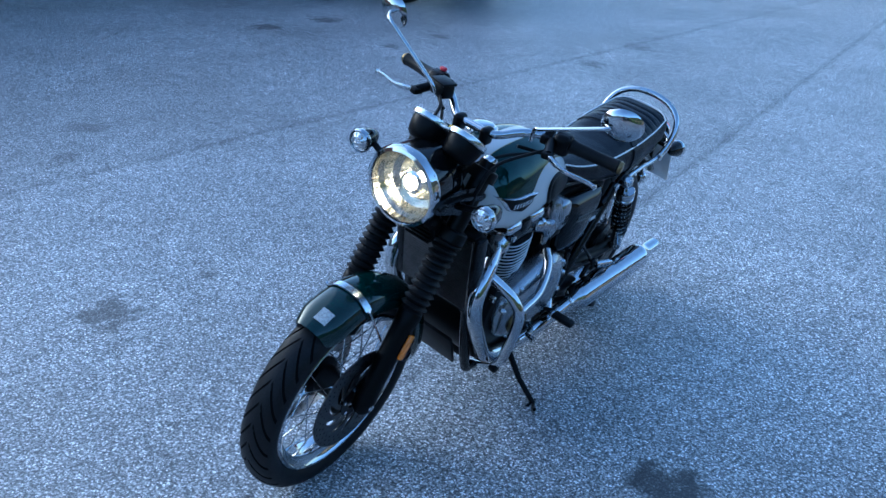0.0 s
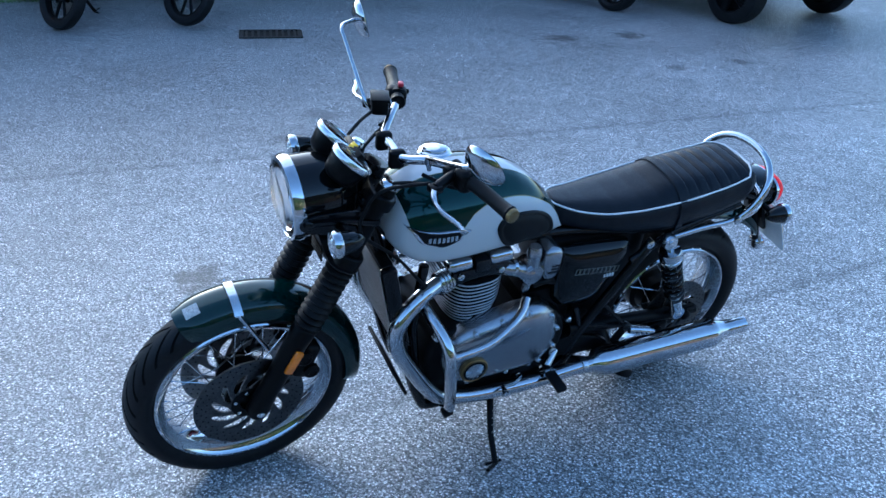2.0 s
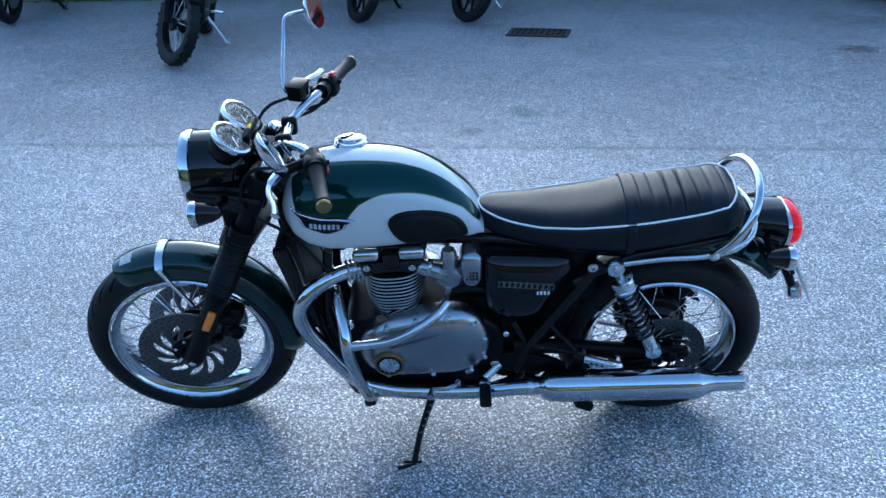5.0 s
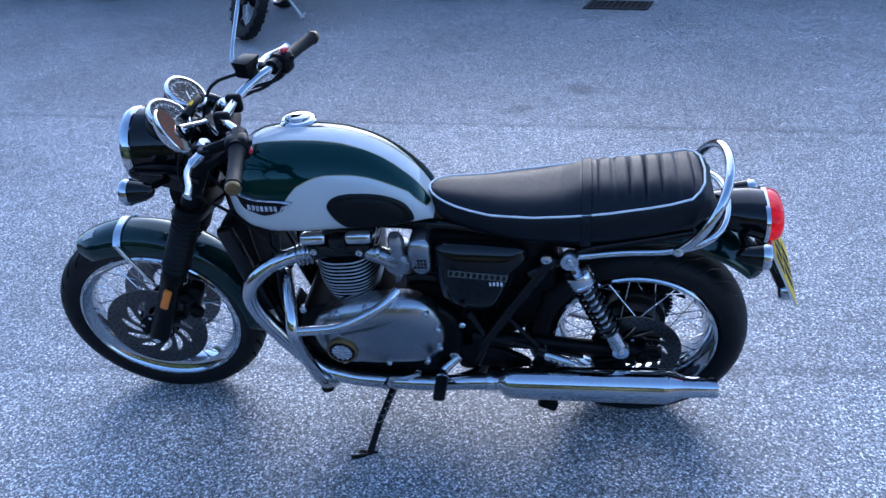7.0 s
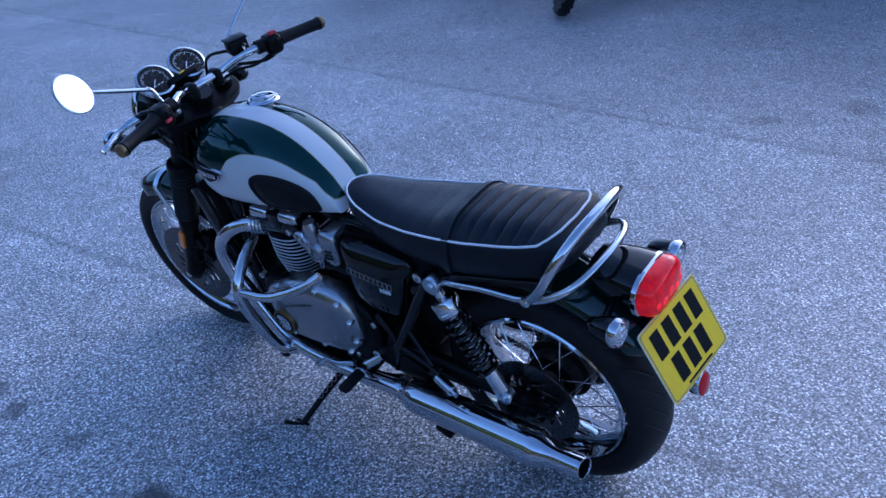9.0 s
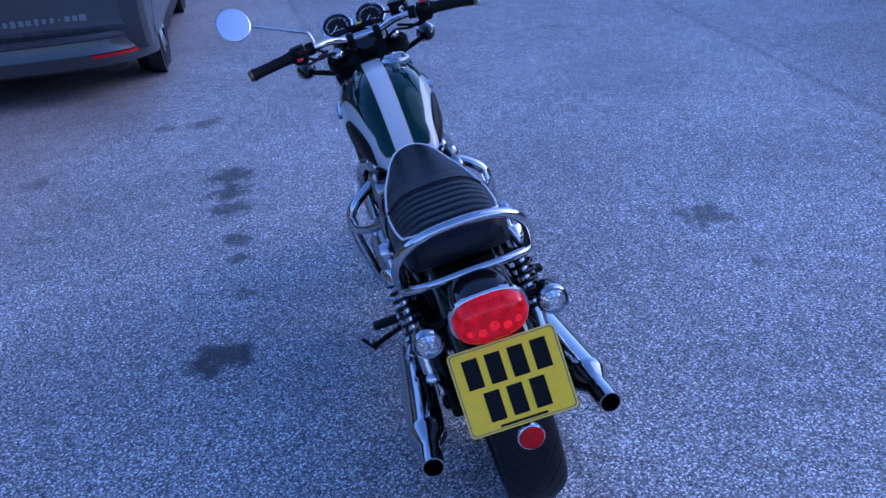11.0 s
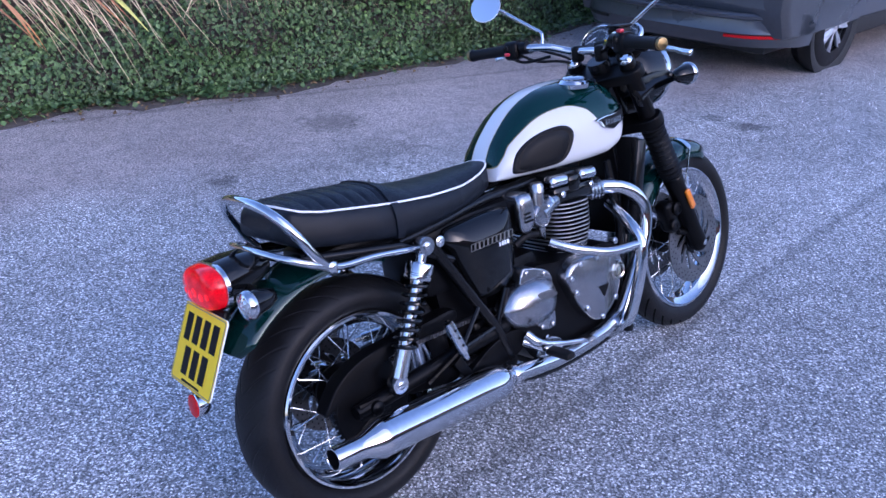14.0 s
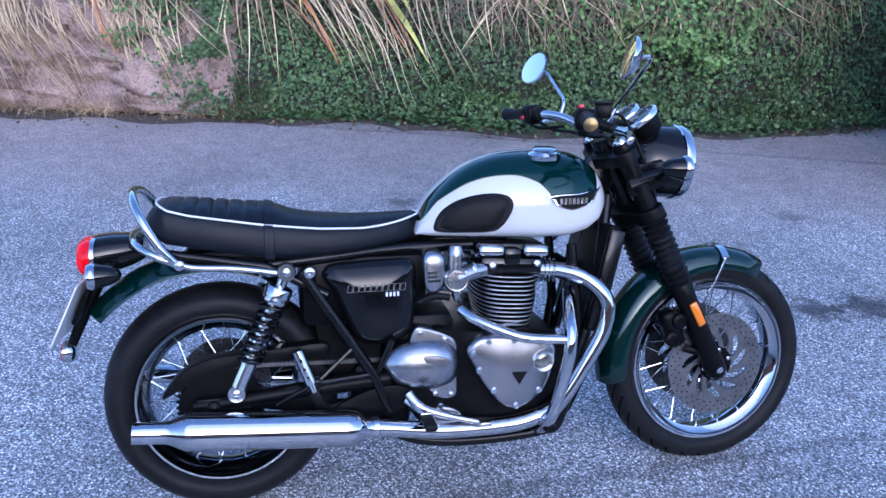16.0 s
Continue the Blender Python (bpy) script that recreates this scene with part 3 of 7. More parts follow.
lw = [[p + Vector((d, 0, e)) for d, e in ((-0.011, 0), (0.011, 0), (0.011, 0.0035), (-0.011, 0.0035))] for p in pts]
rings(bm, lw)
for s, e in zip((-1, 1), ends):
    p0 = pts[0] if s < 0 else pts[-1]
    tube(bm, [p0 + Vector((0, s * 0.002, 0.004)), p0.lerp(e, 0.5) + Vector((0, s * 0.003, 0)), e], [0.0065, 0.0055, 0.007], 8, flat=0.5)
part("mudguard_stay", bm, CHROMEDULL, fm, "chrome stay over the mudguard")
bm = B()
sm = FA + Vector((0, 0, 0))
grid = []
for i in range(6):
    row = []
    for j in range(5):
        a = radians(65 + 6.5 * i / 5)
        y = -0.003 + 0.036 * j / 4
        u = y / 0.066
        r = 0.3455 - 0.03 * abs(u) ** 2.6
        row.append(bm.verts.new(sm + Vector((r * math.cos(a), y, r * math.sin(a)))))
    grid.append(row)
for i in range(5):
    for j in range(4):
        bm.faces.new((grid[i][j], grid[i][j + 1], grid[i + 1][j + 1], grid[i + 1][j]))
part("paper_sticker", bm, PAPER, fm, "small weathered white paper sticker")

# headlamp
HY = 0.0
HC = Vector((1.255, HY, 0.91))
HD = Vector((1, 0.03, -0.06)).normalized()
bm = B()
prof = [(0.02, -0.115), (0.06, -0.105), (0.085, -0.08), (0.098, -0.04), (0.102, 0.0), (0.103, 0.045), (0.096, 0.046)]
lathe(bm, prof, HC, HD, 48, caps=False)
hl = part("headlamp", bm, GLOSSBLACK, moto, "round headlamp with black shell and chrome rim, lit")
bm = B()
lathe(bm, [(0.1, 0.04), (0.107, 0.044), (0.109, 0.056), (0.104, 0.07), (0.096, 0.073), (0.093, 0.068), (0.095, 0.04)], HC, HD, 56, closed=True)
part("headlamp_rim", bm, CHROME, hl, "chrome rim")
bm = B()
lathe(bm, [(0.094, 0.06), (0.088, 0.038), (0.08, 0.028), (0.07, 0.01), (0.055, 0.002), (0.045, -0.014), (0.03, -0.018), (0.005, -0.02)], HC, HD, 34, caps=False)
part("reflector", bm, SHELL, hl, "faceted bright reflector", smooth=0)
bm = B()
lathe(bm, [(0.022, 0.034), (0.028, 0.03), (0.026, 0.026), (0.02, 0.03)], HC, HD, 24, closed=True)
part("bulb_shield", bm, CHROMEDULL, hl)
bm = B()
lathe(bm, [(0.003, 0.03), (0.009, 0.028), (0.012, 0.02), (0.012, -0.015)], HC, HD, 20)
part("bulb", bm, LAMP, hl, "glowing warm white bulb")
bm = B()
lathe(bm, [(0.095, 0.066), (0.08, 0.078), (0.05, 0.086), (0.002, 0.089)], HC, HD, 48)
gl = part("lens", bm, GLASS, hl, "clear glass lens")
gl.visible_shadow = False
for s in (1, -1):
    bm = B()
    tube(bm, [(1.285, HY + s * 0.112, 0.895), (1.21, HY + s * 0.112, 0.892), (1.125, HY + s * 0.108, 0.868)], [0.016, 0.018, 0.03], 12, flat=0.4)
    lathe(bm, [(0.012, 0.0), (0.012, 0.012), (0.007, 0.016)], (1.293, HY + s * 0.11, 0.898), (0, s, 0), 14)
    plate(bm, smooth2([(1.135, 0.905), (1.2, 0.918), (1.27, 0.918), (1.308, 0.905), (1.312, 0.885), (1.29, 0.872), (1.22, 0.85), (1.15, 0.825), (1.125, 0.85)], 3), HY + s * 0.107, HY + s * 0.113, 0.002)
    part("headlamp_bracket", bm, BLACK, hl)


def indicator(at, d, stem, parent):
    """A bullet lamp that points along d, with its stalk to stem."""
    at, d = Vector(at), Vector(d).normalized()
    bm = B()
    lathe(bm, [(0.004, -0.062), (0.014, -0.056), (0.023, -0.038), (0.029, -0.012), (0.031, 0.0)], at, d, 28)
    ob = part("indicator", bm, GLOSSBLACK, parent, "bullet indicator with clear lens and chrome rim")
    bm = B()
    lathe(bm, [(0.0305, -0.004), (0.0335, 0.0), (0.034, 0.01), (0.031, 0.016), (0.029, 0.01)], at, d, 32, closed=True)
    part("indicator_rim", bm, CHROME, ob)
    bm = B()
    u = d.orthogonal().normalized()
    v = d.cross(u)
    lo = []
    for i in range(13):
        q = 1 - i / 12.5
        lp = []
        for k in range(48):
            a = 2 * math.pi * k / 48
            swell = 0.0028 * abs(math.sin(3 * a + (1.57 if q < 0.45 else 0))) * abs(math.sin(q * 9.4))
            lp.append(at + d * (0.006 + 0.013 * (1 - q**4) + swell) + (math.cos(a) * u + math.sin(a) * v) * 0.03 * q)
        lo.append(lp)
    rings(bm, lo)
    part("indicator_lens", bm, CLEARLENS, ob)
    bm = B()
    tube(bm, [at - d * 0.03, Vector(stem)], 0.009, 12)
    part("indicator_stalk", bm, SATIN, ob)
    return ob


for s in (1, -1):
    indicator((1.243 + 0.012 * s, HY + s * 0.218, 0.912), (1, 0.02, -0.04), (1.215, HY + s * 0.11, 0.875), moto)

# instruments
GD = Vector((-0.62, 0.0, 0.78)).normalized()
for s, y in ((1, 0.069), (-1, -0.047)):
    c = Vector((1.18, y, 1.034))
    bm = B()
    lathe(bm, [(0.01, -0.06), (0.03, -0.058), (0.041, -0.048), (0.048, -0.02), (0.05, 0.0), (0.046, 0.004)], c, GD, 36)
    g = part("instrument", bm, SATIN, moto, "round instrument with chrome bezel")
    bm = B()
    lathe(bm, [(0.05, -0.008), (0.0545, -0.005), (0.056, 0.002), (0.054, 0.008), (0.0485, 0.01), (0.0465, 0.004)], c, GD, 44, closed=True)
    part("bezel", bm, BEZEL, g)
    bm = B()
    lathe(bm, [(0.0475, 0.001), (0.0475, 0.003)], c, GD, 36)
    face = part("dial", bm, INK, g, "black dial with pale markings")
    u = Vector((0, -1, 0))
    v = GD.cross(u)
    bm = B()
    for k in range(25):
        a = radians(-220 + 260 * k / 24)
        d = math.cos(a) * u - math.sin(a) * v
        n = GD.cross(d)
        L0 = 0.034 if k % 3 else 0.03
        vs = [bm.verts.new(c + GD * 0.0042 + d * r + n * w) for r, w in ((L0, -0.0007), (0.039, -0.0007), (0.039, 0.0007), (L0, 0.0007))]
        bm.faces.new(vs)
    for dy in (-0.012, 0.0, 0.012):
        vs = [bm.verts.new(c + GD * 0.0042 + u * (dy + p) - v * (0.016 + q)) for p, q in ((-0.003, -0.0015), (0.003, -0.0015), (0.003, 0.0015), (-0.003, 0.0015))]
        bm.faces.new(vs)
    part("dial_marks", bm, WHITE, face)
    bm = B()
    tube(bm, [c + GD * 0.006, c + GD * 0.006 + (-0.7 * u - 0.7 * v) * 0.032], [0.0015, 0.0006], 5)
    part("needle", bm, WHITE, face)
    bm = B()
    lathe(bm, [(0.0482, 0.007), (0.03, 0.009), (0.002, 0.0098)], c, GD, 32)
    gl = part("dial_glass", bm, GLASS, g)
    gl.visible_shadow = False
bm = B()
block(bm, (1.165, 0.0, 1.01), (0.06, 0.1, 0.02), (0, 35, 0), 0.006)
part("instrument_bracket", bm, SATIN, moto)
bm = B()
block(bm, (1.15, 0.0, 1.03), (0.014, 0.022, 0.005), (0, 30, 8), 0.002)
part("yellow_tag", bm, YELLOW, moto, "small yellow key tag")

# handlebar and controls
HB = {1: [(1.05, 0.0, 1.014), (1.05, 0.05, 1.014), (1.038, 0.077, 1.02), (1.005, 0.115, 1.036), (0.972, 0.155, 1.041), (0.951, 0.21, 1.042), (0.912, 0.367, 1.033)],
      -1: [(1.05, 0.0, 1.014), (1.05, -0.045, 1.014), (1.041, -0.071, 1.02), (1.012, -0.11, 1.037), (0.985, -0.15, 1.045), (0.964, -0.2, 1.046), (0.92, -0.353, 1.038)]}
bm = B()
line = smoothed([*reversed(HB[-1][1:]), *HB[1]], 6)
tube(bm, line, 0.0115, 14)
bar = part("handlebar", bm, CHROME, moto, "chrome handlebar")
for y in (-0.045, 0.045):
    bm = B()
    block(bm, (1.054, y, 1.006), (0.042, 0.026, 0.05), (0, 0, 0), 0.01, 3)
    part("bar_clamp", bm, SATIN, bar)
for s in (1, -1):
    e = [Vector(q) for q in HB[s]]
    d = (e[-1] - e[-2]).normalized()
    bm = B()
    pts = [e[-1] - d * f for f in (0.138, 0.133, 0.12, 0.06, 0.012, 0.004, 0.0)]
    tube(bm, pts, [0.016, 0.021, 0.018, 0.0168, 0.0175, 0.02, 0.018], 18)
    grip = part("grip", bm, RUBBER, bar, "black rubber grip")
    bm = B()
    lathe(bm, [(0.017, -0.001), (0.0185, 0.004), (0.016, 0.01), (0.005, 0.012)], e[-1], d, 20)
    for k in range(10):
        a = 2 * math.pi * k / 10
        u = d.orthogonal().normalized()
        v = d.cross(u)
        tube(bm, [e[-1] + d * 0.009 + 0.006 * (math.cos(a) * u + math.sin(a) * v), e[-1] + d * 0.009 + 0.015 * (math.cos(a) * u + math.sin(a) * v)], 0.0022, 5)
    part("bar_end", bm, BRASS, grip, "fluted brass bar end")
    c = e[-1] - d * 0.158
    ang = math.degrees(math.atan2(d.y, d.x))
    bm = B()
    block(bm, c + Vector((0, 0, -0.004)), (0.05, 0.056, 0.058), (0, 0, ang), 0.016, 4)
    tube(bm, [c - d * 0.05, c - d * 0.028], 0.02, 14)
    block(bm, c - d * 0.04 + Vector((0.016, 0, -0.004)), (0.024, 0.03, 0.024), (0, 0, ang), 0.006)
    tube(bm, smoothed([c + Vector((-0.01, 0, -0.028)), c - d * 0.03 + Vector((0.01, 0, -0.045)), c - d * 0.09 + Vector((0.05, 0, -0.04))], 5), 0.005, 8)
    block(bm, c + Vector((-0.012, 0, 0.0)), (0.03, 0.035, 0.04), (0, 0, ang), 0.01, 2)
    tube(bm, [c - d * 0.02, c + d * 0.02], 0.026, 14)
    sw = part("switch_cube", bm, SATIN, bar, "black switch housing")
    bm = B()
    block(bm, c + Vector((-0.012, 0, 0.03)) if s < 0 else c + Vector((-0.026, 0.002, -0.012)), (0.02, 0.014, 0.01), (0, 0, ang), 0.003)
    part("red_switch", bm, REDBIT, sw)
    bm = B()
    block(bm, c + Vector((-0.026, 0.0, 0.008)), (0.01, 0.02, 0.012), (0, 0, ang), 0.003)
    part("switch_button", bm, RUBBER, sw)
    # lever with its perch
    p0 = Vector((1.032, s * 0.222, 1.029 if s > 0 else 1.018))
    bm = B()
    tube(bm, [Vector((0.968, s * 0.19, 1.04)), p0], 0.013, 12)
    block(bm, p0, (0.03, 0.03, 0.018), (0, 0, ang), 0.005)
    part("lever_perch", bm, SATIN, bar)
    bm = B()
    n = Vector((-d.y, d.x, 0)) * s * -1
    tip = Vector((1.024, s * 0.37, 1.006)) if s > 0 else Vector((1.009, -0.386, 1.0))
    lv = [p0, p0.lerp(tip, 0.25) + Vector((0.018, 0, 0.0)), p0.lerp(tip, 0.5) + Vector((0.02, 0, 0)), p0.lerp(tip, 0.78) + Vector((0.004, 0, 0)), p0.lerp(tip, 0.95) + Vector((0.0, 0, 0)), tip]
    ln = smoothed(lv, 5)
    tube(bm, ln, [0.011] * 6 + [0.0085] * (len(ln) - 10) + [0.0095, 0.0115, 0.0105, 0.005], 10, flat=0.7)
    part("lever", bm, CHROMEDULL, bar, "polished alloy lever")
    # mirror
    mc = Vector((1.005, s * 0.374, 1.176)) if s > 0 else Vector((1.008, -0.366, 1.192))
    bm = B()
    if s > 0:
        stem = [(1.02, 0.158, 1.038), (1.03, 0.163, 1.065), (1.034, 0.17, 1.08), (1.037, 0.192, 1.089), (1.037, 0.325, 1.152), (1.033, 0.352, 1.164), tuple(mc + Vector((0.012, 0, 0)))]
    else:
        stem = [(1.058, -0.138, 1.048), (1.076, -0.146, 1.08), (1.083, -0.285, 1.172), (1.084, -0.308, 1.187), (1.074, -0.328, 1.194), (1.05, -0.348, 1.193), tuple(mc + Vector((0.012, 0, 0)))]
    tube(bm, smoothed(stem, 6), 0.0055, 10)
    st = part("mirror_stem", bm, CHROME, bar, "chrome mirror stem")
    md = Vector((-0.82, s * (-0.33 if s > 0 else -0.16), 0.45 if s > 0 else 0.24)).normalized()
    bm = B()
    lathe(bm, [(0.003, -0.026), (0.02, -0.024), (0.042, -0.014), (0.052, -0.002), (0.053, 0.003), (0.05, 0.005)], mc, md, 40)
    mr = part("mirror", bm, CHROME, bar, "round chrome mirror")
    bm = B()
    lathe(bm, [(0.0505, 0.0052), (0.03, 0.006), (0.001, 0.0063)], mc, md, 40)
    part("mirror_face", bm, MIRROR, mr)
# brake fluid box on the throttle side
e = [Vector(q) for q in HB[-1]]
d = (e[-1] - e[-2]).normalized()
c = Vector((1.036, -0.134, 1.06))
bm = B()
block(bm, c, (0.044, 0.058, 0.038), (0, 0, math.degrees(math.atan2(d.y, d.x)) + 90), 0.007)
block(bm, c + Vector((0, 0, 0.022)), (0.048, 0.062, 0.008), (0, 0, math.degrees(math.atan2(d.y, d.x)) + 90), 0.003)
rs = part("brake_reservoir", bm, SATIN, bar, "black brake fluid reservoir")
bm = B()
lathe(bm, [(0.01, 0), (0.01, 0.003), (0.006, 0.004)], c + Vector((-0.027, -0.004, 0)), (-1, -0.2, 0), 16)
part("sight_glass", bm, CHROMEDULL, rs)
for pts in ([(0.965, 0.2, 1.02), (1.0, 0.16, 0.995), (1.06, 0.12, 0.985), (1.13, 0.07, 0.95), (1.17, 0.03, 0.88)], [(0.965, -0.2, 1.02), (1.0, -0.15, 0.998), (1.06, -0.1, 0.99), (1.15, -0.05, 0.93)],
            [(1.06, -0.12, 1.05), (1.11, -0.08, 1.045), (1.15, -0.08, 0.99), (1.2, -0.1, 0.86), (1.25, -0.09, 0.7), (1.36, -0.11, 0.46)], [(1.035, 0.2, 1.03), (1.12, 0.14, 0.985), (1.16, 0.13, 0.93), (1.16, 0.12, 0.85), (1.05, 0.1, 0.74), (0.95, 0.13, 0.62)], [(1.16, 0.04, 0.83), (1.2, 0.07, 0.72), (1.26, 0.08, 0.62), (1.33, 0.09, 0.5)],
            [(1.13, 0.03, 1.0), (1.16, 0.06, 0.93), (1.1, 0.07, 0.83), (1.05, 0.06, 0.76)]):
    bm = B()
    tube(bm, smoothed(pts, 6), 0.0045, 8)
    part("cable", bm, RUBBER, moto)

# the front wheel rests turned a little to the left
STEER = Matrix.Translation((1.08, 0, 0.957)) @ Matrix.Rotation(radians(3.1), 4, -AX) @ Matrix.Translation((-1.08, 0, -0.957))
for ob in moto.children:
    if ob.name.startswith(("front_wheel", "fork_leg", "lower_yoke", "front_mudguard")):
        ob.matrix_local = STEER

# fuel tank
TT = [(0.545, 0.75), (0.56, 0.79), (0.58, 0.825), (0.603, 0.85), (0.635, 0.88), (0.669, 0.905), (0.71, 0.926), (0.766, 0.944), (0.82, 0.951), (0.88, 0.953), (0.95, 0.95), (0.995, 0.942), (1.031, 0.923), (1.055, 0.9), (1.073, 0.87), (1.085, 0.835), (1.09, 0.81)]
TBm = [(0.545, 0.735), (0.58, 0.728), (0.7, 0.722), (0.88, 0.716), (0.959, 0.716), (1.013, 0.73), (1.049, 0.753), (1.076, 0.785), (1.09, 0.805)]
TW = [(0.545, 0.074), (0.58, 0.092), (0.65, 0.115), (0.72, 0.13), (0.8, 0.142), (0.88, 0.149), (0.959, 0.149), (1.013, 0.139), (1.049, 0.118), (1.076, 0.077), (1.085, 0.05), (1.09, 0.022)]


def tank_sec(x):
    t, b, w = lerp(TT, x), lerp(TBm, x), lerp(TW, x)
    zc = b + (t - b) * 0.33
    return t, b, w, zc


def tank_y(x, z):
    """Half width of the tank at a place on its side."""
    t, b, w, zc = tank_sec(x)
    if z > zc:
        f = max(0.0, 1 - abs((z - zc) / (t - zc)) ** 2.3)
        return w * f ** (1 / 2.3)
    f = max(0.0, 1 - abs((z - zc) / (zc - b)) ** 3.5)
    return w * f ** (1 / 3.5)


bm = B()
loops = []
xs = [0.545 + 0.561 * (0.5 - 0.5 * math.cos(math.pi * k / 63)) for k in range(64)]
for x in xs:
    t, b, w, zc = tank_sec(x)
    loop = []
    for k in range(64):
        a = 2 * math.pi * k / 64
        ca, sa = math.cos(a), math.sin(a)
        if sa >= 0:
            y = w * abs(ca) ** (2 / 2.3) * (1 if ca > 0 else -1)
            z = zc + (t - zc) * abs(sa) ** (2 / 2.3)
        else:
            y = w * abs(ca) ** (2 / 3.5) * (1 if ca > 0 else -1)
            z = zc - (zc - b) * abs(sa) ** (2 / 3.5)
        loop.append((x, y, z))
    loops.append(loop)
rings(bm, loops)
for it in range(2):
    bmesh.ops.smooth_vert(bm, verts=bm.verts[:], factor=0.5, use_axis_x=True, use_axis_y=True, use_axis_z=True)


def tank_paint():
    """Two-tone paint: green with white sides and a white stripe over the top, thin gold lines between."""
    m = bpy.data.materials.new("tank_two_tone_paint")
    m.use_nodes = True
    nt = m.node_tree
    b = nt.nodes["Principled BSDF"]
    N, L = nt.nodes.new, nt.links.new
    tc, sep = N("ShaderNodeTexCoord"), N("ShaderNodeSeparateXYZ")
    L(tc.outputs["Object"], sep.inputs[0])
    ramp = N("ShaderNodeValToRGB")
    e = ramp.color_ramp.elements
    ramp.color_ramp.interpolation = "B_SPLINE"
    pts = TANKLINE
    e[0].position, e[1].position = 0.0, 1.0
    while len(e) < len(pts):
        e.new(0.5)
    for k, (x, z) in enumerate(pts):
        e[k].position = (x - 0.5) / 0.62
        v = (z - 0.6) / 0.4
        e[k].color = (v, v, v, 1)
    nx = N("ShaderNodeMapRange")
    nx.inputs[1].default_value, nx.inputs[2].default_value = 0.5, 1.12
    L(sep.outputs[0], nx.inputs[0]), L(nx.outputs[0], ramp.inputs[0])
    zz = N("ShaderNodeMapRange")
    zz.inputs[1].default_value, zz.inputs[2].default_value = 0.6, 1.0
    L(sep.outputs[2], zz.inputs[0])
    diff = N("ShaderNodeMath")
    diff.operation = "SUBTRACT"
    L(ramp.outputs[0], diff.inputs[0]), L(zz.outputs[0], diff.inputs[1])
    ay = N("ShaderNodeMath")
    ay.operation = "ABSOLUTE"
    oy = N("ShaderNodeMath")
    oy.operation, oy.inputs[1].default_value = "SUBTRACT", 0.012
    L(sep.outputs[1], oy.inputs[0]), L(oy.outputs[0], ay.inputs[0])
    # half width of the stripe narrows towards the seat
    sw = N("ShaderNodeMapRange")
    sw.inputs[1].default_value, sw.inputs[2].default_value, sw.inputs[3].default_value, sw.inputs[4].default_value = 0.55, 1.05, 0.027, 0.032
    L(sep.outputs[0], sw.inputs[0])
    sd = N("ShaderNodeMath")
    sd.operation = "SUBTRACT"
    L(sw.outputs[0], sd.inputs[0]), L(ay.outputs[0], sd.inputs[1])
    sdz = N("ShaderNodeMath")
    sdz.operation, sdz.inputs[1].default_value = "MULTIPLY", 2.5
    L(sd.outputs[0], sdz.inputs[0])
    both = N("ShaderNodeMath")
    both.operation = "MAXIMUM"
    L(diff.outputs[0], both.inputs[0]), L(sdz.outputs[0], both.inputs[1])
    cr = N("ShaderNodeMapRange")
    cr.inputs[1].default_value, cr.inputs[2].default_value, cr.inputs[3].default_value, cr.inputs[4].default_value = -0.05, 0.05, 0, 1
    L(both.outputs[0], cr.inputs[0])
    col = N("ShaderNodeValToRGB")
    c = col.color_ramp.elements
    col.color_ramp.interpolation = "CONSTANT"
    c[0].position, c[0].color = 0, (0.003, 0.032, 0.029, 1)
    c[1].position, c[1].color = 0.45, (0.3, 0.24, 0.1, 1)
    k = c.new(0.5)
    k.color = (0.59, 0.6, 0.6, 1)
    L(cr.outputs[0], col.inputs[0])
    L(col.outputs[0], b.inputs["Base Color"])
    me = N("ShaderNodeMapRange")
    me.inputs[1].default_value, me.inputs[2].default_value, me.inputs[3].default_value, me.inputs[4].default_value = 0.44, 0.46, 0.45, 0.0
    L(cr.outputs[0], me.inputs[0]), L(me.outputs[0], b.inputs["Metallic"])
    b.inputs["Roughness"].default_value = 0.07
    return m


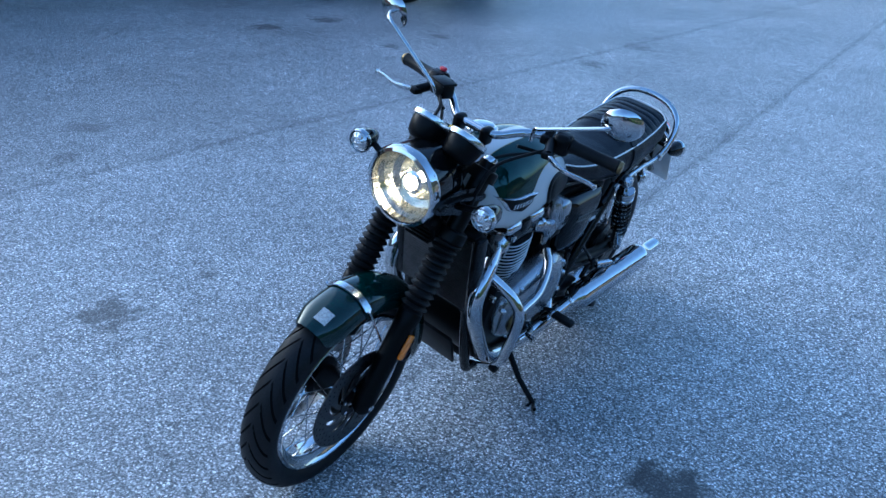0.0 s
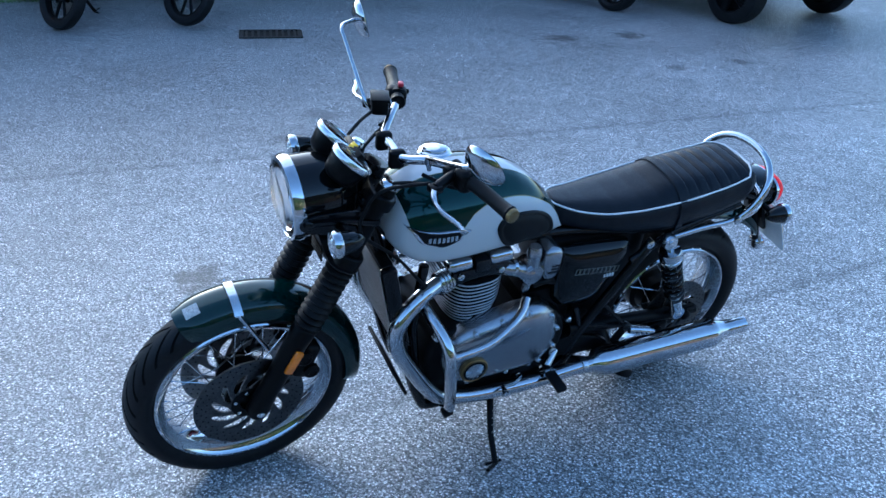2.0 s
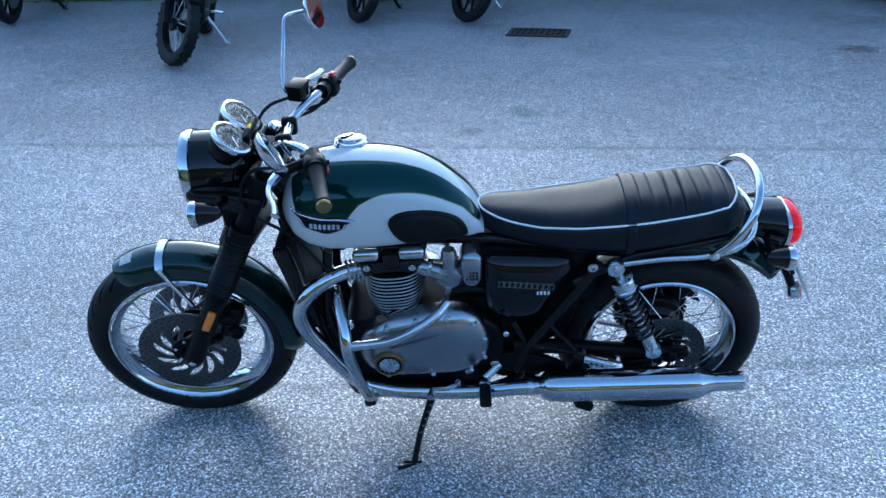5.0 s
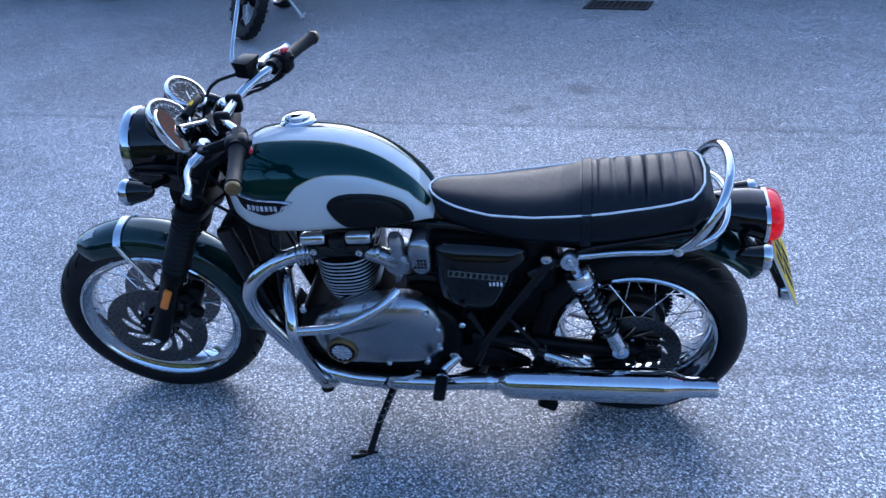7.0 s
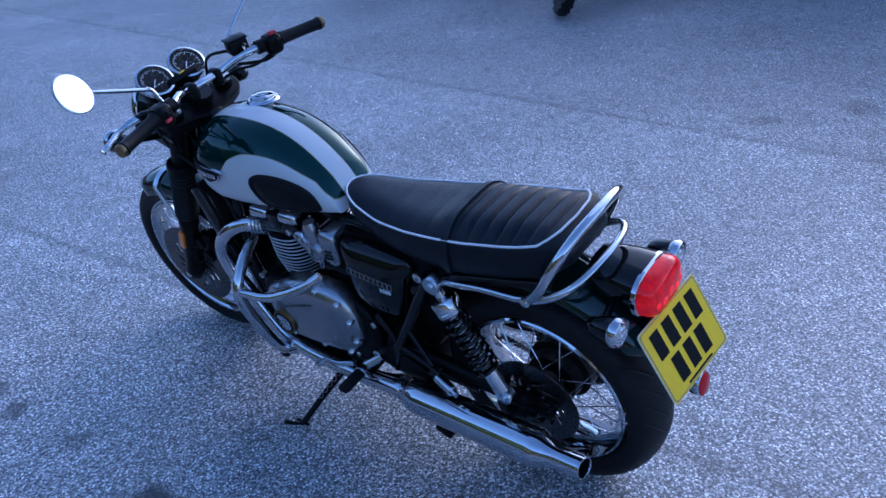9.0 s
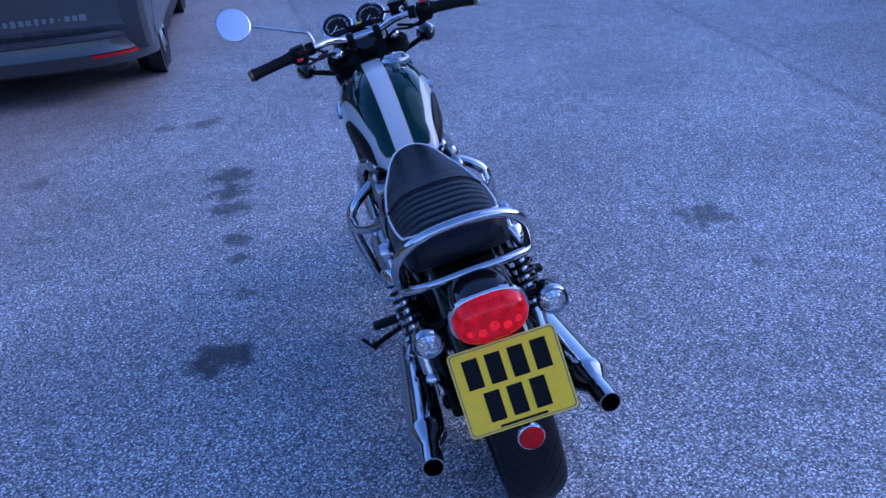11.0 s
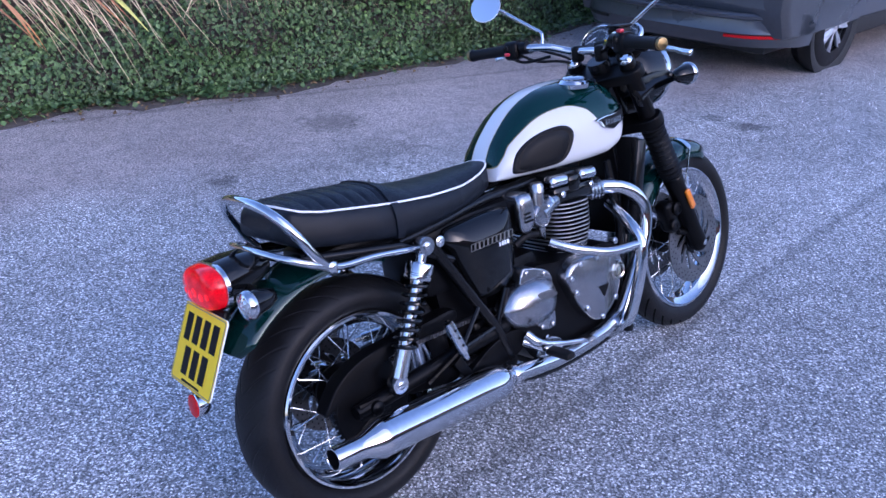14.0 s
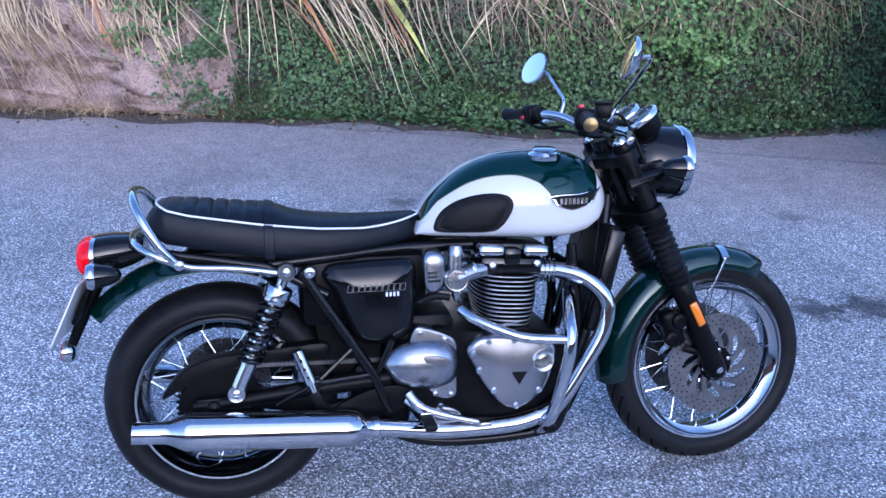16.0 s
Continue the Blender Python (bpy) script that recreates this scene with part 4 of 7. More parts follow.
TANKLINE = [(0.5, 0.72), (0.56, 0.775), (0.6, 0.823), (0.66, 0.865), (0.72, 0.888), (0.79, 0.896), (0.83, 0.89), (0.868, 0.873), (0.888, 0.852), (0.903, 0.832), (0.94, 0.826), (1.0, 0.829), (1.022, 0.832), (1.036, 0.85), (1.048, 0.9), (1.064, 0.95), (1.12, 0.97)]
XF = Matrix.Translation((0, 0.006, 0))
tank = part("fuel_tank", bm, tank_paint(), moto, "dark green fuel tank with white sides and centre stripe", smooth=60)
for s in (1, -1):
    # knee pad laid on the side of the tank
    out = smooth2([(0.588, 0.757), (0.603, 0.795), (0.64, 0.825), (0.69, 0.843), (0.745, 0.849), (0.78, 0.842), (0.795, 0.822), (0.785, 0.79), (0.762, 0.758), (0.735, 0.745), (0.66, 0.744), (0.605, 0.746)], 4)
    cx, cz = 0.69, 0.79

    def lay(f, off):
        lp = []
        for x, z in out:
            X, Z = cx + (x - cx) * f, cz + (z - cz) * f
            lp.append((X, s * (tank_y(X, Z) + off), Z))
        return lp

    bm = B()
    rings(bm, [lay(1.0, -0.006), lay(1.0, 0.003), lay(0.97, 0.006), lay(0.9, 0.0065), lay(0.86, 0.004), lay(0.8, 0.004), lay(0.77, 0.0065), lay(0.5, 0.0072), lay(0.2, 0.0072)])
    part("knee_pad", bm, RUBBER, tank, "black rubber knee pad", smooth=50)
    # badge: winged plate with no lettering
    o2 = [(x - 0.03, z - 0.003) for x, z in ((0.908, 0.84), (0.95, 0.846), (1.0, 0.847), (1.055, 0.854), (1.08, 0.86), (1.062, 0.845), (1.045, 0.82), (1.015, 0.81), (0.985, 0.803), (0.955, 0.81), (0.935, 0.82), (0.928, 0.834))]
    cx, cz = 0.955, 0.826
    out = smooth2(o2, 2)
    bm = B()
    rings(bm, [lay(1.0, -0.004), lay(1.0, 0.006), lay(0.94, 0.0085), lay(0.5, 0.0085)])
    bd = part("tank_badge", bm, CHROME, tank, "winged chrome badge")
    bm = B()
    rings(bm, [lay(0.85, 0.006), lay(0.85, 0.0092), lay(0.5, 0.0096), lay(0.2, 0.0096)])
    part("badge_inlay", bm, INK, bd)
    bm = B()
    for k in range(7):
        X = 0.922 + 0.0118 * k
        block(bm, (X, s * (tank_y(X, 0.825) + 0.0102), 0.825), (0.008, 0.002, 0.016), (0, 0, 0), 0)
    part("badge_bars", bm, CHROMEDULL, bd)
cap = Vector((0.9, -0.067, 0.941))
bm = B()
lathe(bm, [(0.046, -0.008), (0.047, 0.004), (0.042, 0.01), (0.036, 0.011), (0.034, 0.013), (0.034, 0.017), (0.03, 0.02), (0.012, 0.022), (0.001, 0.022)], cap, (0.0, -0.12, 1), 40)
part("filler_cap", bm, CHROME, tank, "chrome filler cap")
XF = Matrix()

# seat
ST = [(-0.15, 0.795), (-0.142, 0.822), (-0.12, 0.842), (-0.09, 0.848), (-0.03, 0.846), (0.05, 0.838), (0.14, 0.83), (0.18, 0.82), (0.22, 0.805), (0.28, 0.795), (0.36, 0.789), (0.44, 0.789), (0.5, 0.791), (0.54, 0.793), (0.555, 0.789)]
SB = [(-0.15, 0.775), (-0.1, 0.745), (0.047, 0.718), (0.19, 0.695), (0.336, 0.7), (0.45, 0.712), (0.555, 0.73)]
SW = [(-0.15, 0.075), (-0.135, 0.1), (-0.1, 0.118), (0.0, 0.13), (0.1, 0.134), (0.2, 0.13), (0.3, 0.121), (0.38, 0.108), (0.44, 0.091), (0.49, 0.075), (0.525, 0.056), (0.543, 0.038), (0.552, 0.022), (0.555, 0.012)]
SP = [(-0.15, 0.805), (-0.115, 0.834), (-0.043, 0.815), (0.053, 0.8), (0.146, 0.785), (0.281, 0.769), (0.399, 0.763), (0.45, 0.767), (0.49, 0.773), (0.53, 0.782), (0.555, 0.786)]


def seat_loop(x):
    t, b, w, p = lerp(ST, x), lerp(SB, x), lerp(SW, x), lerp(SP, x)
    rib = 0.0
    if -0.1 < x < 0.13:
        rib = -0.009 * (1 - abs(math.sin(math.pi * (x + 0.1) / 0.23 * 6))) ** 3
    half = []
    for u in (0.0, 0.2, 0.4, 0.6, 0.78, 0.9):
        half.append((u * w * 0.88, t + (p - t) * u**4 + rib * (1 if u < 0.85 else 0.3)))
    half.append((w * 0.9, p + 0.001))
    half += [(w * 0.955, p - 0.008), (w, p - (p - b) * 0.4), (w * 0.995, p - (p - b) * 0.75), (w * 0.96, b + 0.004), (w * 0.85, b), (0.03, b)]
    return [(x, y, z) for y, z in half] + [(x, -y, z) for y, z in half[::-1]]


bm = B()
xs2 = sorted({-0.15 + 0.00375 * k for k in range(189)} | {-0.148, -0.146, 0.552, 0.5545})
rings(bm, [seat_loop(x) for x in xs2 if x <= 0.555])
bmesh.ops.smooth_vert(bm, verts=bm.verts[:], factor=0.25, use_axis_x=True, use_axis_y=True, use_axis_z=True)
seat = part("seat", bm, VINYL, moto, "black ribbed dual seat with white piping", smooth=60)
seat.location = (0.004, 0.004, -0.002)
bm = B()
pl1 = [(x, lerp(SW, x) * 0.905, lerp(SP, x) + 0.003) for x in [-0.09 + 0.0159 * k for k in range(41)]]
pl2 = [(a, -b, c) for a, b, c in pl1[::-1]]
front = [(0.5535, 0.013, 0.79), (0.5555, 0.0, 0.791), (0.5535, -0.013, 0.79)]
back = [(-0.108, -0.088, 0.838), (-0.121, -0.06, 0.844), (-0.126, 0.0, 0.8455), (-0.121, 0.06, 0.844), (-0.108, 0.088, 0.838)]
tube(bm, pl1 + front + pl2 + back, 0.0028, 8, closed=True)
part("piping", bm, PIPING, seat, "white piping")
bm = B()
lo = []
for dx in (-0.0125, -0.011, 0.011, 0.0125):
    x = 0.155 + dx
    k = 0.0055 if abs(dx) < 0.012 else 0.0
    L0 = seat_loop(x)
    cc = Vector((x, 0, 0.77))
    lo.append([tuple(Vector(q) + (Vector(q) - cc).normalized() * k) for q in L0])
rings(bm, lo, caps=False)
part("seat_strap", bm, VINYL, seat, "black seat strap")

# grab rail
bm = B()
side = lambda s: [(0.16, s * 0.135, 0.683), (0.05, s * 0.137, 0.7), (-0.05, s * 0.14, 0.708), (-0.095, s * 0.143, 0.725)]
loop = smoothed([(-0.085, 0.143, 0.716), (-0.12, 0.15, 0.758), (-0.15, 0.146, 0.808), (-0.174, 0.122, 0.85), (-0.19, 0.072, 0.878), (-0.197, 0.0, 0.887), (-0.19, -0.072, 0.878), (-0.174, -0.122, 0.85), (-0.15, -0.146, 0.808), (-0.12, -0.15, 0.758), (-0.085, -0.143, 0.716)], 6)
tube(bm, loop, 0.0115, 14)
gr = part("grab_rail", bm, CHROME, moto, "chrome grab rail behind the seat")
gr.location = (0.02, 0.0, -0.018)
bm = B()
tube(bm, smoothed([(-0.085, 0.143, 0.716), (-0.13, 0.147, 0.738), (-0.17, 0.128, 0.757), (-0.195, 0.08, 0.769), (-0.204, 0.0, 0.775), (-0.195, -0.08, 0.769), (-0.17, -0.128, 0.757), (-0.13, -0.147, 0.738), (-0.085, -0.143, 0.716)], 6), 0.0095, 12)
part("lower_rail", bm, CHROME, gr)
for s in (1, -1):
    bm = B()
    tube(bm, smoothed(side(s), 5), 0.009, 10)
    part("rail_stay", bm, CHROME, gr)
    bm = B()
    lathe(bm, [(0.013, 0), (0.013, 0.01), (0.008, 0.014)], (-0.08, s * 0.145, 0.717), (0, s, 0), 14)
    part("rail_bolt", bm, CHROMEDULL, gr)

# rear mudguard, tail lamp, number plate
bm = B()
loops = []
for k in range(41):
    a = radians(72 + 70 * k / 40)
    R = 0.398 + 0.018 * (k / 40)
    hw = 0.085 if k < 38 else 0.085 * (1 - 0.12 * (k - 37))
    lp = []
    for off in (0.0, -0.004):
        js = range(17) if off == 0 else range(16, -1, -1)
        for j in js:
            u = -1 + 2 * j / 16
            r = R + off - 0.042 * abs(u) ** 2.4
            lp.append(RA + Vector((r * math.cos(a) * (1.0), hw * u, r * math.sin(a))))
    loops.append(lp)
rings(bm, loops)
rm = part("rear_mudguard", bm, GREEN, moto, "deep metallic green rear mudguard", smooth=50)
bm = B()
loops = []
for x, hw, hh, zc in ((-0.17, 0.05, 0.03, 0.735), (-0.2, 0.062, 0.04, 0.73), (-0.25, 0.07, 0.05, 0.722), (-0.29, 0.075, 0.052, 0.716)):
    loops.append([(x, hw * math.copysign(abs(math.cos(a)) ** 0.8, math.cos(a)), zc + hh * math.copysign(abs(math.sin(a)) ** 0.8, math.sin(a))) for a in (2 * math.pi * j / 32 for j in range(32))])
rings(bm, loops)
TAIL = Vector((0.014, 0.0, -0.01))
tl = part("tail_lamp", bm, GLOSSBLACK, moto, "tail lamp with red lens and chrome rim, lit")
el = lambda x, k, dz=0: [(x - dz * 0, 0.079 * k * math.copysign(abs(math.cos(a)) ** 0.75, math.cos(a)), 0.714 + 0.05 * k * math.copysign(abs(math.sin(a)) ** 0.8, math.sin(a))) for a in (2 * math.pi * j / 36 for j in range(36))]
bm = B()
rings(bm, [el(-0.286, 1.0), el(-0.286, 1.06), el(-0.296, 1.06), el(-0.298, 1.0)])
part("tail_rim", bm, CHROME, tl)
bm = B()
rings(bm, [el(-0.292, 0.99), el(-0.31, 0.985), el(-0.322, 0.93), el(-0.33, 0.8), el(-0.334, 0.55), el(-0.336, 0.2)])
part("tail_lens", bm, REDLIT, tl, "glossy red lens")
for y_, z_, r_ in ((0.0, -0.004, 0.013), (0.026, -0.012, 0.011), (-0.026, -0.012, 0.011), (0.05, -0.008, 0.009), (-0.05, -0.008, 0.009)):
    q = math.hypot(y_ / 0.079, z_ / 0.05)
    x_ = lerp([(0.0, -0.336), (0.2, -0.336), (0.55, -0.334), (0.8, -0.33), (0.93, -0.322), (0.985, -0.31)], q)
    bm = B()
    lathe(bm, [(r_, -0.003), (r_ * 0.8, 0.0008), (r_ * 0.45, 0.0016), (0.0006, 0.0018)], (x_, y_, 0.714 + z_), (-1, y_ * 2, z_ * 3), 18)
    part("lamp_led", bm, TAILGLOW, tl, "brighter glowing spot of the lens")
for s in (1, -1):
    indicator((-0.275, s * 0.135, 0.688), (-1, 0, -0.05), (-0.235, s * 0.05, 0.7), moto)
PN = Vector((-0.905, 0, 0.425)).normalized()
PC = Vector((-0.355, 0.0, 0.582))
pm = Matrix.Translation(PC) @ Matrix.Rotation(radians(-3.5), 4, "Z") @ Matrix.Rotation(radians(26), 4, "Y")
bm = B()
out = [(0.114 * a - math.copysign(0.01, a) + 0.01 * math.cos(t), 0.089 * b - math.copysign(0.01, b) + 0.01 * math.sin(t)) for a, b, t0 in ((1, 1, 0), (-1, 1, 90), (-1, -1, 180), (1, -1, 270)) for t in (radians(t0 + 15 * k) for k in range(7))]
plate(bm, out, 0.002, -0.002, 0.001, n=1)
bmesh.ops.transform(bm, matrix=pm @ Matrix.Rotation(radians(90), 4, "Z"), verts=bm.verts[:])
np_ = part("number_plate", bm, WHITE, moto, "yellow number plate with dark bars", smooth=30)
bm = B()
bm.faces.new([bm.verts.new(pm @ Vector((-0.0028, y, z))) for y, z in out])
part("plate_face", bm, YELLOW, np_, "yellow reflective face", smooth=0)


def bar_on_plate(bm, y, z, w, h, off=0.0035):
    q = [Vector((-off, y + a * w / 2, z + b * h / 2)) for a, b in ((-1, -1), (1, -1), (1, 1), (-1, 1))]
    bm.faces.new([bm.verts.new(pm @ v) for v in q])


for y, z, w, h in [(0.072 - 0.048 * k, 0.038, 0.033, 0.062) for k in range(4)] + [(0.048 - 0.048 * k, -0.036, 0.033, 0.062) for k in range(3)] + [(0.0, -0.079, 0.1, 0.005)]:
    bm = B()
    bar_on_plate(bm, y, z, w, h)
    part("plate_bar", bm, INK, np_, smooth=0)
bm = B()
lo = []
for off in (1.0, 0.975):
    lo.append([(0.111 * a * off - math.copysign(0.008, a) + 0.008 * math.cos(t), 0.086 * b * off - math.copysign(0.008, b) + 0.008 * math.sin(t)) for a, b, t0 in ((1, 1, 0), (-1, 1, 90), (-1, -1, 180), (1, -1, 270)) for t in (radians(t0 + 30 * k) for k in range(4))])
va, vb = [[bm.verts.new(pm @ Vector((-0.0032, y, z))) for y, z in l] for l in lo]
for k in range(len(va)):
    bm.faces.new((va[k], va[(k + 1) % len(va)], vb[(k + 1) % len(va)], vb[k]))
part("plate_border", bm, GREYINK, np_, smooth=0)
bm = B()
block(bm, (-0.325, -0.01, 0.605), (0.015, 0.1, 0.13), (0, 26, 0), 0.006)
tube(bm, [(-0.3, 0, 0.64), (-0.355, 0, 0.52), (-0.385, 0, 0.455)], [0.02, 0.014, 0.012], 10)
part("plate_bracket", bm, SATIN, moto)
bm = B()
lathe(bm, [(0.026, -0.006), (0.028, 0.0), (0.026, 0.005), (0.02, 0.007), (0.001, 0.008)], (-0.393, 0.0, 0.462), (-1, 0, 0.1), 28)
rr_ = part("rear_reflector", bm, RED, moto, "round red reflector")
bm = B()
lathe(bm, [(0.008, -0.03), (0.02, -0.028), (0.027, -0.02), (0.029, -0.006), (0.0295, 0.001), (0.027, 0.003)], (-0.393, 0.0, 0.462), (-1, 0, 0.1), 28)
part("reflector_cup", bm, CHROME, rr_, "chrome cup")

tl.location = TAIL
for ob in moto.children:
    if ob.name.startswith(("number_plate", "plate_bracket", "rear_reflector")) or (ob.name.startswith("indicator") and ob.data.vertices[0].co.x < 0):
        ob.location = TAIL

# shock absorbers
for s in (1, -1):
    a, b = Vector((0.06, s * 0.152, 0.36)), Vector((0.198, s * 0.156, 0.672))
    d = b - a
    bm = B()
    tube(bm, [a + d * f for f in (0.0, 0.04, 0.05, 0.27, 0.28)], [0.014, 0.014, 0.021, 0.021, 0.015], 18)
    tube(bm, [a + d * f for f in (0.27, 0.8)], 0.0165, 14)
    lathe(bm, [(0.022, -0.014), (0.024, -0.008), (0.024, 0.008), (0.022, 0.014)], a, (0, 1, 0), 20)
    lathe(bm, [(0.022, -0.014), (0.024, -0.008), (0.024, 0.008), (0.022, 0.014)], b, (0, 1, 0), 20)
    sh = part("shock_absorber", bm, CHROMEDULL, moto, "chrome shock absorber with black coil spring")
    bm = B()
    lathe(bm, [(0.02, 0.258), (0.0335, 0.259), (0.0345, 0.262), (0.0345, 0.268), (0.0325, 0.27), (0.0325, 0.273), (0.0345, 0.275), (0.0345, 0.297), (0.032, 0.3), (0.013, 0.302), (0.013, 0.33)], a, d, 28)
    part("shock_shroud", bm, CHROME, sh, "chrome top cover")
    bm = B()
    u = d.orthogonal().normalized()
    v = d.normalized().cross(u)
    tube(bm, [a + d * (0.24 + 0.55 * k / 140) + 0.0285 * (math.cos(k * 2 * math.pi / 16) * u + math.sin(k * 2 * math.pi / 16) * v) for k in range(141)], 0.005, 7)
    part("coil_spring", bm, GLOSSBLACK, sh, "black coil spring")
    for end in (a, b):
        bm = B()
        lathe(bm, [(0.01, 0), (0.01, 0.018), (0.006, 0.02)], end, (0, s, 0), 12)
        part("shock_bolt", bm, CHROMEDULL, sh)

# frame and swingarm
bm = B()
for s in (1, -1):
    tube(bm, smoothed([(0.16, s * 0.1, 0.68), (0.3, s * 0.09, 0.69), (0.5, s * 0.06, 0.7), (0.8, s * 0.04, 0.7)], 4), 0.016, 12)
    tube(bm, [(0.235, s * 0.13, 0.665), (0.42, s * 0.135, 0.365), (0.455, s * 0.13, 0.268)], 0.0155, 12)
    tube(bm, [(0.422, s * 0.13, 0.37), (0.466, s * 0.138, 0.47)], 0.01, 10)
    tube(bm, [(0.97, s * 0.1, 0.7), (0.99, s * 0.115, 0.5), (0.96, s * 0.115, 0.3)], 0.014, 10)
    tube(bm, smoothed([(1.1, s * 0.03, 0.82), (1.04, s * 0.1, 0.55), (0.95, s * 0.12, 0.23), (0.88, s * 0.12, 0.17), (0.6, s * 0.12, 0.165), (0.45, s * 0.12, 0.22), (0.42, s * 0.12, 0.33)], 6), 0.016, 12)
    tube(bm, [(0.3, s * 0.13, 0.6), (0.15, s * 0.12, 0.68), (-0.1, s * 0.1, 0.72)], 0.012, 10)
tube(bm, [(1.08, 0, 0.86), (0.8, 0, 0.76), (0.5, 0, 0.72)], 0.024, 12)
part("frame", bm, BLACK, moto, "black tubular frame")
bm = B()
for s in (1, -1):
    tube(bm, [(0.46, s * 0.12, 0.36), (0.25, s * 0.122, 0.345), (0.05, s * 0.118, 0.325), (-0.05, s * 0.118, 0.318)], [0.024, 0.022, 0.022, 0.018], 14)
    block(bm, (0.0, s * 0.125, 0.318), (0.09, 0.016, 0.045), (0, 0, 0), 0.006)
    lathe(bm, [(0.018, 0), (0.018, 0.012), (0.01, 0.018)], (0, s * 0.133, 0.318), (0, s, 0), 14)
    tube(bm, [(0.06, s * 0.13, 0.335), (0.06, s * 0.145, 0.36)], 0.014, 10)
tube(bm, [(0.42, -0.12, 0.36), (0.42, 0.12, 0.36)], 0.03, 14)
part("swingarm", bm, SATIN, moto)
bm = B()
outl = smooth2([(-0.128, 0.342), (-0.11, 0.375), (-0.073, 0.413), (-0.004, 0.443), (0.098, 0.453), (0.255, 0.466), (0.3, 0.46), (0.29, 0.43), (0.2, 0.428), (0.1, 0.42), (0.0, 0.405), (-0.06, 0.38)], 3)
plate(bm, outl, -0.075, -0.118, 0.006)
part("chain_guard", bm, SATIN, moto)
for z0, z1 in ((0.415, 0.4), (0.205, 0.33)):
    bm = B()
    tube(bm, [(0.0, -0.092, z0), (0.5, -0.092, z1)], 0.004, 6)
    for k in range(46):
        f = k / 45
        block(bm, (0.5 * f, -0.092, z0 + (z1 - z0) * f), (0.0085, 0.012, 0.011), (0, 0, 0), 0)
    part("drive_chain", bm, STEEL, moto, smooth=0)
bm = B()
block(bm, (0.085, 0.1, 0.262), (0.09, 0.045, 0.05), (0, 12, 0), 0.012, 3)
lathe(bm, [(0.016, 0), (0.016, 0.008), (0.01, 0.01)], (0.085, 0.122, 0.262), (0, 1, 0), 16)
part("rear_caliper", bm, SATIN, moto)
bm = B()
outl = smooth2([(0.3, 0.66), (0.27, 0.5), (0.32, 0.36), (0.42, 0.35), (0.45, 0.5), (0.5, 0.66)], 3)
plate(bm, outl, -0.085, 0.085, 0.01)
block(bm, (0.42, 0, 0.62), (0.3, 0.18, 0.14), (0, 0, 0), 0.02)
block(bm, (0.12, 0, 0.7), (0.36, 0.15, 0.05), (0, -4, 0), 0.015)
block(bm, (0.3, 0, 0.6), (0.14, 0.2, 0.2), (0, 0, 0), 0.03)
block(bm, (0.44, 0, 0.3), (0.16, 0.22, 0.2), (0, 0, 0), 0.03)
part("airbox", bm, SATIN, moto, "black air box and inner guard")
for s in (1, -1):
    bm = B()
    plate(bm, smooth2([(0.3, 0.275), (0.36, 0.32), (0.46, 0.345), (0.52, 0.32), (0.5, 0.28), (0.42, 0.262)], 3), s * 0.125, s * 0.142, 0.004)
    part("heel_plate", bm, SATIN, moto)

bm = B()
plate(bm, smooth2([(0.073, 0.322), (0.15, 0.345), (0.213, 0.362), (0.268, 0.33), (0.262, 0.285), (0.157, 0.297)], 3), -0.118, -0.136, 0.004)
part("swingarm_plate", bm, SATIN, moto)

# side covers
for s in (1, -1):
    o = 0.006 if s > 0 else -0.008
    out = smooth2([(x + o, z) for x, z in ((0.297, 0.642), (0.303, 0.664), (0.322, 0.676), (0.39, 0.68), (0.46, 0.682), (0.522, 0.68), (0.541, 0.662), (0.542, 0.6), (0.539, 0.525), (0.522, 0.478), (0.475, 0.455), (0.42, 0.453), (0.38, 0.47), (0.35, 0.53), (0.32, 0.605))], 4)
    bm = B()
    pillow(bm, out, 0.1, 0.012, 0.04, s)
    sc = part("side_cover", bm, GLOSSBLACK, moto, "gloss black side cover with outlined bars", smooth=60)
    # a row of small slanted outlined bars, and a shorter filled row below
    x0 = 0.508 if s > 0 else 0.35
    for k in range(10):
        bm = B()
        xa = x0 - s * 0.0152 * k
        w_ = -s * 0.0122
        z_ = (0.615 if s > 0 else 0.617) - (0.0015 * k if s > 0 else 0)
        o_ = [(xa, z_ - 0.009), (xa + w_, z_ - 0.009), (xa + w_ - s * 0.003, z_ + 0.009), (xa - s * 0.003, z_ + 0.009)]
        tube(bm, [(a_, s * 0.1515, b_) for a_, b_ in o_], 0.0011, 5, closed=True)
        part("outlined_bar", bm, GREYINK, sc, "thin grey outlined bar", smooth=0)
    for k in range(4):
        bm = B()
        xa = (0.4 if s > 0 else 0.452) - s * 0.0098 * k
        z_ = 0.581 if s > 0 else 0.598
        block(bm, (xa, s * 0.1505, z_), (0.0055, 0.003, 0.011), (0, 0, 0), 0)
        part("short_bar", bm, WHITE, sc, smooth=0)
    bm = B()
    lathe(bm, [(0.014, 0), (0.014, 0.008), (0.009, 0.011), (0.005, 0.011), (0.004, 0.006)], (0.256, s * 0.142, 0.664), (0, s, 0), 16)
    part("frame_bolt", bm, CHROMEDULL, moto)

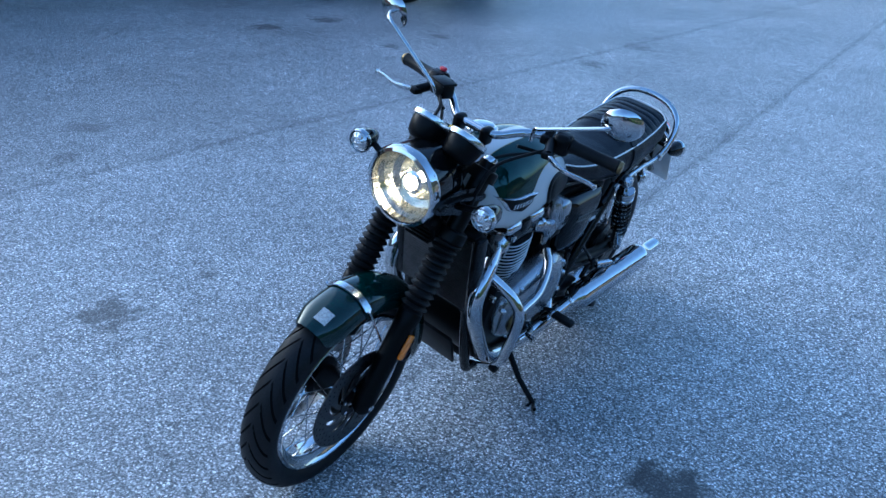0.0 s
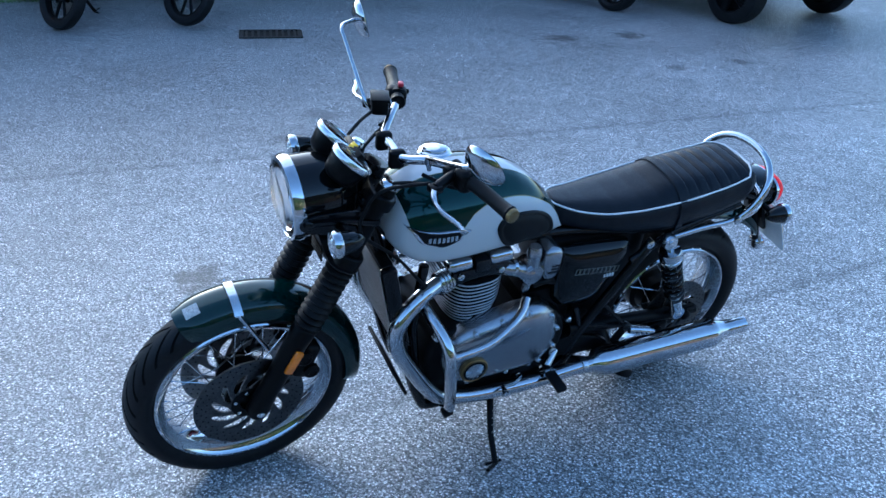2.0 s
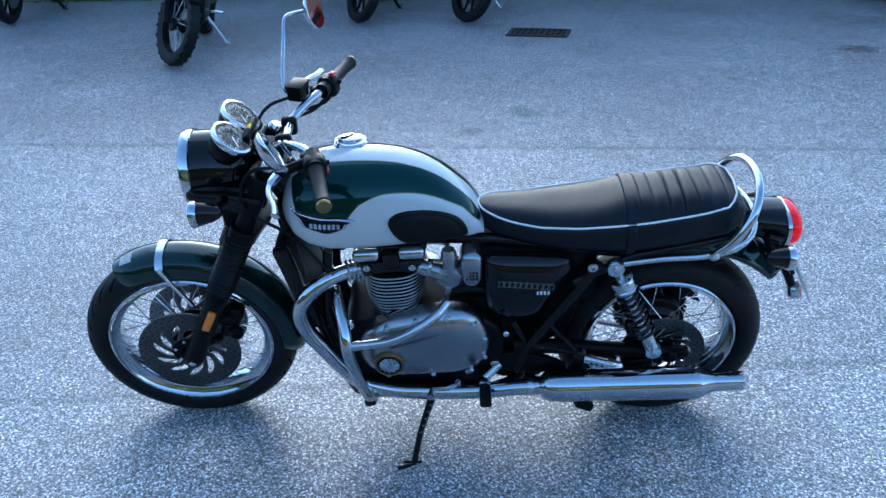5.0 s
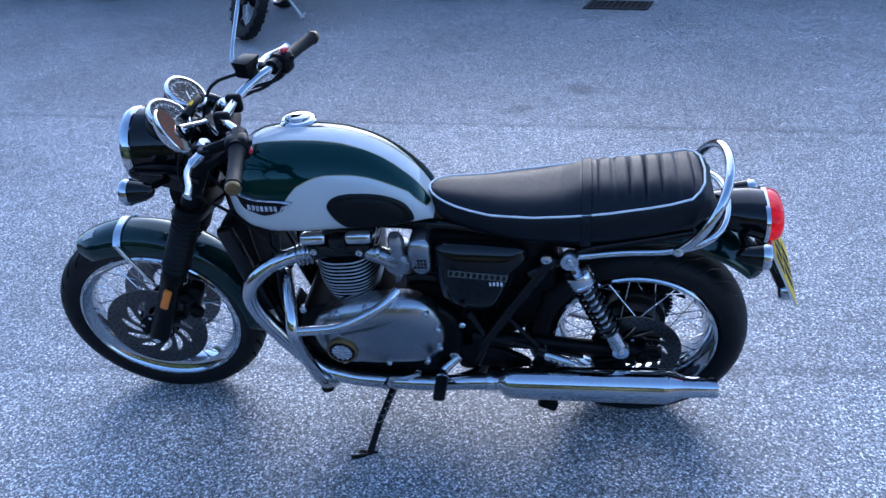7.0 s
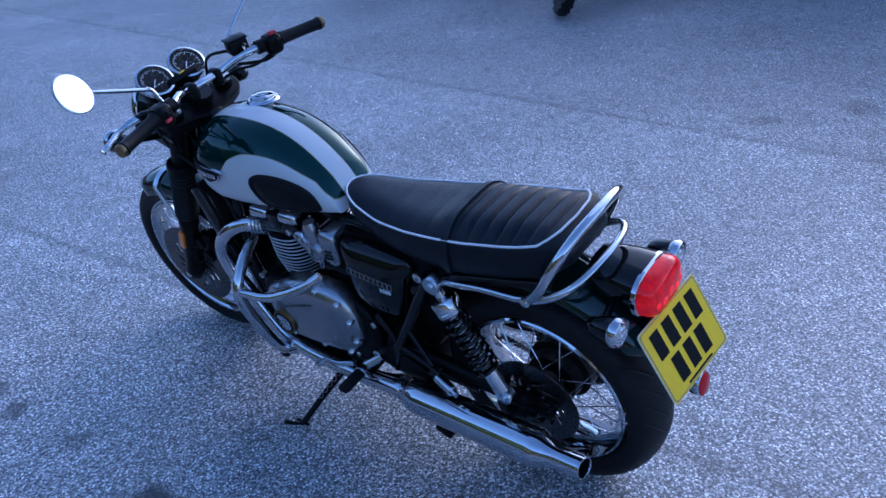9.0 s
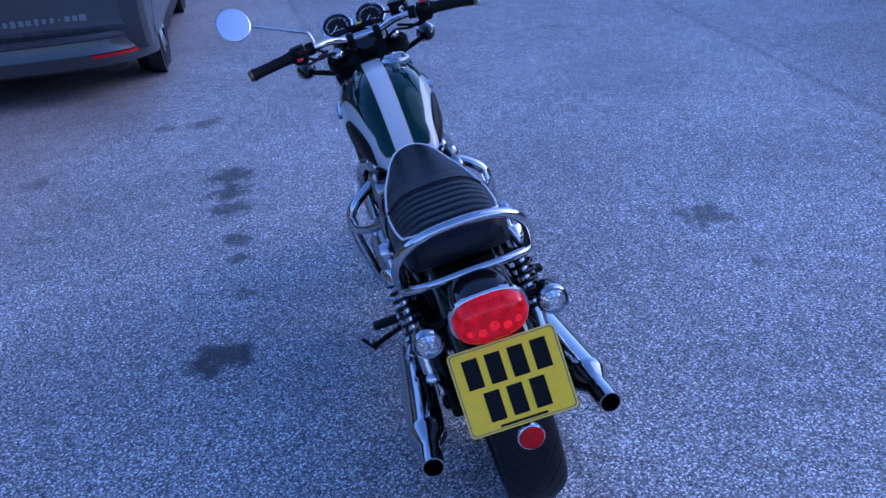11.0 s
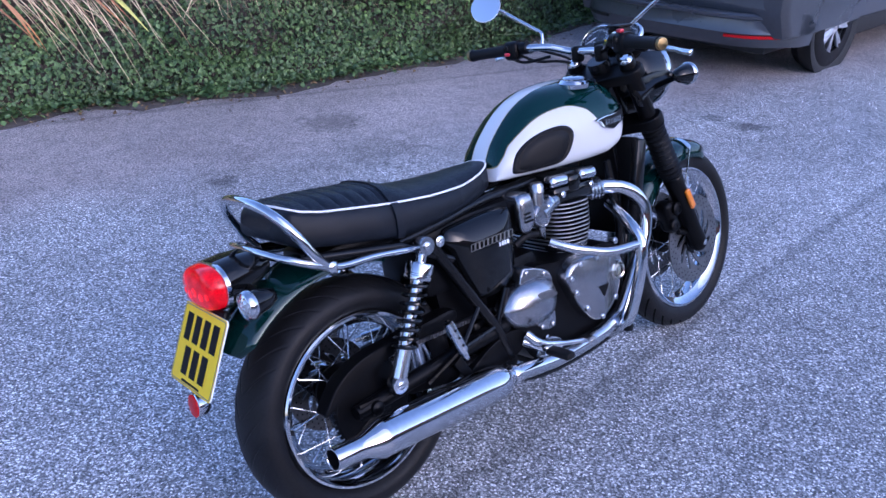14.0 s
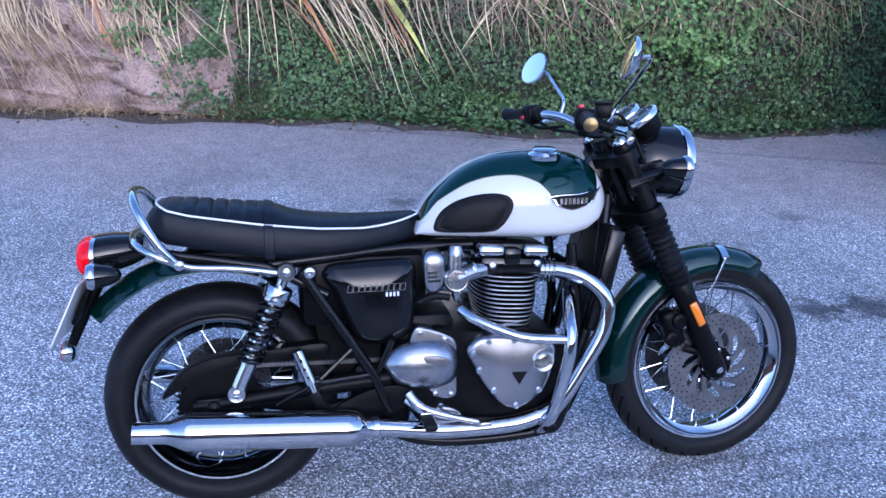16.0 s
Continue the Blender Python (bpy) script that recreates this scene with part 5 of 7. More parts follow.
# engine
XF = Matrix.Translation((-0.006, 0, 0.006))
bm = B()
outl = smooth2([(0.5, 0.3), (0.5, 0.42), (0.58, 0.485), (0.68, 0.472), (0.88, 0.468), (0.95, 0.425), (0.95, 0.3), (0.9, 0.2), (0.75, 0.175), (0.58, 0.2)], 4)
plate(bm, outl, -0.14, 0.145, 0.02)
block(bm, (0.75, 0, 0.175), (0.28, 0.18, 0.05), (0, 0, 0), 0.02)
block(bm, (0.55, 0, 0.44), (0.2, 0.2, 0.16), (0, 0, 0), 0.03)
eng = part("engine_block", bm, SATIN, moto, "black parallel twin engine with bright covers")
# cylinder with fins
EX = 0.802
bm = B()
block(bm, (EX, 0, 0.55), (0.135, 0.19, 0.2), (0, 4, 0), 0.03)
part("cylinder_barrel", bm, INK, eng)
for k in range(13):
    f = k / 12
    z = 0.466 + 0.148 * f
    hx, hy = 0.07 + 0.018 * min(1.0, f * 1.9), 0.119 + 0.012 * min(1.0, f * 2)
    fin = [(hx * math.copysign(abs(math.cos(a)) ** 0.72, math.cos(a)), hy * math.copysign(abs(math.sin(a)) ** 0.62, math.sin(a))) for a in (2 * math.pi * j / 56 for j in range(56))]
    tilt = lambda x: -0.07 * x
    bm = B()
    rings(bm, [[(EX + x * q, y * q, z + dz + tilt(x)) for x, y in fin] for q, dz in ((0.985, -0.0026), (1.0, -0.0013), (1.0, 0.0013), (0.985, 0.0026))])
    for f_ in bm.faces:
        f_.material_index = 1 if len(f_.verts) == 4 else 0
    part("cooling_fin", bm, SATIN, eng, "black fin with a bright machined edge", mats=(MACHINED,))
bm = B()
block(bm, (EX + 0.003, 0, 0.641), (0.178, 0.236, 0.05), (0, 4, 0), 0.014)
block(bm, (EX + 0.005, 0, 0.685), (0.2, 0.19, 0.034), (0, 4, 0), 0.012)
block(bm, (EX + 0.003, 0, 0.668), (0.05, 0.245, 0.05), (0, 4, 0), 0.012)
part("cylinder_head", bm, GLOSSBLACK, eng)
for s in (1, -1):
    for x in (0.748, 0.872):
        bm = B()
        block(bm, (x, s * 0.088, 0.681 - (x - 0.748) * 0.05), (0.076, 0.07, 0.036), (s * 18, 4, 0), 0.015, 4)
        part("cam_cover", bm, CHROME, eng, "polished cam cover piece")
        bm = B()
        lathe(bm, [(0.0095, 0), (0.0095, 0.008), (0.006, 0.01), (0.004, 0.01), (0.0035, 0.005)], (x, s * 0.118, 0.648), (0, s, 0.15), 12)
        part("head_bolt", bm, CHROMEDULL, eng)
    # throttle body: round cover, dashpot, stub to the head
    c = Vector((0.648, s * 0.118, 0.617))
    bm = B()
    tube(bm, [(0.73, s * 0.1, 0.635), (0.69, s * 0.11, 0.63), c], [0.022, 0.024, 0.026], 16)
    lathe(bm, [(0.036, -0.04), (0.037, -0.01), (0.036, 0.012), (0.032, 0.017), (0.028, 0.0165), (0.026, 0.02), (0.012, 0.021), (0.001, 0.021)], c, (0, s, 0), 32)
    tube(bm, [c + Vector((-0.003, 0, 0.02)), c + Vector((-0.001, 0, 0.062)), c + Vector((-0.001, 0, 0.064)), c + Vector((0, 0, 0.078)), c + Vector((0, 0, 0.09))], [0.02, 0.0195, 0.022, 0.021, 0.016], 18)
    tube(bm, [c + Vector((0.0, 0, -0.03)), c + Vector((0.004, 0, -0.058)), c + Vector((0.012, 0, -0.068))], [0.014, 0.011, 0.006], 12)
    block(bm, c + Vector((-0.035, -s * 0.01, 0.004)), (0.03, 0.03, 0.044), (0, 0, 0), 0.01, 3)
    th = part("throttle_body", bm, ALLOY, eng, "alloy throttle body styled as a carburettor")
    for a in (40, 160, 280):
        bm = B()
        lathe(bm, [(0.0036, 0.0), (0.0036, 0.019), (0.002, 0.02)], c + Vector((0.031 * math.cos(radians(a)), 0, 0.031 * math.sin(radians(a)))), (0, s, 0), 8)
        part("cover_screw", bm, CHROMEDULL, th)
    bm = B()
    lathe(bm, [(0.024, 0), (0.026, 0.003), (0.026, 0.01), (0.023, 0.013)], (0.704, s * 0.105, 0.635), (-1, 0, 0), 20)
    part("inlet_clip", bm, CHROME, th)
    # inlet cover with a vertical cushion; black blocks paint the shade of small slots
    bm = B()
    pillow(bm, smooth2([(x, z) for x, z in ((0.556, 0.645), (0.559, 0.682), (0.578, 0.694), (0.606, 0.692), (0.618, 0.668), (0.617, 0.62), (0.606, 0.588), (0.58, 0.58), (0.56, 0.6))], 4), 0.07, 0.05, 0.02, s, 5)
    it = part("inlet_cover", bm, ALLOY, eng, "finned alloy inlet cover", smooth=60)
    for j in range(3):
        for i in range(3 + (j == 0)):
            bm = B()
            block(bm, (0.572 + 0.009 * i, s * 0.1405, 0.618 + 0.011 * j), (0.006, 0.003, 0.005), (0, 0, 0), 0)
            part("cover_slot", bm, INK, it, smooth=0)
    # rubber elbow under the inlet and a hose
    bm = B()
    tube(bm, smoothed([(0.55, s * 0.11, 0.555), (0.59, s * 0.12, 0.572), (0.63, s * 0.12, 0.566)], 5), 0.01, 10)
    part("breather_hose", bm, RUBBER, eng)
    # small winged plate under the fins
    bm = B()
    plate(bm, [(EX - 0.024, 0.487), (EX + 0.024, 0.487), (EX + 0.015, 0.479), (EX + 0.008, 0.477), (EX - 0.008, 0.477), (EX - 0.015, 0.479)], s * 0.11, s * 0.122, 0.001, n=1)
    part("engine_badge", bm, CHROMEDULL, eng, smooth=0)
# covers
bm = B()
pillow(bm, smooth2([(0.914, 0.379), (0.905, 0.425), (0.882, 0.456), (0.817, 0.491), (0.744, 0.511), (0.677, 0.523), (0.616, 0.521), (0.574, 0.498), (0.548, 0.457), (0.536, 0.41), (0.539, 0.372), (0.558, 0.326), (0.598, 0.295), (0.698, 0.283), (0.804, 0.281), (0.861, 0.29), (0.897, 0.322)], 4), 0.12, 0.034, 0.042, 1, 4.5)
lc = part("alternator_cover", bm, ALLOY, eng, "brushed alloy oval crankcase cover")
bm = B()
lathe(bm, [(0.043, -0.006), (0.043, 0.006), (0.039, 0.009), (0.034, 0.006)], (0.824, 0.195, 0.356), (0, 1, 0), 36)
part("cover_ring", bm, BRASS, lc, "brass ring")
bm = B()
lathe(bm, [(0.033, 0.0), (0.033, 0.007), (0.02, 0.009), (0.001, 0.009)], (0.824, 0.195, 0.356), (0, 1, 0), 32)
part("cover_badge", bm, CHROMEDULL, lc)
for k in range(12):
    a = 2 * math.pi * k / 12
    bm = B()
    tube(bm, [Vector((0.824 + 0.006 * math.cos(a), 0.204, 0.356 + 0.006 * math.sin(a))), Vector((0.824 + 0.029 * math.cos(a), 0.2025, 0.356 + 0.029 * math.sin(a)))], [0.001, 0.0052], 6, flat=0.5)
    part("badge_flute", bm, CHROME, lc)
# raised ridge sweeping across the cover
bm = B()
tube(bm, smoothed([(0.655, 0.192, 0.468), (0.7, 0.1955, 0.452), (0.76, 0.197, 0.432), (0.82, 0.196, 0.415)], 4), [0.002, 0.006, 0.008, 0.009, 0.009, 0.009, 0.009, 0.009, 0.009, 0.008, 0.007, 0.005, 0.002], 8, flat=0.45)
part("cover_ridge", bm, ALLOY, lc)
bm = B()
lathe(bm, [(0.034, 0.008), (0.0345, 0.0095), (0.029, 0.0098), (0.029, 0.008)], (0.824, 0.195, 0.356), (0, 1, 0), 32, closed=True)
part("dark_ring", bm, INK, lc)
bm = B()
for x, z in ((0.897, 0.418), (0.825, 0.474), (0.744, 0.498), (0.655, 0.509), (0.58, 0.484), (0.551, 0.43), (0.551, 0.36), (0.59, 0.308), (0.7, 0.296), (0.83, 0.294)):
    bm = B()
    lathe(bm, [(0.0085, -0.016), (0.0085, 0.004), (0.006, 0.007), (0.004, 0.007), (0.0035, 0.003)], (x, 0.176, z), (0, 1, 0), 12)
    part("cover_screw", bm, CHROMEDULL, lc)
bm = B()
plate(bm, smooth2([(0.667, 0.428), (0.68, 0.455), (0.715, 0.47), (0.79, 0.469), (0.865, 0.459), (0.905, 0.437), (0.911, 0.4), (0.892, 0.328), (0.862, 0.29), (0.828, 0.266), (0.797, 0.259), (0.757, 0.277), (0.714, 0.33), (0.682, 0.39)], 4), -0.12, -0.185, 0.016, dome=0.008, n=6)
rc = part("clutch_cover", bm, ALLOY, eng, "brushed alloy triangular clutch cover")
bm = B()
lathe(bm, [(0.03, -0.004), (0.03, 0.006), (0.026, 0.01), (0.018, 0.006), (0.016, 0.012), (0.001, 0.013)], (0.872, -0.19, 0.394), (0, -1, 0), 28)
part("oil_filler", bm, BRIGHTCAP, rc)
bm = B()
plate(bm, [(0.783, 0.37), (0.828, 0.368), (0.806, 0.333)], -0.185, -0.1945, 0.001, n=1)
part("cover_mark", bm, INK, rc, "small dark triangular mark", smooth=0)
bm = B()
for x, z in ((0.681, 0.426), (0.722, 0.457), (0.793, 0.456), (0.862, 0.446), (0.697, 0.378), (0.737, 0.318), (0.799, 0.271), (0.863, 0.311)):
    bm = B()
    lathe(bm, [(0.0085, -0.01), (0.0085, 0.005), (0.006, 0.007)], (x, -0.184, z), (0, -1, 0), 10)
    part("cover_screw", bm, CHROMEDULL, rc)
bm = B()
pillow(bm, smooth2([(0.445, 0.394), (0.462, 0.428), (0.49, 0.449), (0.54, 0.46), (0.595, 0.457), (0.635, 0.437), (0.652, 0.4), (0.649, 0.362), (0.628, 0.335), (0.585, 0.322), (0.53, 0.325), (0.475, 0.346)], 4), 0.11, 0.03, 0.045, -1, 2.4)
sc = part("sprocket_cover", bm, ALLOY, eng, "smooth alloy sprocket cover")
bm = B()
plate(bm, smooth2([(0.548, 0.425), (0.585, 0.424), (0.612, 0.414), (0.62, 0.403), (0.59, 0.4), (0.558, 0.404)], 3), -0.15, -0.184, 0.002)
part("cover_recess", bm, STEEL, sc)
bm = B()
plate(bm, smooth2([(0.515, 0.44), (0.53, 0.49), (0.552, 0.494), (0.615, 0.472), (0.645, 0.44), (0.645, 0.34), (0.64, 0.295), (0.6, 0.292), (0.565, 0.32), (0.52, 0.36)], 3), -0.1, -0.146, 0.006)
for x, z in ((0.545, 0.481), (0.612, 0.46), (0.585, 0.308), (0.628, 0.303)):
    lathe(bm, [(0.008, 0), (0.008, 0.012), (0.005, 0.014)], (x, -0.138, z), (0, -1, 0), 10)
part("gearbox_plate", bm, ALLOY, eng)

# bolts and small castings low on the crankcase
for s in (1, -1):
    for x, z, r in ((0.63, 0.23, 0.012), (0.7, 0.205, 0.009), (0.52, 0.3, 0.014), (0.6, 0.27, 0.009), (0.86, 0.225, 0.011), (0.49, 0.42, 0.01), (0.93, 0.46, 0.011)):
        bm = B()
        lathe(bm, [(r, -0.01), (r, 0.006), (r * 0.7, 0.009), (r * 0.4, 0.009), (r * 0.38, 0.004)], (x, s * 0.142, z), (0, s, 0), 12)
        part("engine_bolt", bm, CHROMEDULL, eng)
    bm = B()
    plate(bm, smooth2([(0.55, 0.225), (0.57, 0.262), (0.62, 0.268), (0.66, 0.24), (0.64, 0.205), (0.58, 0.2)], 3), s * 0.12, s * 0.15, 0.006)
    part("engine_mount", bm, ALLOY if s < 0 else SATIN, eng)

# radiator
XF = Matrix()
bm = B()
block(bm, (1.055, 0, 0.6), (0.035, 0.26, 0.3), (0, 13, 0), 0.008)
rad = part("radiator", bm, SATIN, moto, "black radiator with side tanks")
for s in (1, -1):
    bm = B()
    block(bm, (1.058, s * 0.135, 0.6), (0.045, 0.03, 0.29), (0, 13, 0), 0.01)
    part("radiator_tank", bm, BLACK, rad)
bm = B()
for k in range(30):
    z = -0.13 + 0.26 * k / 29
    q = Vector((1.055, 0, 0.6)) + Matrix.Rotation(radians(13), 3, "Y") @ Vector((0.02, 0, z))
    block(bm, q, (0.006, 0.24, 0.003), (0, 13, 0), 0)
tagged(part("radiator_core", bm, STEEL, rad, "fine black radiator core", smooth=0), kind="stuff")
bm = B()
block(bm, (1.0, 0.0, 0.27), (0.012, 0.2, 0.13), (0, 25, 0), 0.004)
part("radiator_bracket", bm, SATIN, moto)
bm = B()
lathe(bm, [(0.01, -0.03), (0.045, -0.025), (0.05, -0.01), (0.05, 0.012), (0.04, 0.016)], (1.225, 0.03, 0.78), (1, 0, -0.3), 28)
for k in range(6):
    block(bm, (1.243, 0.03, 0.75 + 0.011 * k), (0.006, 0.08, 0.004), (0, 17, 0), 0)
part("horn", bm, SATIN, moto, "black ribbed horn")

# exhaust
for s in (1, -1):
    bm = B()
    path = smoothed([(0.867, s * 0.085, 0.626), (0.917, s * 0.1, 0.630), (0.982, s * 0.13, 0.618), (1.034, s * 0.15, 0.580), (1.058, s * 0.158, 0.531), (1.046, s * 0.162, 0.466), (1.004, s * 0.163, 0.390), (0.952, s * 0.163, 0.307), (0.906, s * 0.163, 0.252), (0.857, s * 0.163, 0.231), (0.777, s * 0.165, 0.216), (0.600, s * 0.172, 0.218), (0.450, s * 0.18, 0.240), (0.360, s * 0.185, 0.254)], 6)
    tube(bm, path, 0.0232, 18)
    ex = part("exhaust_pipe", bm, CHROME, moto, "chrome exhaust header pipe")
    bm = B()
    for k in range(4):
        lathe(bm, [(0.03, -0.004), (0.034, 0.0), (0.03, 0.004)], Vector((0.888, s * 0.09, 0.628)) + Vector((0.011, s * 0.004, 0)) * k, (1, s * 0.3, 0), 20)
    part("header_flange", bm, CHROMEDULL, ex)
    bm = B()
    d0, d1 = Vector((0.4, s * 0.183, 0.247)), Vector((-0.19, s * 0.22, 0.3))
    ax = d1 - d0
    fr = [(0.0, 0.024), (0.02, 0.0245), (0.03, 0.027), (0.05, 0.04), (0.075, 0.046), (0.12, 0.048), (0.76, 0.048), (0.78, 0.0485), (0.8, 0.044), (0.85, 0.031), (0.87, 0.0285), (0.89, 0.028), (0.99, 0.0275), (1.0, 0.0265)]
    aln, axn = ax.length, ax.normalized()
    lathe(bm, [(r, f * aln) for f, r in fr] + [(0.024, aln), (0.023, aln - 0.003)], d0, axn, 32, caps=False)
    part("silencer", bm, CHROME, ex, "polished chrome peashooter silencer")
    bm = B()
    lathe(bm, [(0.0232, -0.002), (0.022, -0.05), (0.001, -0.06)], d1, axn, 24, caps=False)
    part("silencer_bore", bm, INK, ex)
    bm = B()
    lathe(bm, [(0.0255, 0), (0.028, 0.003), (0.028, 0.018), (0.0255, 0.02)], d0, -ax, 24)
    part("pipe_clamp", bm, CHROMEDULL, ex)
    bm = B()
    block(bm, (0.27, s * 0.15, 0.315), (0.03, 0.012, 0.07), (0, -30, 0), 0.004)
    part("silencer_bracket", bm, SATIN, ex)
    # crash bar
    bm = B()
    cb = smoothed([(0.965, s * 0.1, 0.568), (0.950, s * 0.15, 0.548), (0.932, s * 0.21, 0.513), (0.926, s * 0.24, 0.473), (0.918, s * 0.242, 0.408), (0.897, s * 0.224, 0.298), (0.884, s * 0.208, 0.243), (0.874, s * 0.17, 0.203), (0.870, s * 0.11, 0.178)], 6)
    tube(bm, smoothed([(0.650, s * 0.14, 0.543), (0.682, s * 0.175, 0.523), (0.735, s * 0.203, 0.501), (0.810, s * 0.226, 0.479), (0.920, s * 0.236, 0.470)], 6), 0.0138, 14)
    tube(bm, cb, 0.017, 18)
    part("crash_bar", bm, CHROME, moto, "chrome engine crash bar")
    bm = B()
    block(bm, (0.884, s * 0.198, 0.212), (0.034, 0.03, 0.026), (0, 20, 0), 0.008)
    part("crash_bar_foot", bm, SATIN, moto)
    # footrests
    bm = B()
    tube(bm, [(0.545, s * 0.15, 0.275), (0.545, s * 0.2, 0.272)], 0.011, 10)
    block(bm, (0.545, s * 0.235, 0.27), (0.034, 0.085, 0.02), (0, 0, 0), 0.007)
    fr_ = part("footrest", bm, RUBBER, moto, "rubber rider footrest on chrome hanger")
    bm = B()
    tube(bm, [(0.5, s * 0.14, 0.3), (0.545, s * 0.17, 0.272)], [0.012, 0.015], 10)
    block(bm, (0.545, s * 0.195, 0.27), (0.034, 0.014, 0.026), (0, 0, 0), 0.005)
    part("footrest_hanger", bm, CHROMEDULL, fr_)
    if s < 0:
        a_, b_ = Vector((0.216, -0.182, 0.47)), Vector((0.256, -0.19, 0.36))
    else:
        a_, b_ = Vector((0.258, 0.175, 0.352)), Vector((0.18, 0.2, 0.348))
    d_ = b_ - a_
    bm = B()
    tube(bm, [a_ - d_ * 0.02, a_, a_ + d_ * 0.08, a_ + d_ * 0.7, a_ + d_ * 0.78, a_ + d_ * 0.8, b_], [0.008, 0.0135, 0.0145, 0.0145, 0.0145, 0.0085, 0.0075], 14)
    pf = part("pillion_footrest", bm, CHROMEDULL, moto, "folded alloy pillion footrest")
    for f_ in (0.2, 0.4, 0.6):
        bm = B()
        q = a_ + d_ * f_
        lathe(bm, [(0.0035, 0.0), (0.0035, 0.016), (0.002, 0.0165)], q, (0, s, 0), 10)
        part("footrest_stud", bm, RUBBER, pf)
    bm = B()
    h_ = Vector((0.262, s * 0.165, 0.375)) if s < 0 else Vector((0.27, 0.165, 0.362))
    block(bm, h_, (0.03, 0.03, 0.03), (0, -20, 0), 0.009, 3)
    for x_, z_ in ((0.36, 0.455), (0.42, 0.38), (0.16, 0.315)):
        tube(bm, [h_, (x_, s * 0.14, z_)], 0.0065, 8)
    part("footrest_stay", bm, BLACK, pf)
bm = B()
tube(bm, [(0.62, 0.16, 0.24), (0.66, 0.185, 0.245), (0.7, 0.19, 0.25), (0.705, 0.225, 0.25)], [0.007, 0.007, 0.007, 0.011], 8)
part("gear_lever", bm, CHROMEDULL, moto)
bm = B()
tube(bm, smoothed([(0.505, -0.15, 0.322), (0.53, -0.17, 0.292), (0.582, -0.182, 0.27), (0.65, -0.19, 0.252), (0.7, -0.195, 0.24)], 4), [0.014] * 5 + [0.011] * 5 + [0.008] * 7, 10)
block(bm, (0.7, -0.205, 0.246), (0.03, 0.045, 0.012), (0, 0, 0), 0.003)
part("brake_pedal", bm, CHROMEDULL, moto)

# side stand
bm = B()
tube(bm, [(0.7, 0.13, 0.17), (0.74, 0.235, 0.105), (0.758, 0.318, 0.066)], [0.012, 0.0095, 0.009], 12)
sd = part("side_stand", bm, SATIN, moto, "black side stand, down")
bm_c = B()
tube(bm_c, [(0.44, 0.1, 0.21), (0.34, 0.13, 0.2), (0.27, 0.165, 0.19)], [0.014, 0.013, 0.012], 10)
block(bm_c, (0.255, 0.185, 0.185), (0.055, 0.07, 0.03), (20, -25, 0), 0.008)
tube(bm_c, [(0.29, 0.17, 0.2), (0.255, 0.2, 0.235), (0.22, 0.215, 0.25)], [0.011, 0.01, 0.008], 8)
part("centre_stand_foot", bm_c, SATIN, moto)
bm = B()
block(bm, (0.762, 0.325, 0.0625), (0.055, 0.04, 0.006), (-10.3, 0, 0), 0.002)
tube(bm, [(0.755, 0.318, 0.066), (0.79, 0.335, 0.075), (0.8, 0.345, 0.085)], 0.006, 8)
part("stand_foot", bm, SATIN, sd)
bm = B()
u = Vector((0.03, 0.1, -0.07))
tube(bm, [(0.69 + 0.0012 * k + 0.006 * math.cos(k), 0.14 + 0.003 * k * 0.9, 0.185 - 0.0018 * k + 0.006 * math.sin(k)) for k in range(40)], 0.0015, 5)
part("stand_spring", bm, STEEL, sd)

# ---- bank of ivy, rock and dry grass ----
FOOT = [(8.6, 5.1), (6.8, 3.4), (5.3, 2.0), (4.25, 0.9), (3.45, -0.06), (2.75, -0.5), (2.05, -1.38), (1.45, -2.2), (1.0, -3.2), (0.3, -4.6), (-1.2, -7.5)]
foot = [Vector((p.x, p.y)) for p in smoothed([(x, y, 0) for x, y in FOOT], 12)]
cum = [0.0]
for a, b in zip(foot, foot[1:]):
    cum.append(cum[-1] + (b - a).length)
rnd = random.Random(7)


def along(s):
    """Foot of the bank at s metres along it, with the way into the bank."""
    s = max(0.0, min(cum[-1] - 1e-3, s))
    k = max(i for i in range(len(cum) - 1) if cum[i] <= s)
    t = (s - cum[k]) / (cum[k + 1] - cum[k])
    p = foot[k].lerp(foot[k + 1], t)
    d = (foot[min(k + 2, len(foot) - 1)] - foot[max(k - 1, 0)]).normalized()
    return p, Vector((-d.y, d.x))


LEN = cum[-1]
S_ROCK0, S_ROCK1 = 3.9, 6.1


def bank(s, h):
    """A place on the face of the bank, h metres up."""
    p, n = along(s)
    rock = max(0.0, min(1.0, (s - S_ROCK0 + 0.25) / 0.25)) * max(0.0, min(1.0, (S_ROCK1 + 0.25 - s) / 0.25))
    v = Vector((s * 0.9, h * 1.1, 3.0))
    bulge = 0.22 * noise.noise(v) + 0.1 * noise.noise(v * 3.1)
    slope = 0.06 + 0.28 * h + 0.12 * h * h
    if rock:
        slope = slope * (1 - rock) + rock * (0.1 + 0.22 * h + max(0, h - 0.6) * 0.7)
        bulge *= 1 - 0.7 * rock
    off = slope - bulge * min(1, h * 3)
    q = p - n * -1 * off
    return Vector((q.x, q.y, h))


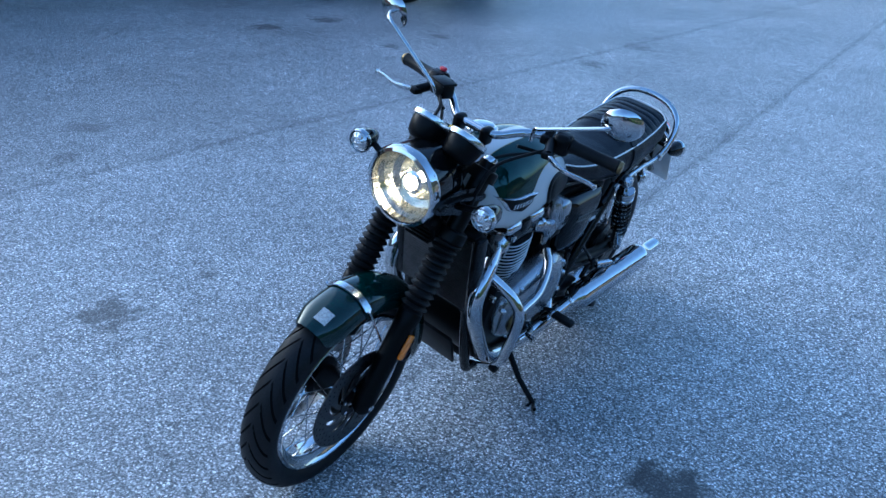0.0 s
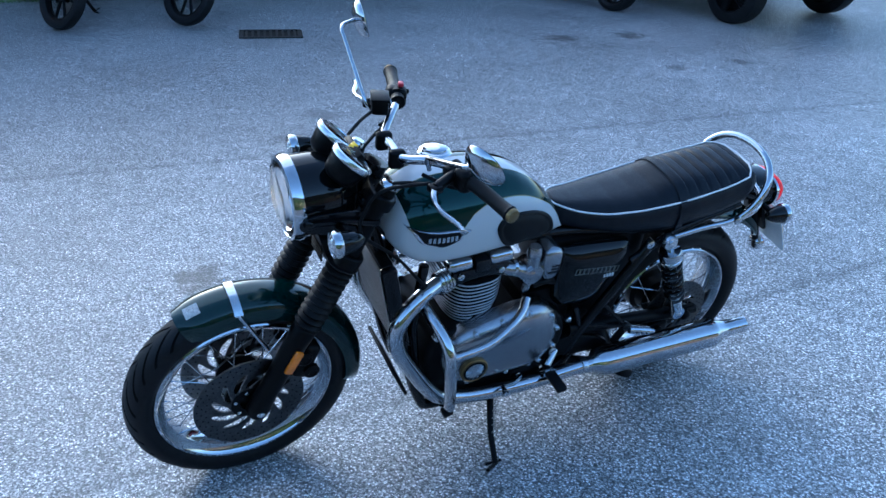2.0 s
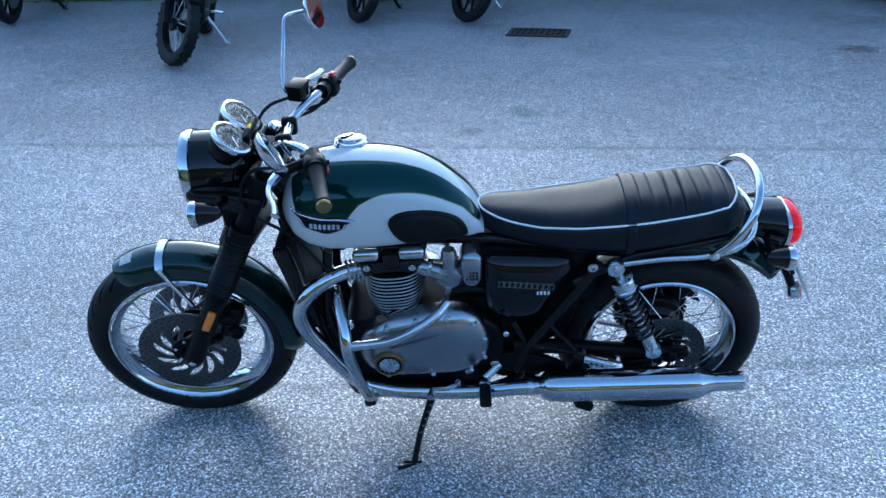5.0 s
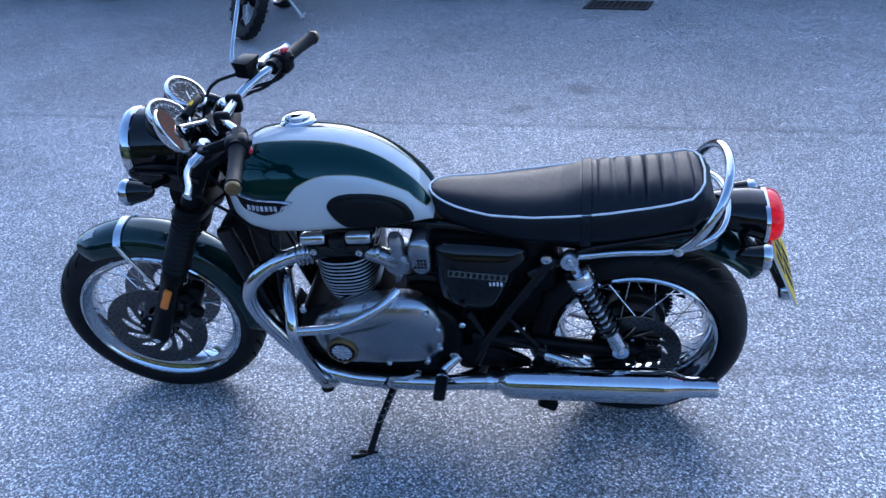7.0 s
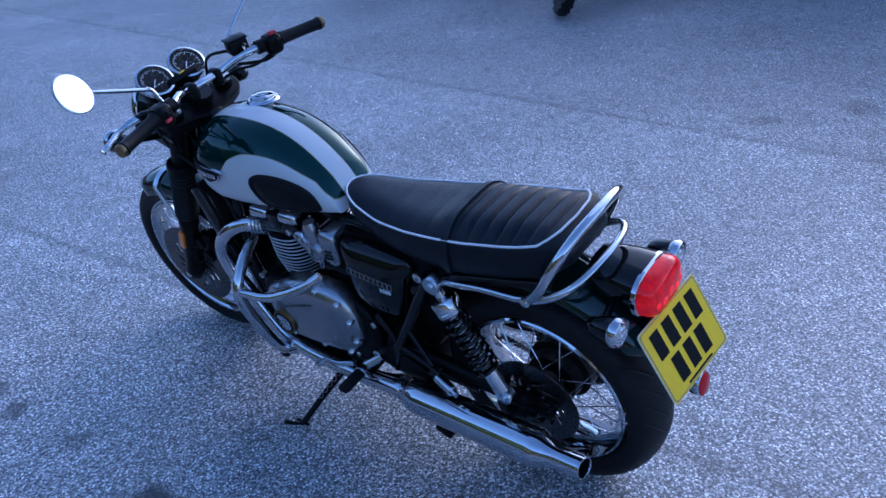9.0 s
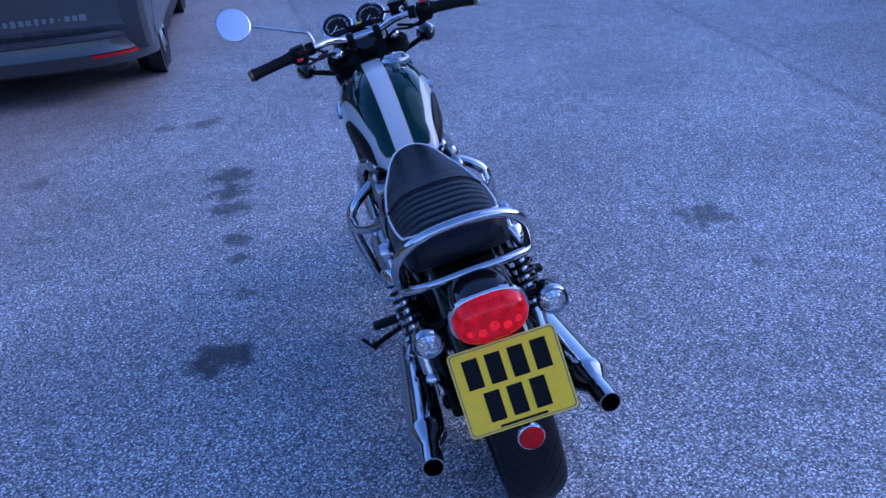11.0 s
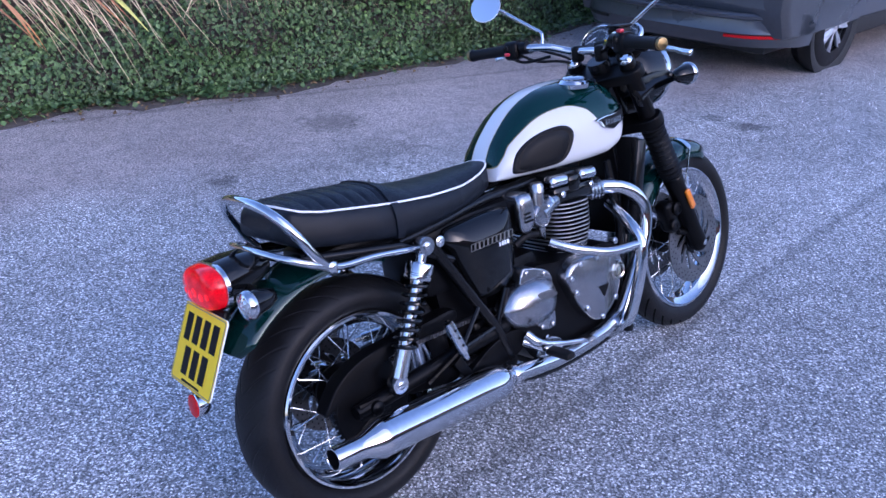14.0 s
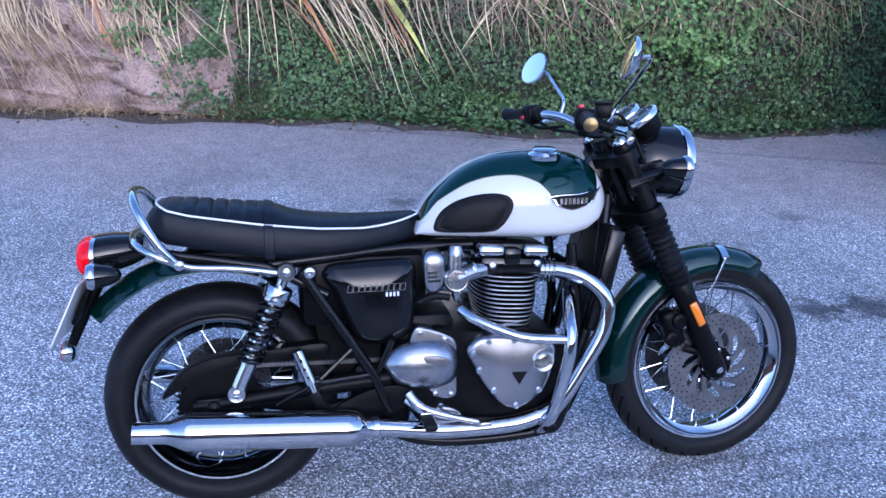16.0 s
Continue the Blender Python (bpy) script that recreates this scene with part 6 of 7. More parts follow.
if (along(5)[0] + along(5)[1] - Vector((0.5, 3))).length < (along(5)[0] - Vector((0.5, 3))).length:
    raise SystemExit("bank faces the wrong way")
SOIL = mat("bank_soil", (0.05, 0.04, 0.03), 0.95, 0, 0.5, 6, 0.6, 60)
bm = B()
ns, nh = 150, 26
grid = [[bm.verts.new(bank(LEN * i / ns, 2.6 * j / nh) + Vector((0, 0, -0.06 if j == 0 else 0))) for j in range(nh + 1)] for i in range(ns + 1)]
for i in range(ns):
    for j in range(nh):
        bm.faces.new((grid[i][j], grid[i + 1][j], grid[i + 1][j + 1], grid[i][j + 1]))
back = [bm.verts.new((*(along(LEN * i / ns)[0] + along(LEN * i / ns)[1] * 6), 2.9)) for i in range(ns + 1)]
for i in range(ns):
    bm.faces.new((grid[i][nh], grid[i + 1][nh], back[i + 1], back[i]))
bank_ob = tagged(part("earth_bank", bm, SOIL, None), "steep dark earth bank under ivy", "bank", kind="structure")


def normal_at(s, h):
    a, b, c = bank(s, h), bank(s + 0.05, h), bank(s, h + 0.05)
    n = (b - a).cross(c - a).normalized()
    if n.dot(Vector((0.5, 3, 1.5)) - a) < 0:
        n = -n
    return n


def leafmat(name, c1, c2):
    m = bpy.data.materials.new(name)
    m.use_nodes = True
    nt = m.node_tree
    b = nt.nodes["Principled BSDF"]
    g = nt.nodes.new("ShaderNodeNewGeometry")
    r = nt.nodes.new("ShaderNodeValToRGB")
    r.color_ramp.elements[0].color, r.color_ramp.elements[1].color = (*c1, 1), (*c2, 1)
    nt.links.new(g.outputs["Random Per Island"], r.inputs[0])
    tc = nt.nodes.new("ShaderNodeTexNoise")
    tc.inputs["Scale"].default_value = 3.0
    nt.links.new(g.outputs["Position"], tc.inputs["Vector"])
    mr = nt.nodes.new("ShaderNodeMapRange")
    mr.inputs[1].default_value, mr.inputs[2].default_value, mr.inputs[3].default_value, mr.inputs[4].default_value = 0.3, 0.7, 0.6, 1.4
    nt.links.new(tc.outputs["Fac"], mr.inputs[0])
    sc = nt.nodes.new("ShaderNodeVectorMath")
    sc.operation = "SCALE"
    nt.links.new(r.outputs[0], sc.inputs[0])
    nt.links.new(mr.outputs[0], sc.inputs["Scale"])
    nt.links.new(sc.outputs[0], b.inputs["Base Color"])
    b.inputs["Roughness"].default_value = 0.5
    return m


IVY = leafmat("ivy_leaf", (0.024, 0.058, 0.018), (0.115, 0.19, 0.058))
SHRUB = leafmat("shrub_leaf", (0.05, 0.11, 0.025), (0.16, 0.26, 0.06))
DRY = leafmat("dry_blade", (0.28, 0.185, 0.09), (0.66, 0.52, 0.32))
RUSSET = leafmat("russet_blade", (0.2, 0.07, 0.03), (0.5, 0.22, 0.08))
STRAP = leafmat("yellow_green_blade", (0.42, 0.42, 0.08), (0.62, 0.58, 0.16))
TWIG = mat("dry_twigs", (0.2, 0.145, 0.095), 0.9, 0, 0.4, 20)
LITTER = leafmat("leaf_litter", (0.06, 0.035, 0.02), (0.28, 0.18, 0.08))


def leaf_heap(name, spots, material, label, kind="stuff"):
    """Many small folded leaves as one mesh; a spot is place, normal, size."""
    V, F = [], []
    for p, n, size in spots:
        u = n.orthogonal().normalized()
        u = (Matrix.Rotation(rnd.uniform(0, 6.28), 3, n) @ u).normalized()
        tilt = Vector((rnd.gauss(0, 0.45), rnd.gauss(0, 0.45), rnd.gauss(0, 0.35)))
        n2 = (n + tilt).normalized()
        u = (u - n2 * u.dot(n2)).normalized()
        w = n2.cross(u)
        k = len(V)
        cup = size * rnd.uniform(0.05, 0.2)
        V += [p - u * size * 0.5, p + w * size * 0.42 + n2 * cup - u * size * 0.12, p + u * size * 0.55, p - w * size * 0.42 + n2 * cup - u * size * 0.12, p + w * size * 0.3 + u * size * 0.22 + n2 * cup * 0.7, p - w * size * 0.3 + u * size * 0.22 + n2 * cup * 0.7]
        F += [(k, k + 1, k + 4, k + 2), (k, k + 2, k + 5, k + 3)]
    me = bpy.data.meshes.new(name)
    me.from_pydata([tuple(v) for v in V], [], F)
    me.materials.append(material)
    ob = new(name, me)
    return tagged(ob, label, "foliage", kind=kind)


def rock_zone(s, h):
    return S_ROCK0 < s < S_ROCK1 and h < 0.56 + 0.1 * math.sin(s * 5)


ivy, shrub = [], []
while len(ivy) < 75000:
    s = rnd.uniform(1.5, LEN - 2.5)
    h = 2.3 * rnd.random() ** 1.2
    if rock_zone(s, h) and rnd.random() < 0.97:
        continue
    if noise.noise(Vector((s * 1.3, h * 1.5, 9))) > 0.5 and rnd.random() < 0.8:
        continue
    if s < S_ROCK1 + 0.1 and rnd.random() < 0.75:
        continue
    n = normal_at(s, h)
    ivy.append((bank(s, h) + n * rnd.uniform(0.0, 0.13), n, rnd.uniform(0.016, 0.037)))
for i in range(4200):
    s = S_ROCK1 + 0.08 - abs(rnd.gauss(0, 0.24))
    h = rnd.uniform(0.34, 0.9) if rnd.random() < 0.85 else rnd.uniform(0.0, 0.34)
    if noise.noise(Vector((s * 5, h * 5, 4))) < -0.12 - (S_ROCK1 - s) * 0.1:
        continue
    n = normal_at(s, h)
    ivy.append((bank(s, h) + n * rnd.uniform(0.1, 0.24), n, rnd.uniform(0.016, 0.037)))
for i in range(3000):
    s = rnd.uniform(S_ROCK1, LEN - 2.5)
    p, n = along(s)
    q = p - n * abs(rnd.gauss(0, 0.09))
    ivy.append((Vector((q.x, q.y, rnd.uniform(0.01, 0.07))), Vector((0, 0, 1)), rnd.uniform(0.025, 0.05)))
leaf_heap("ivy", ivy, IVY, "dense dark green ivy over the bank")
for c_s, c_h, r, cnt in ((9.2, 0.8, 0.35, 1300), (9.6, 0.62, 0.35, 1300), (10.0, 0.85, 0.4, 1000), (8.6, 0.95, 0.35, 700), (5.75, 0.72, 0.2, 330), (5.45, 0.55, 0.14, 140), (10.8, 1.1, 0.5, 800), (7.6, 1.2, 0.4, 500), (4.6, 0.85, 0.2, 160)):
    for i in range(cnt):
        s, h = c_s + rnd.gauss(0, r * 0.5), c_h + rnd.gauss(0, r * 0.42)
        if h < 0.1:
            continue
        n = normal_at(s, h)
        shrub.append((bank(s, h) + n * rnd.uniform(0.04, 0.3), n, rnd.uniform(0.018, 0.045)))
leaf_heap("shrub", shrub, SHRUB, "light green leafy shrub growing through the ivy")
lit = []
for i in range(2600):
    s = rnd.uniform(1.0, LEN - 2)
    p, n = along(s)
    q = p - n * (abs(rnd.gauss(0, 0.16)) - 0.05)
    lit.append((Vector((q.x, q.y, rnd.uniform(0.006, 0.02))), Vector((0, 0, 1)), rnd.uniform(0.01, 0.035)))
leaf_heap("leaf_litter", lit, LITTER, "brown fallen leaves along the foot of the bank")


def blades(name, roots, material, label):
    """Long tapering leaves that arch out and hang; a root is place, way out, length, width, droop."""
    V, F = [], []
    for p, out, length, width, droop in roots:
        side = Vector((-out.y, out.x, 0)).normalized()
        side = (side + Vector((0, 0, rnd.uniform(-0.4, 0.4)))).normalized()
        k0 = len(V)
        n = 7
        for k in range(n + 1):
            t = k / n
            q = p + out * length * (t * 0.75) + Vector((0, 0, length * (0.35 * t - droop * t * t)))
            w = width * (1 - t) ** 0.6 * (0.6 + 0.4 * min(1, t * 5)) / 2 + 0.0006
            q.z = max(q.z, 0.012)
            V += [q - side * w, q + Vector((0, 0, w * 0.4)), q + side * w]
            if k:
                a = k0 + 3 * (k - 1)
                F += [(a, a + 1, a + 4, a + 3), (a + 1, a + 2, a + 5, a + 4)]
    me = bpy.data.meshes.new(name)
    me.from_pydata([tuple(v) for v in V], [], F)
    me.materials.append(material)
    ob = new(name, me)
    return tagged(ob, label, "grass", kind="stuff")


dry = []
for c_s, c_h, spread, cnt, ln in ((3.3, 1.0, 0.4, 30, 0.7), (4.2, 1.0, 0.4, 30, 0.6), (9.2, 1.1, 0.8, 90, 0.4), (8.2, 1.1, 0.4, 40, 0.4), (2.4, 1.1, 0.5, 120, 1.0), (10.4, 1.1, 0.5, 120, 0.45)):
    for i in range(cnt):
        s, h = c_s + rnd.gauss(0, spread), c_h + rnd.gauss(0, 0.14)
        n = normal_at(s, h)
        p, nn = along(s)
        out = Vector((-nn.x + rnd.gauss(0, 1.1), -nn.y + rnd.gauss(0, 1.1), 0)).normalized()
        dry.append((bank(s, h) + n * 0.1, out * rnd.uniform(0.3, 0.8), ln * rnd.uniform(0.5, 1.15), rnd.uniform(0.007, 0.02), rnd.uniform(0.55, 1.5)))
for i in range(1600):
    s = rnd.choice((3.2, 3.5, 3.9, 4.6, 5.0, 5.3, 5.6, 5.9, 6.1, 6.3)) + rnd.gauss(0, 0.17)
    p, n = along(s)
    q = p - n * rnd.uniform(-0.12, 0.06)
    out = Vector((-n.x + rnd.gauss(0, 0.8), -n.y + rnd.gauss(0, 0.8), 0)).normalized()
    dry.append((Vector((q.x, q.y, 0.02)), out * 0.7, rnd.uniform(0.12, 0.42), 0.005, rnd.uniform(-0.1, 0.5)))
blades("dry_grass", dry, DRY, "long dry tan grass blades hanging over the bank")


def hanging(name, roots, material, label):
    """Long blades that hang down over the face of the bank; a root is s, height, reach along the bank, foot height, width."""
    V, F = [], []
    for s0, h0, ds, h1, width in roots:
        k0, n = len(V), 7
        lift, sway = rnd.uniform(0.1, 0.24), rnd.gauss(0, 0.04)
        pts = []
        for k in range(n + 1):
            t = k / n
            s_, h_ = s0 + ds * t + sway * math.sin(3 * t), h0 + (h1 - h0) * t ** 1.25
            nn = along(s_)[1]
            pts.append(bank(s_, max(0.0, h_)) - Vector((nn.x, nn.y, 0)) * (0.08 + lift * math.sin(math.pi * (0.15 + 0.7 * t))))
            pts[-1].z = max(0.012, pts[-1].z)
        flat = Vector((along(s0)[1].y, -along(s0)[1].x, rnd.uniform(-0.3, 0.3))).normalized()
        for k, q in enumerate(pts):
            t = k / n
            w = width * min(1.0, (1.02 - t) * 2.2) * 0.5 + 0.0005
            V += [q - flat * w, q - Vector((0, 0, w * 0.3)), q + flat * w]
            if k:
                a = k0 + 3 * (k - 1)
                F += [(a, a + 1, a + 4, a + 3), (a + 1, a + 2, a + 5, a + 4)]
    me = bpy.data.meshes.new(name)
    me.from_pydata([tuple(v) for v in V], [], F)
    me.materials.append(material)
    return tagged(new(name, me), label, "grass", kind="stuff")


straw, russet = [], []
# clumps: place, count, spread of roots, mean and spread of the reach, lowest and highest tip
for c_s, cnt, sp, m, sd, f0, f1 in ((1.9, 60, 0.3, 0.1, 0.25, 0.0, 0.5), (2.7, 70, 0.2, 0.05, 0.3, 0.0, 0.5), (3.2, 170, 0.15, 0.12, 0.28, 0.0, 0.55), (3.65, 170, 0.15, 0.2, 0.28, 0.0, 0.6), (4.05, 130, 0.13, 0.4, 0.22, 0.0, 0.6), (4.5, 80, 0.14, 0.45, 0.22, 0.02, 0.75), (5.0, 60, 0.15, 0.5, 0.25, 0.25, 0.8), (5.4, 50, 0.15, 0.4, 0.25, 0.1, 0.7), (6.0, 5, 0.16, 0.06, 0.07, 0.12, 0.5), (6.3, 3, 0.1, 0.12, 0.06, 0.15, 0.5), (6.45, 14, 0.1, 0.5, 0.1, 0.3, 0.6), (6.7, 20, 0.08, 0.52, 0.1, 0.15, 0.5), (6.95, 12, 0.06, 0.5, 0.1, 0.1, 0.45), (7.3, 8, 0.07, 0.4, 0.1, 0.2, 0.55), (8.1, 22, 0.25, 0.2, 0.35, 0.45, 0.85), (8.8, 22, 0.3, 0.1, 0.45, 0.5, 0.9), (9.8, 26, 0.35, 0.1, 0.45, 0.5, 0.9)):
    for i in range(cnt):
        straw.append((c_s + rnd.gauss(0, sp), rnd.uniform(0.85, 1.3), rnd.gauss(m, sd), rnd.uniform(f0, f1), rnd.uniform(0.004, 0.011)))
for i in range(9):
    russet.append((rnd.choice((6.6, 6.7, 6.8, 7.1, 5.1, 4.2)) + rnd.gauss(0, 0.06), rnd.uniform(0.85, 1.1), rnd.uniform(0.25, 0.45), rnd.uniform(0.3, 0.6), rnd.uniform(0.012, 0.024)))
twigs = []
for i in range(420):
    twigs.append((rnd.choice((6.3, 7.6, 8.0, 8.4, 8.8, 9.2, 9.7, 10.3)) + rnd.gauss(0, 0.25), rnd.uniform(0.75, 1.35), rnd.gauss(0.1, 0.4), rnd.uniform(0.4, 0.95), rnd.uniform(0.003, 0.007)))
hanging("dead_stem", twigs, TWIG, "thin brown dead stems tangled in the ivy")
hanging("straw", straw, DRY, "long dry straw blades hanging over the bank")
hanging("russet_blade", russet, RUSSET, "withered orange-brown blades among the straw")
yel = [(6.82, 1.2, 0.78, 0.44, 0.075), (7.0, 1.2, 0.45, 0.7, 0.055), (6.6, 1.2, 0.12, 0.78, 0.03), (6.45, 1.2, 0.06, 0.86, 0.028), (6.75, 1.2, 0.2, 0.82, 0.03), (7.1, 1.2, 0.2, 0.85, 0.03)]
hanging("yellow_blade", yel, STRAP, "broad yellow-green blades hanging over the ivy")
strap = []
for s, h, ln, dx in ((6.55, 1.0, 0.5, 0.3), (6.75, 1.0, 0.5, -0.2), (6.95, 1.05, 0.6, 0.6), (6.4, 1.05, 0.5, 0.2), (7.3, 1.0, 0.45, 0.5)):
    p, n = along(s)
    d, _ = along(s + 0.1)
    fw_ = (d - p).normalized()
    out = Vector((-n.x + fw_.x * dx, -n.y + fw_.y * dx, 0)).normalized()
    strap.append((bank(s, h) + normal_at(s, h) * 0.1, out * 0.8, ln, 0.04, 1.0))
blades("strap_leaf", strap, STRAP, "broad yellow-green strap leaves")

# exposed rock face
ROCK = mat("red_sandstone", (0.29, 0.205, 0.17), 0.9, 0, 0.6, 6, 1.0, 40)
bm = B()
ni, nj = 120, 44
grid = []
for i in range(ni + 1):
    s_ = S_ROCK0 - 0.15 + (S_ROCK1 - S_ROCK0 + 0.3) * i / ni
    row = []
    for j in range(nj + 1):
        h_ = 0.78 * j / nj
        n = normal_at(s_, h_)
        v = Vector((s_ * 1.5, h_ * 4.5, 2))
        lump = 0.11 * noise.noise(v) + 0.06 * noise.noise(v * 2.3) + 0.02 * noise.noise(v * 6)
        crack = abs(noise.noise(Vector((s_ * 2.6, h_ * 5.5 + 0.5 * noise.noise(v), 7))))
        lump -= 0.07 * max(0.0, 1 - crack * 10)
        edge = min(1, i / 10, (ni - i) / 10, (nj - j) / 8)
        row.append(bm.verts.new(bank(s_, h_) + n * (0.15 * edge - 0.06 * (1 - edge) + lump * edge)))
    grid.append(row)
for i in range(ni):
    for j in range(nj):
        bm.faces.new((grid[i][j], grid[i + 1][j], grid[i + 1][j + 1], grid[i][j + 1]))
tagged(part("rock_face", bm, ROCK, None, smooth=50), "exposed weathered red sandstone face", "rock", kind="structure")

# strip of soil and moss at the foot of the bank
bm = B()
va, vb = [], []
for i in range(161):
    s = LEN * i / 160
    p, n = along(s)
    w = 0.2 + 0.16 * noise.noise(Vector((s * 2.2, 1, 5))) + 0.05 * noise.noise(Vector((s * 9, 2, 5)))
    a, b = p + n * 0.25, p - n * w
    va.append(bm.verts.new((a.x, a.y, 0.012)))
    vb.append(bm.verts.new((b.x, b.y, 0.001)))
for i in range(160):
    bm.faces.new((va[i], va[i + 1], vb[i + 1], vb[i]))
tagged(part("verge", bm, mat("verge_soil", (0.09, 0.075, 0.062), 0.95, 0, 0.5, 9, 0.6, 80), None), "dark soil strip along the bank", "verge", kind="structure")

# ---- grey van ----
VAN = pose(-0.02, -1.98, 0, 0, 0, 238)
VPAINT = mat("van_grey_paint", (0.058, 0.064, 0.074), 0.3, 0.3, 0.08, 3, coat=0.6)
PALEALLOY = mat("painted_alloy_wheel", (0.5, 0.51, 0.53), 0.35, 0.6, 0.1, 20)
VPLASTIC = mat("van_plastic", (0.012, 0.0125, 0.013), 0.55, 0, 0.15, 20)
van = tagged(new("van"), "grey panel van parked beside the bank", "van")
van.matrix_world = VAN


def car_wheel(parent, x, y, r, w, spokes, rimmat, name="wheel"):
    bm = B()
    s = 1 if y > 0 else -1
    lathe(bm, [(r * 0.6, -w / 2), (r * 0.9, -w / 2), (r * 0.98, -w / 2 + 0.02), (r, -w / 4), (r, w / 4), (r * 0.98, w / 2 - 0.02), (r * 0.9, w / 2), (r * 0.66, w / 2), (r * 0.62, w / 2 - 0.02), (r * 0.6, 0)], (x, y, r), (0, 1, 0), 48, closed=True)
    ty = part(name, bm, TYRE, parent, "black tyre on an alloy wheel")
    bm = B()
    f = y + s * (w / 2 - 0.025)
    lathe(bm, [(r * 0.6, -0.01), (r * 0.66, 0.0), (r * 0.665, 0.02), (r * 0.62, 0.022), (r * 0.6, 0.0)], (x, f, r), (0, s, 0), 48, closed=True)
    for k in range(spokes):
        a = 2 * math.pi * k / spokes
        for da in (-0.1, 0.1):
            tube(bm, [(x + r * 0.14 * math.cos(a), f, r + r * 0.14 * math.sin(a)), (x + r * 0.62 * math.cos(a + da), f + s * 0.008, r + r * 0.62 * math.sin(a + da))], [0.036, 0.026], 8, flat=0.5)
    lathe(bm, [(r * 0.2, -0.01), (r * 0.2, 0.015), (r * 0.1, 0.02)], (x, f, r), (0, s, 0), 20)
    part("rim", bm, rimmat, ty)
    bm = B()
    lathe(bm, [(r * 0.58, 0.0), (r * 0.1, 0.002)], (x, f - s * 0.07, r), (0, s, 0), 24)
    part("brake_drum", bm, SATIN, ty)


def van_body():
    bm = B()
    loops = []
    # side profile lofted across
    prof = [(0.06, 0.44), (0.03, 0.5), (0.03, 0.8), (0.05, 1.05), (0.12, 1.45), (0.2, 1.75), (0.3, 1.81), (1.2, 1.84), (2.4, 1.8), (2.8, 1.7), (3.3, 1.2), (3.6, 1.05), (4.15, 0.9), (4.25, 0.7), (4.25, 0.32), (0.3, 0.3), (0.12, 0.32)]
    for y, k in ((-0.9, 0.0), (-0.89, 0.5), (-0.86, 0.9), (-0.78, 1.0), (0.78, 1.0), (0.86, 0.9), (0.89, 0.5), (0.9, 0.0)):
        lp = []
        for x, z in prof:
            tuck = max(0.0, z - 0.95) * 0.17
            cx, cz = 2.1, 0.95
            f = 1 - 0.035 * (1 - k)
            lp.append((cx + (x - cx) * f, y - math.copysign(tuck, y), cz + (z - cz) * f))
        loops.append(lp)
    rings(bm, loops)
    return bm


part("body", van_body(), VPAINT, van, "grey painted body", smooth=35)
bm = B()
loops = []
for k in range(25):
    y = -0.9 + 1.8 * k / 24
    u = abs(y) / 0.9
    x0 = -0.07 + 0.3 * u**6 + 0.05 * u**2
    loops.append([(x0 + 0.12, y, 0.475), (x0 + 0.02, y, 0.48), (x0, y, 0.465), (x0 + 0.003, y, 0.445), (x0 + 0.022, y, 0.435), (x0 + 0.016, y, 0.38), (x0 + 0.004, y, 0.345), (x0 + 0.016, y, 0.335), (x0 + 0.03, y, 0.28), (x0 + 0.06, y, 0.245), (x0 + 0.2, y, 0.24), (x0 + 0.25, y, 0.36)])
rings(bm, loops)
bp_ = part("bumper", bm, VPAINT, van, "grey rear bumper", smooth=40)
for s in (1, -1):
    bm = B()
    loops = []
    for k in range(9):
        y = s * (0.5 + 0.33 * k / 8)
        u = abs(y) / 0.9
        x0 = -0.07 + 0.3 * u**6 + 0.05 * u**2 + 0.012
        loops.append([(x0 - 0.004, y, 0.333), (x0 + 0.0, y, 0.312), (x0 + 0.04, y, 0.312), (x0 + 0.04, y, 0.333)])
    rings(bm, loops)
    part("bumper_reflector", bm, RED if s < 0 else VPLASTIC, bp_, "thin red reflector" if s < 0 else "")
    bm = B()
    plate(bm, smooth2([(0.1, 0.98), (0.08, 1.1), (0.13, 1.4), (0.24, 1.4), (0.26, 1.15), (0.22, 0.99)], 3), s * 0.8, s * 0.905, 0.01)
    part("tail_light", bm, RED, van, "red rear light cluster")
    for x in (0.9, 3.63):
        car_wheel(van, x, s * 0.79, 0.32, 0.21, 7, PALEALLOY)
        bm = B()
        lathe(bm, [(0.36, -0.12), (0.395, 0.0), (0.36, 0.004), (0.3, -0.02)], (x, s * 0.895, 0.33), (0, s, 0), 40, closed=True)
        part("wheel_arch", bm, VPLASTIC, van)
    bm = B()
    block(bm, (2.26, s * 0.875, 0.28), (2.0, 0.05, 0.16), (0, 0, 0), 0.02)
    part("sill", bm, VPLASTIC, van)
    bm = B()
    plate(bm, smooth2([(0.5, 1.1), (0.6, 1.5), (1.5, 1.55), (2.6, 1.5), (2.9, 1.15), (1.5, 1.08)], 3), s * 0.72, s * 0.868, 0.006)
    part("side_window", bm, DARKGLASS, van, "dark side glass")
bm = B()
plate(bm, smooth2([(-0.71, 0.51), (-0.735, 0.55), (-0.735, 0.8), (-0.72, 0.98), (0.0, 1.0), (0.72, 0.98), (0.735, 0.8), (0.735, 0.55), (0.71, 0.51), (0.0, 0.495)], 4), 0.05, -0.012, 0.012)
bmesh.ops.transform(bm, matrix=Matrix.Translation((0.04, 0, 0)) @ Matrix.Rotation(radians(-90), 4, "Z") , verts=bm.verts[:])
tg = part("tailgate", bm, VPAINT, van, "grey tailgate with pale bars of writing")
VINYLWHITE = mat("faded_white_vinyl", (0.2, 0.21, 0.23), 0.5, 0, 0.15, 40)
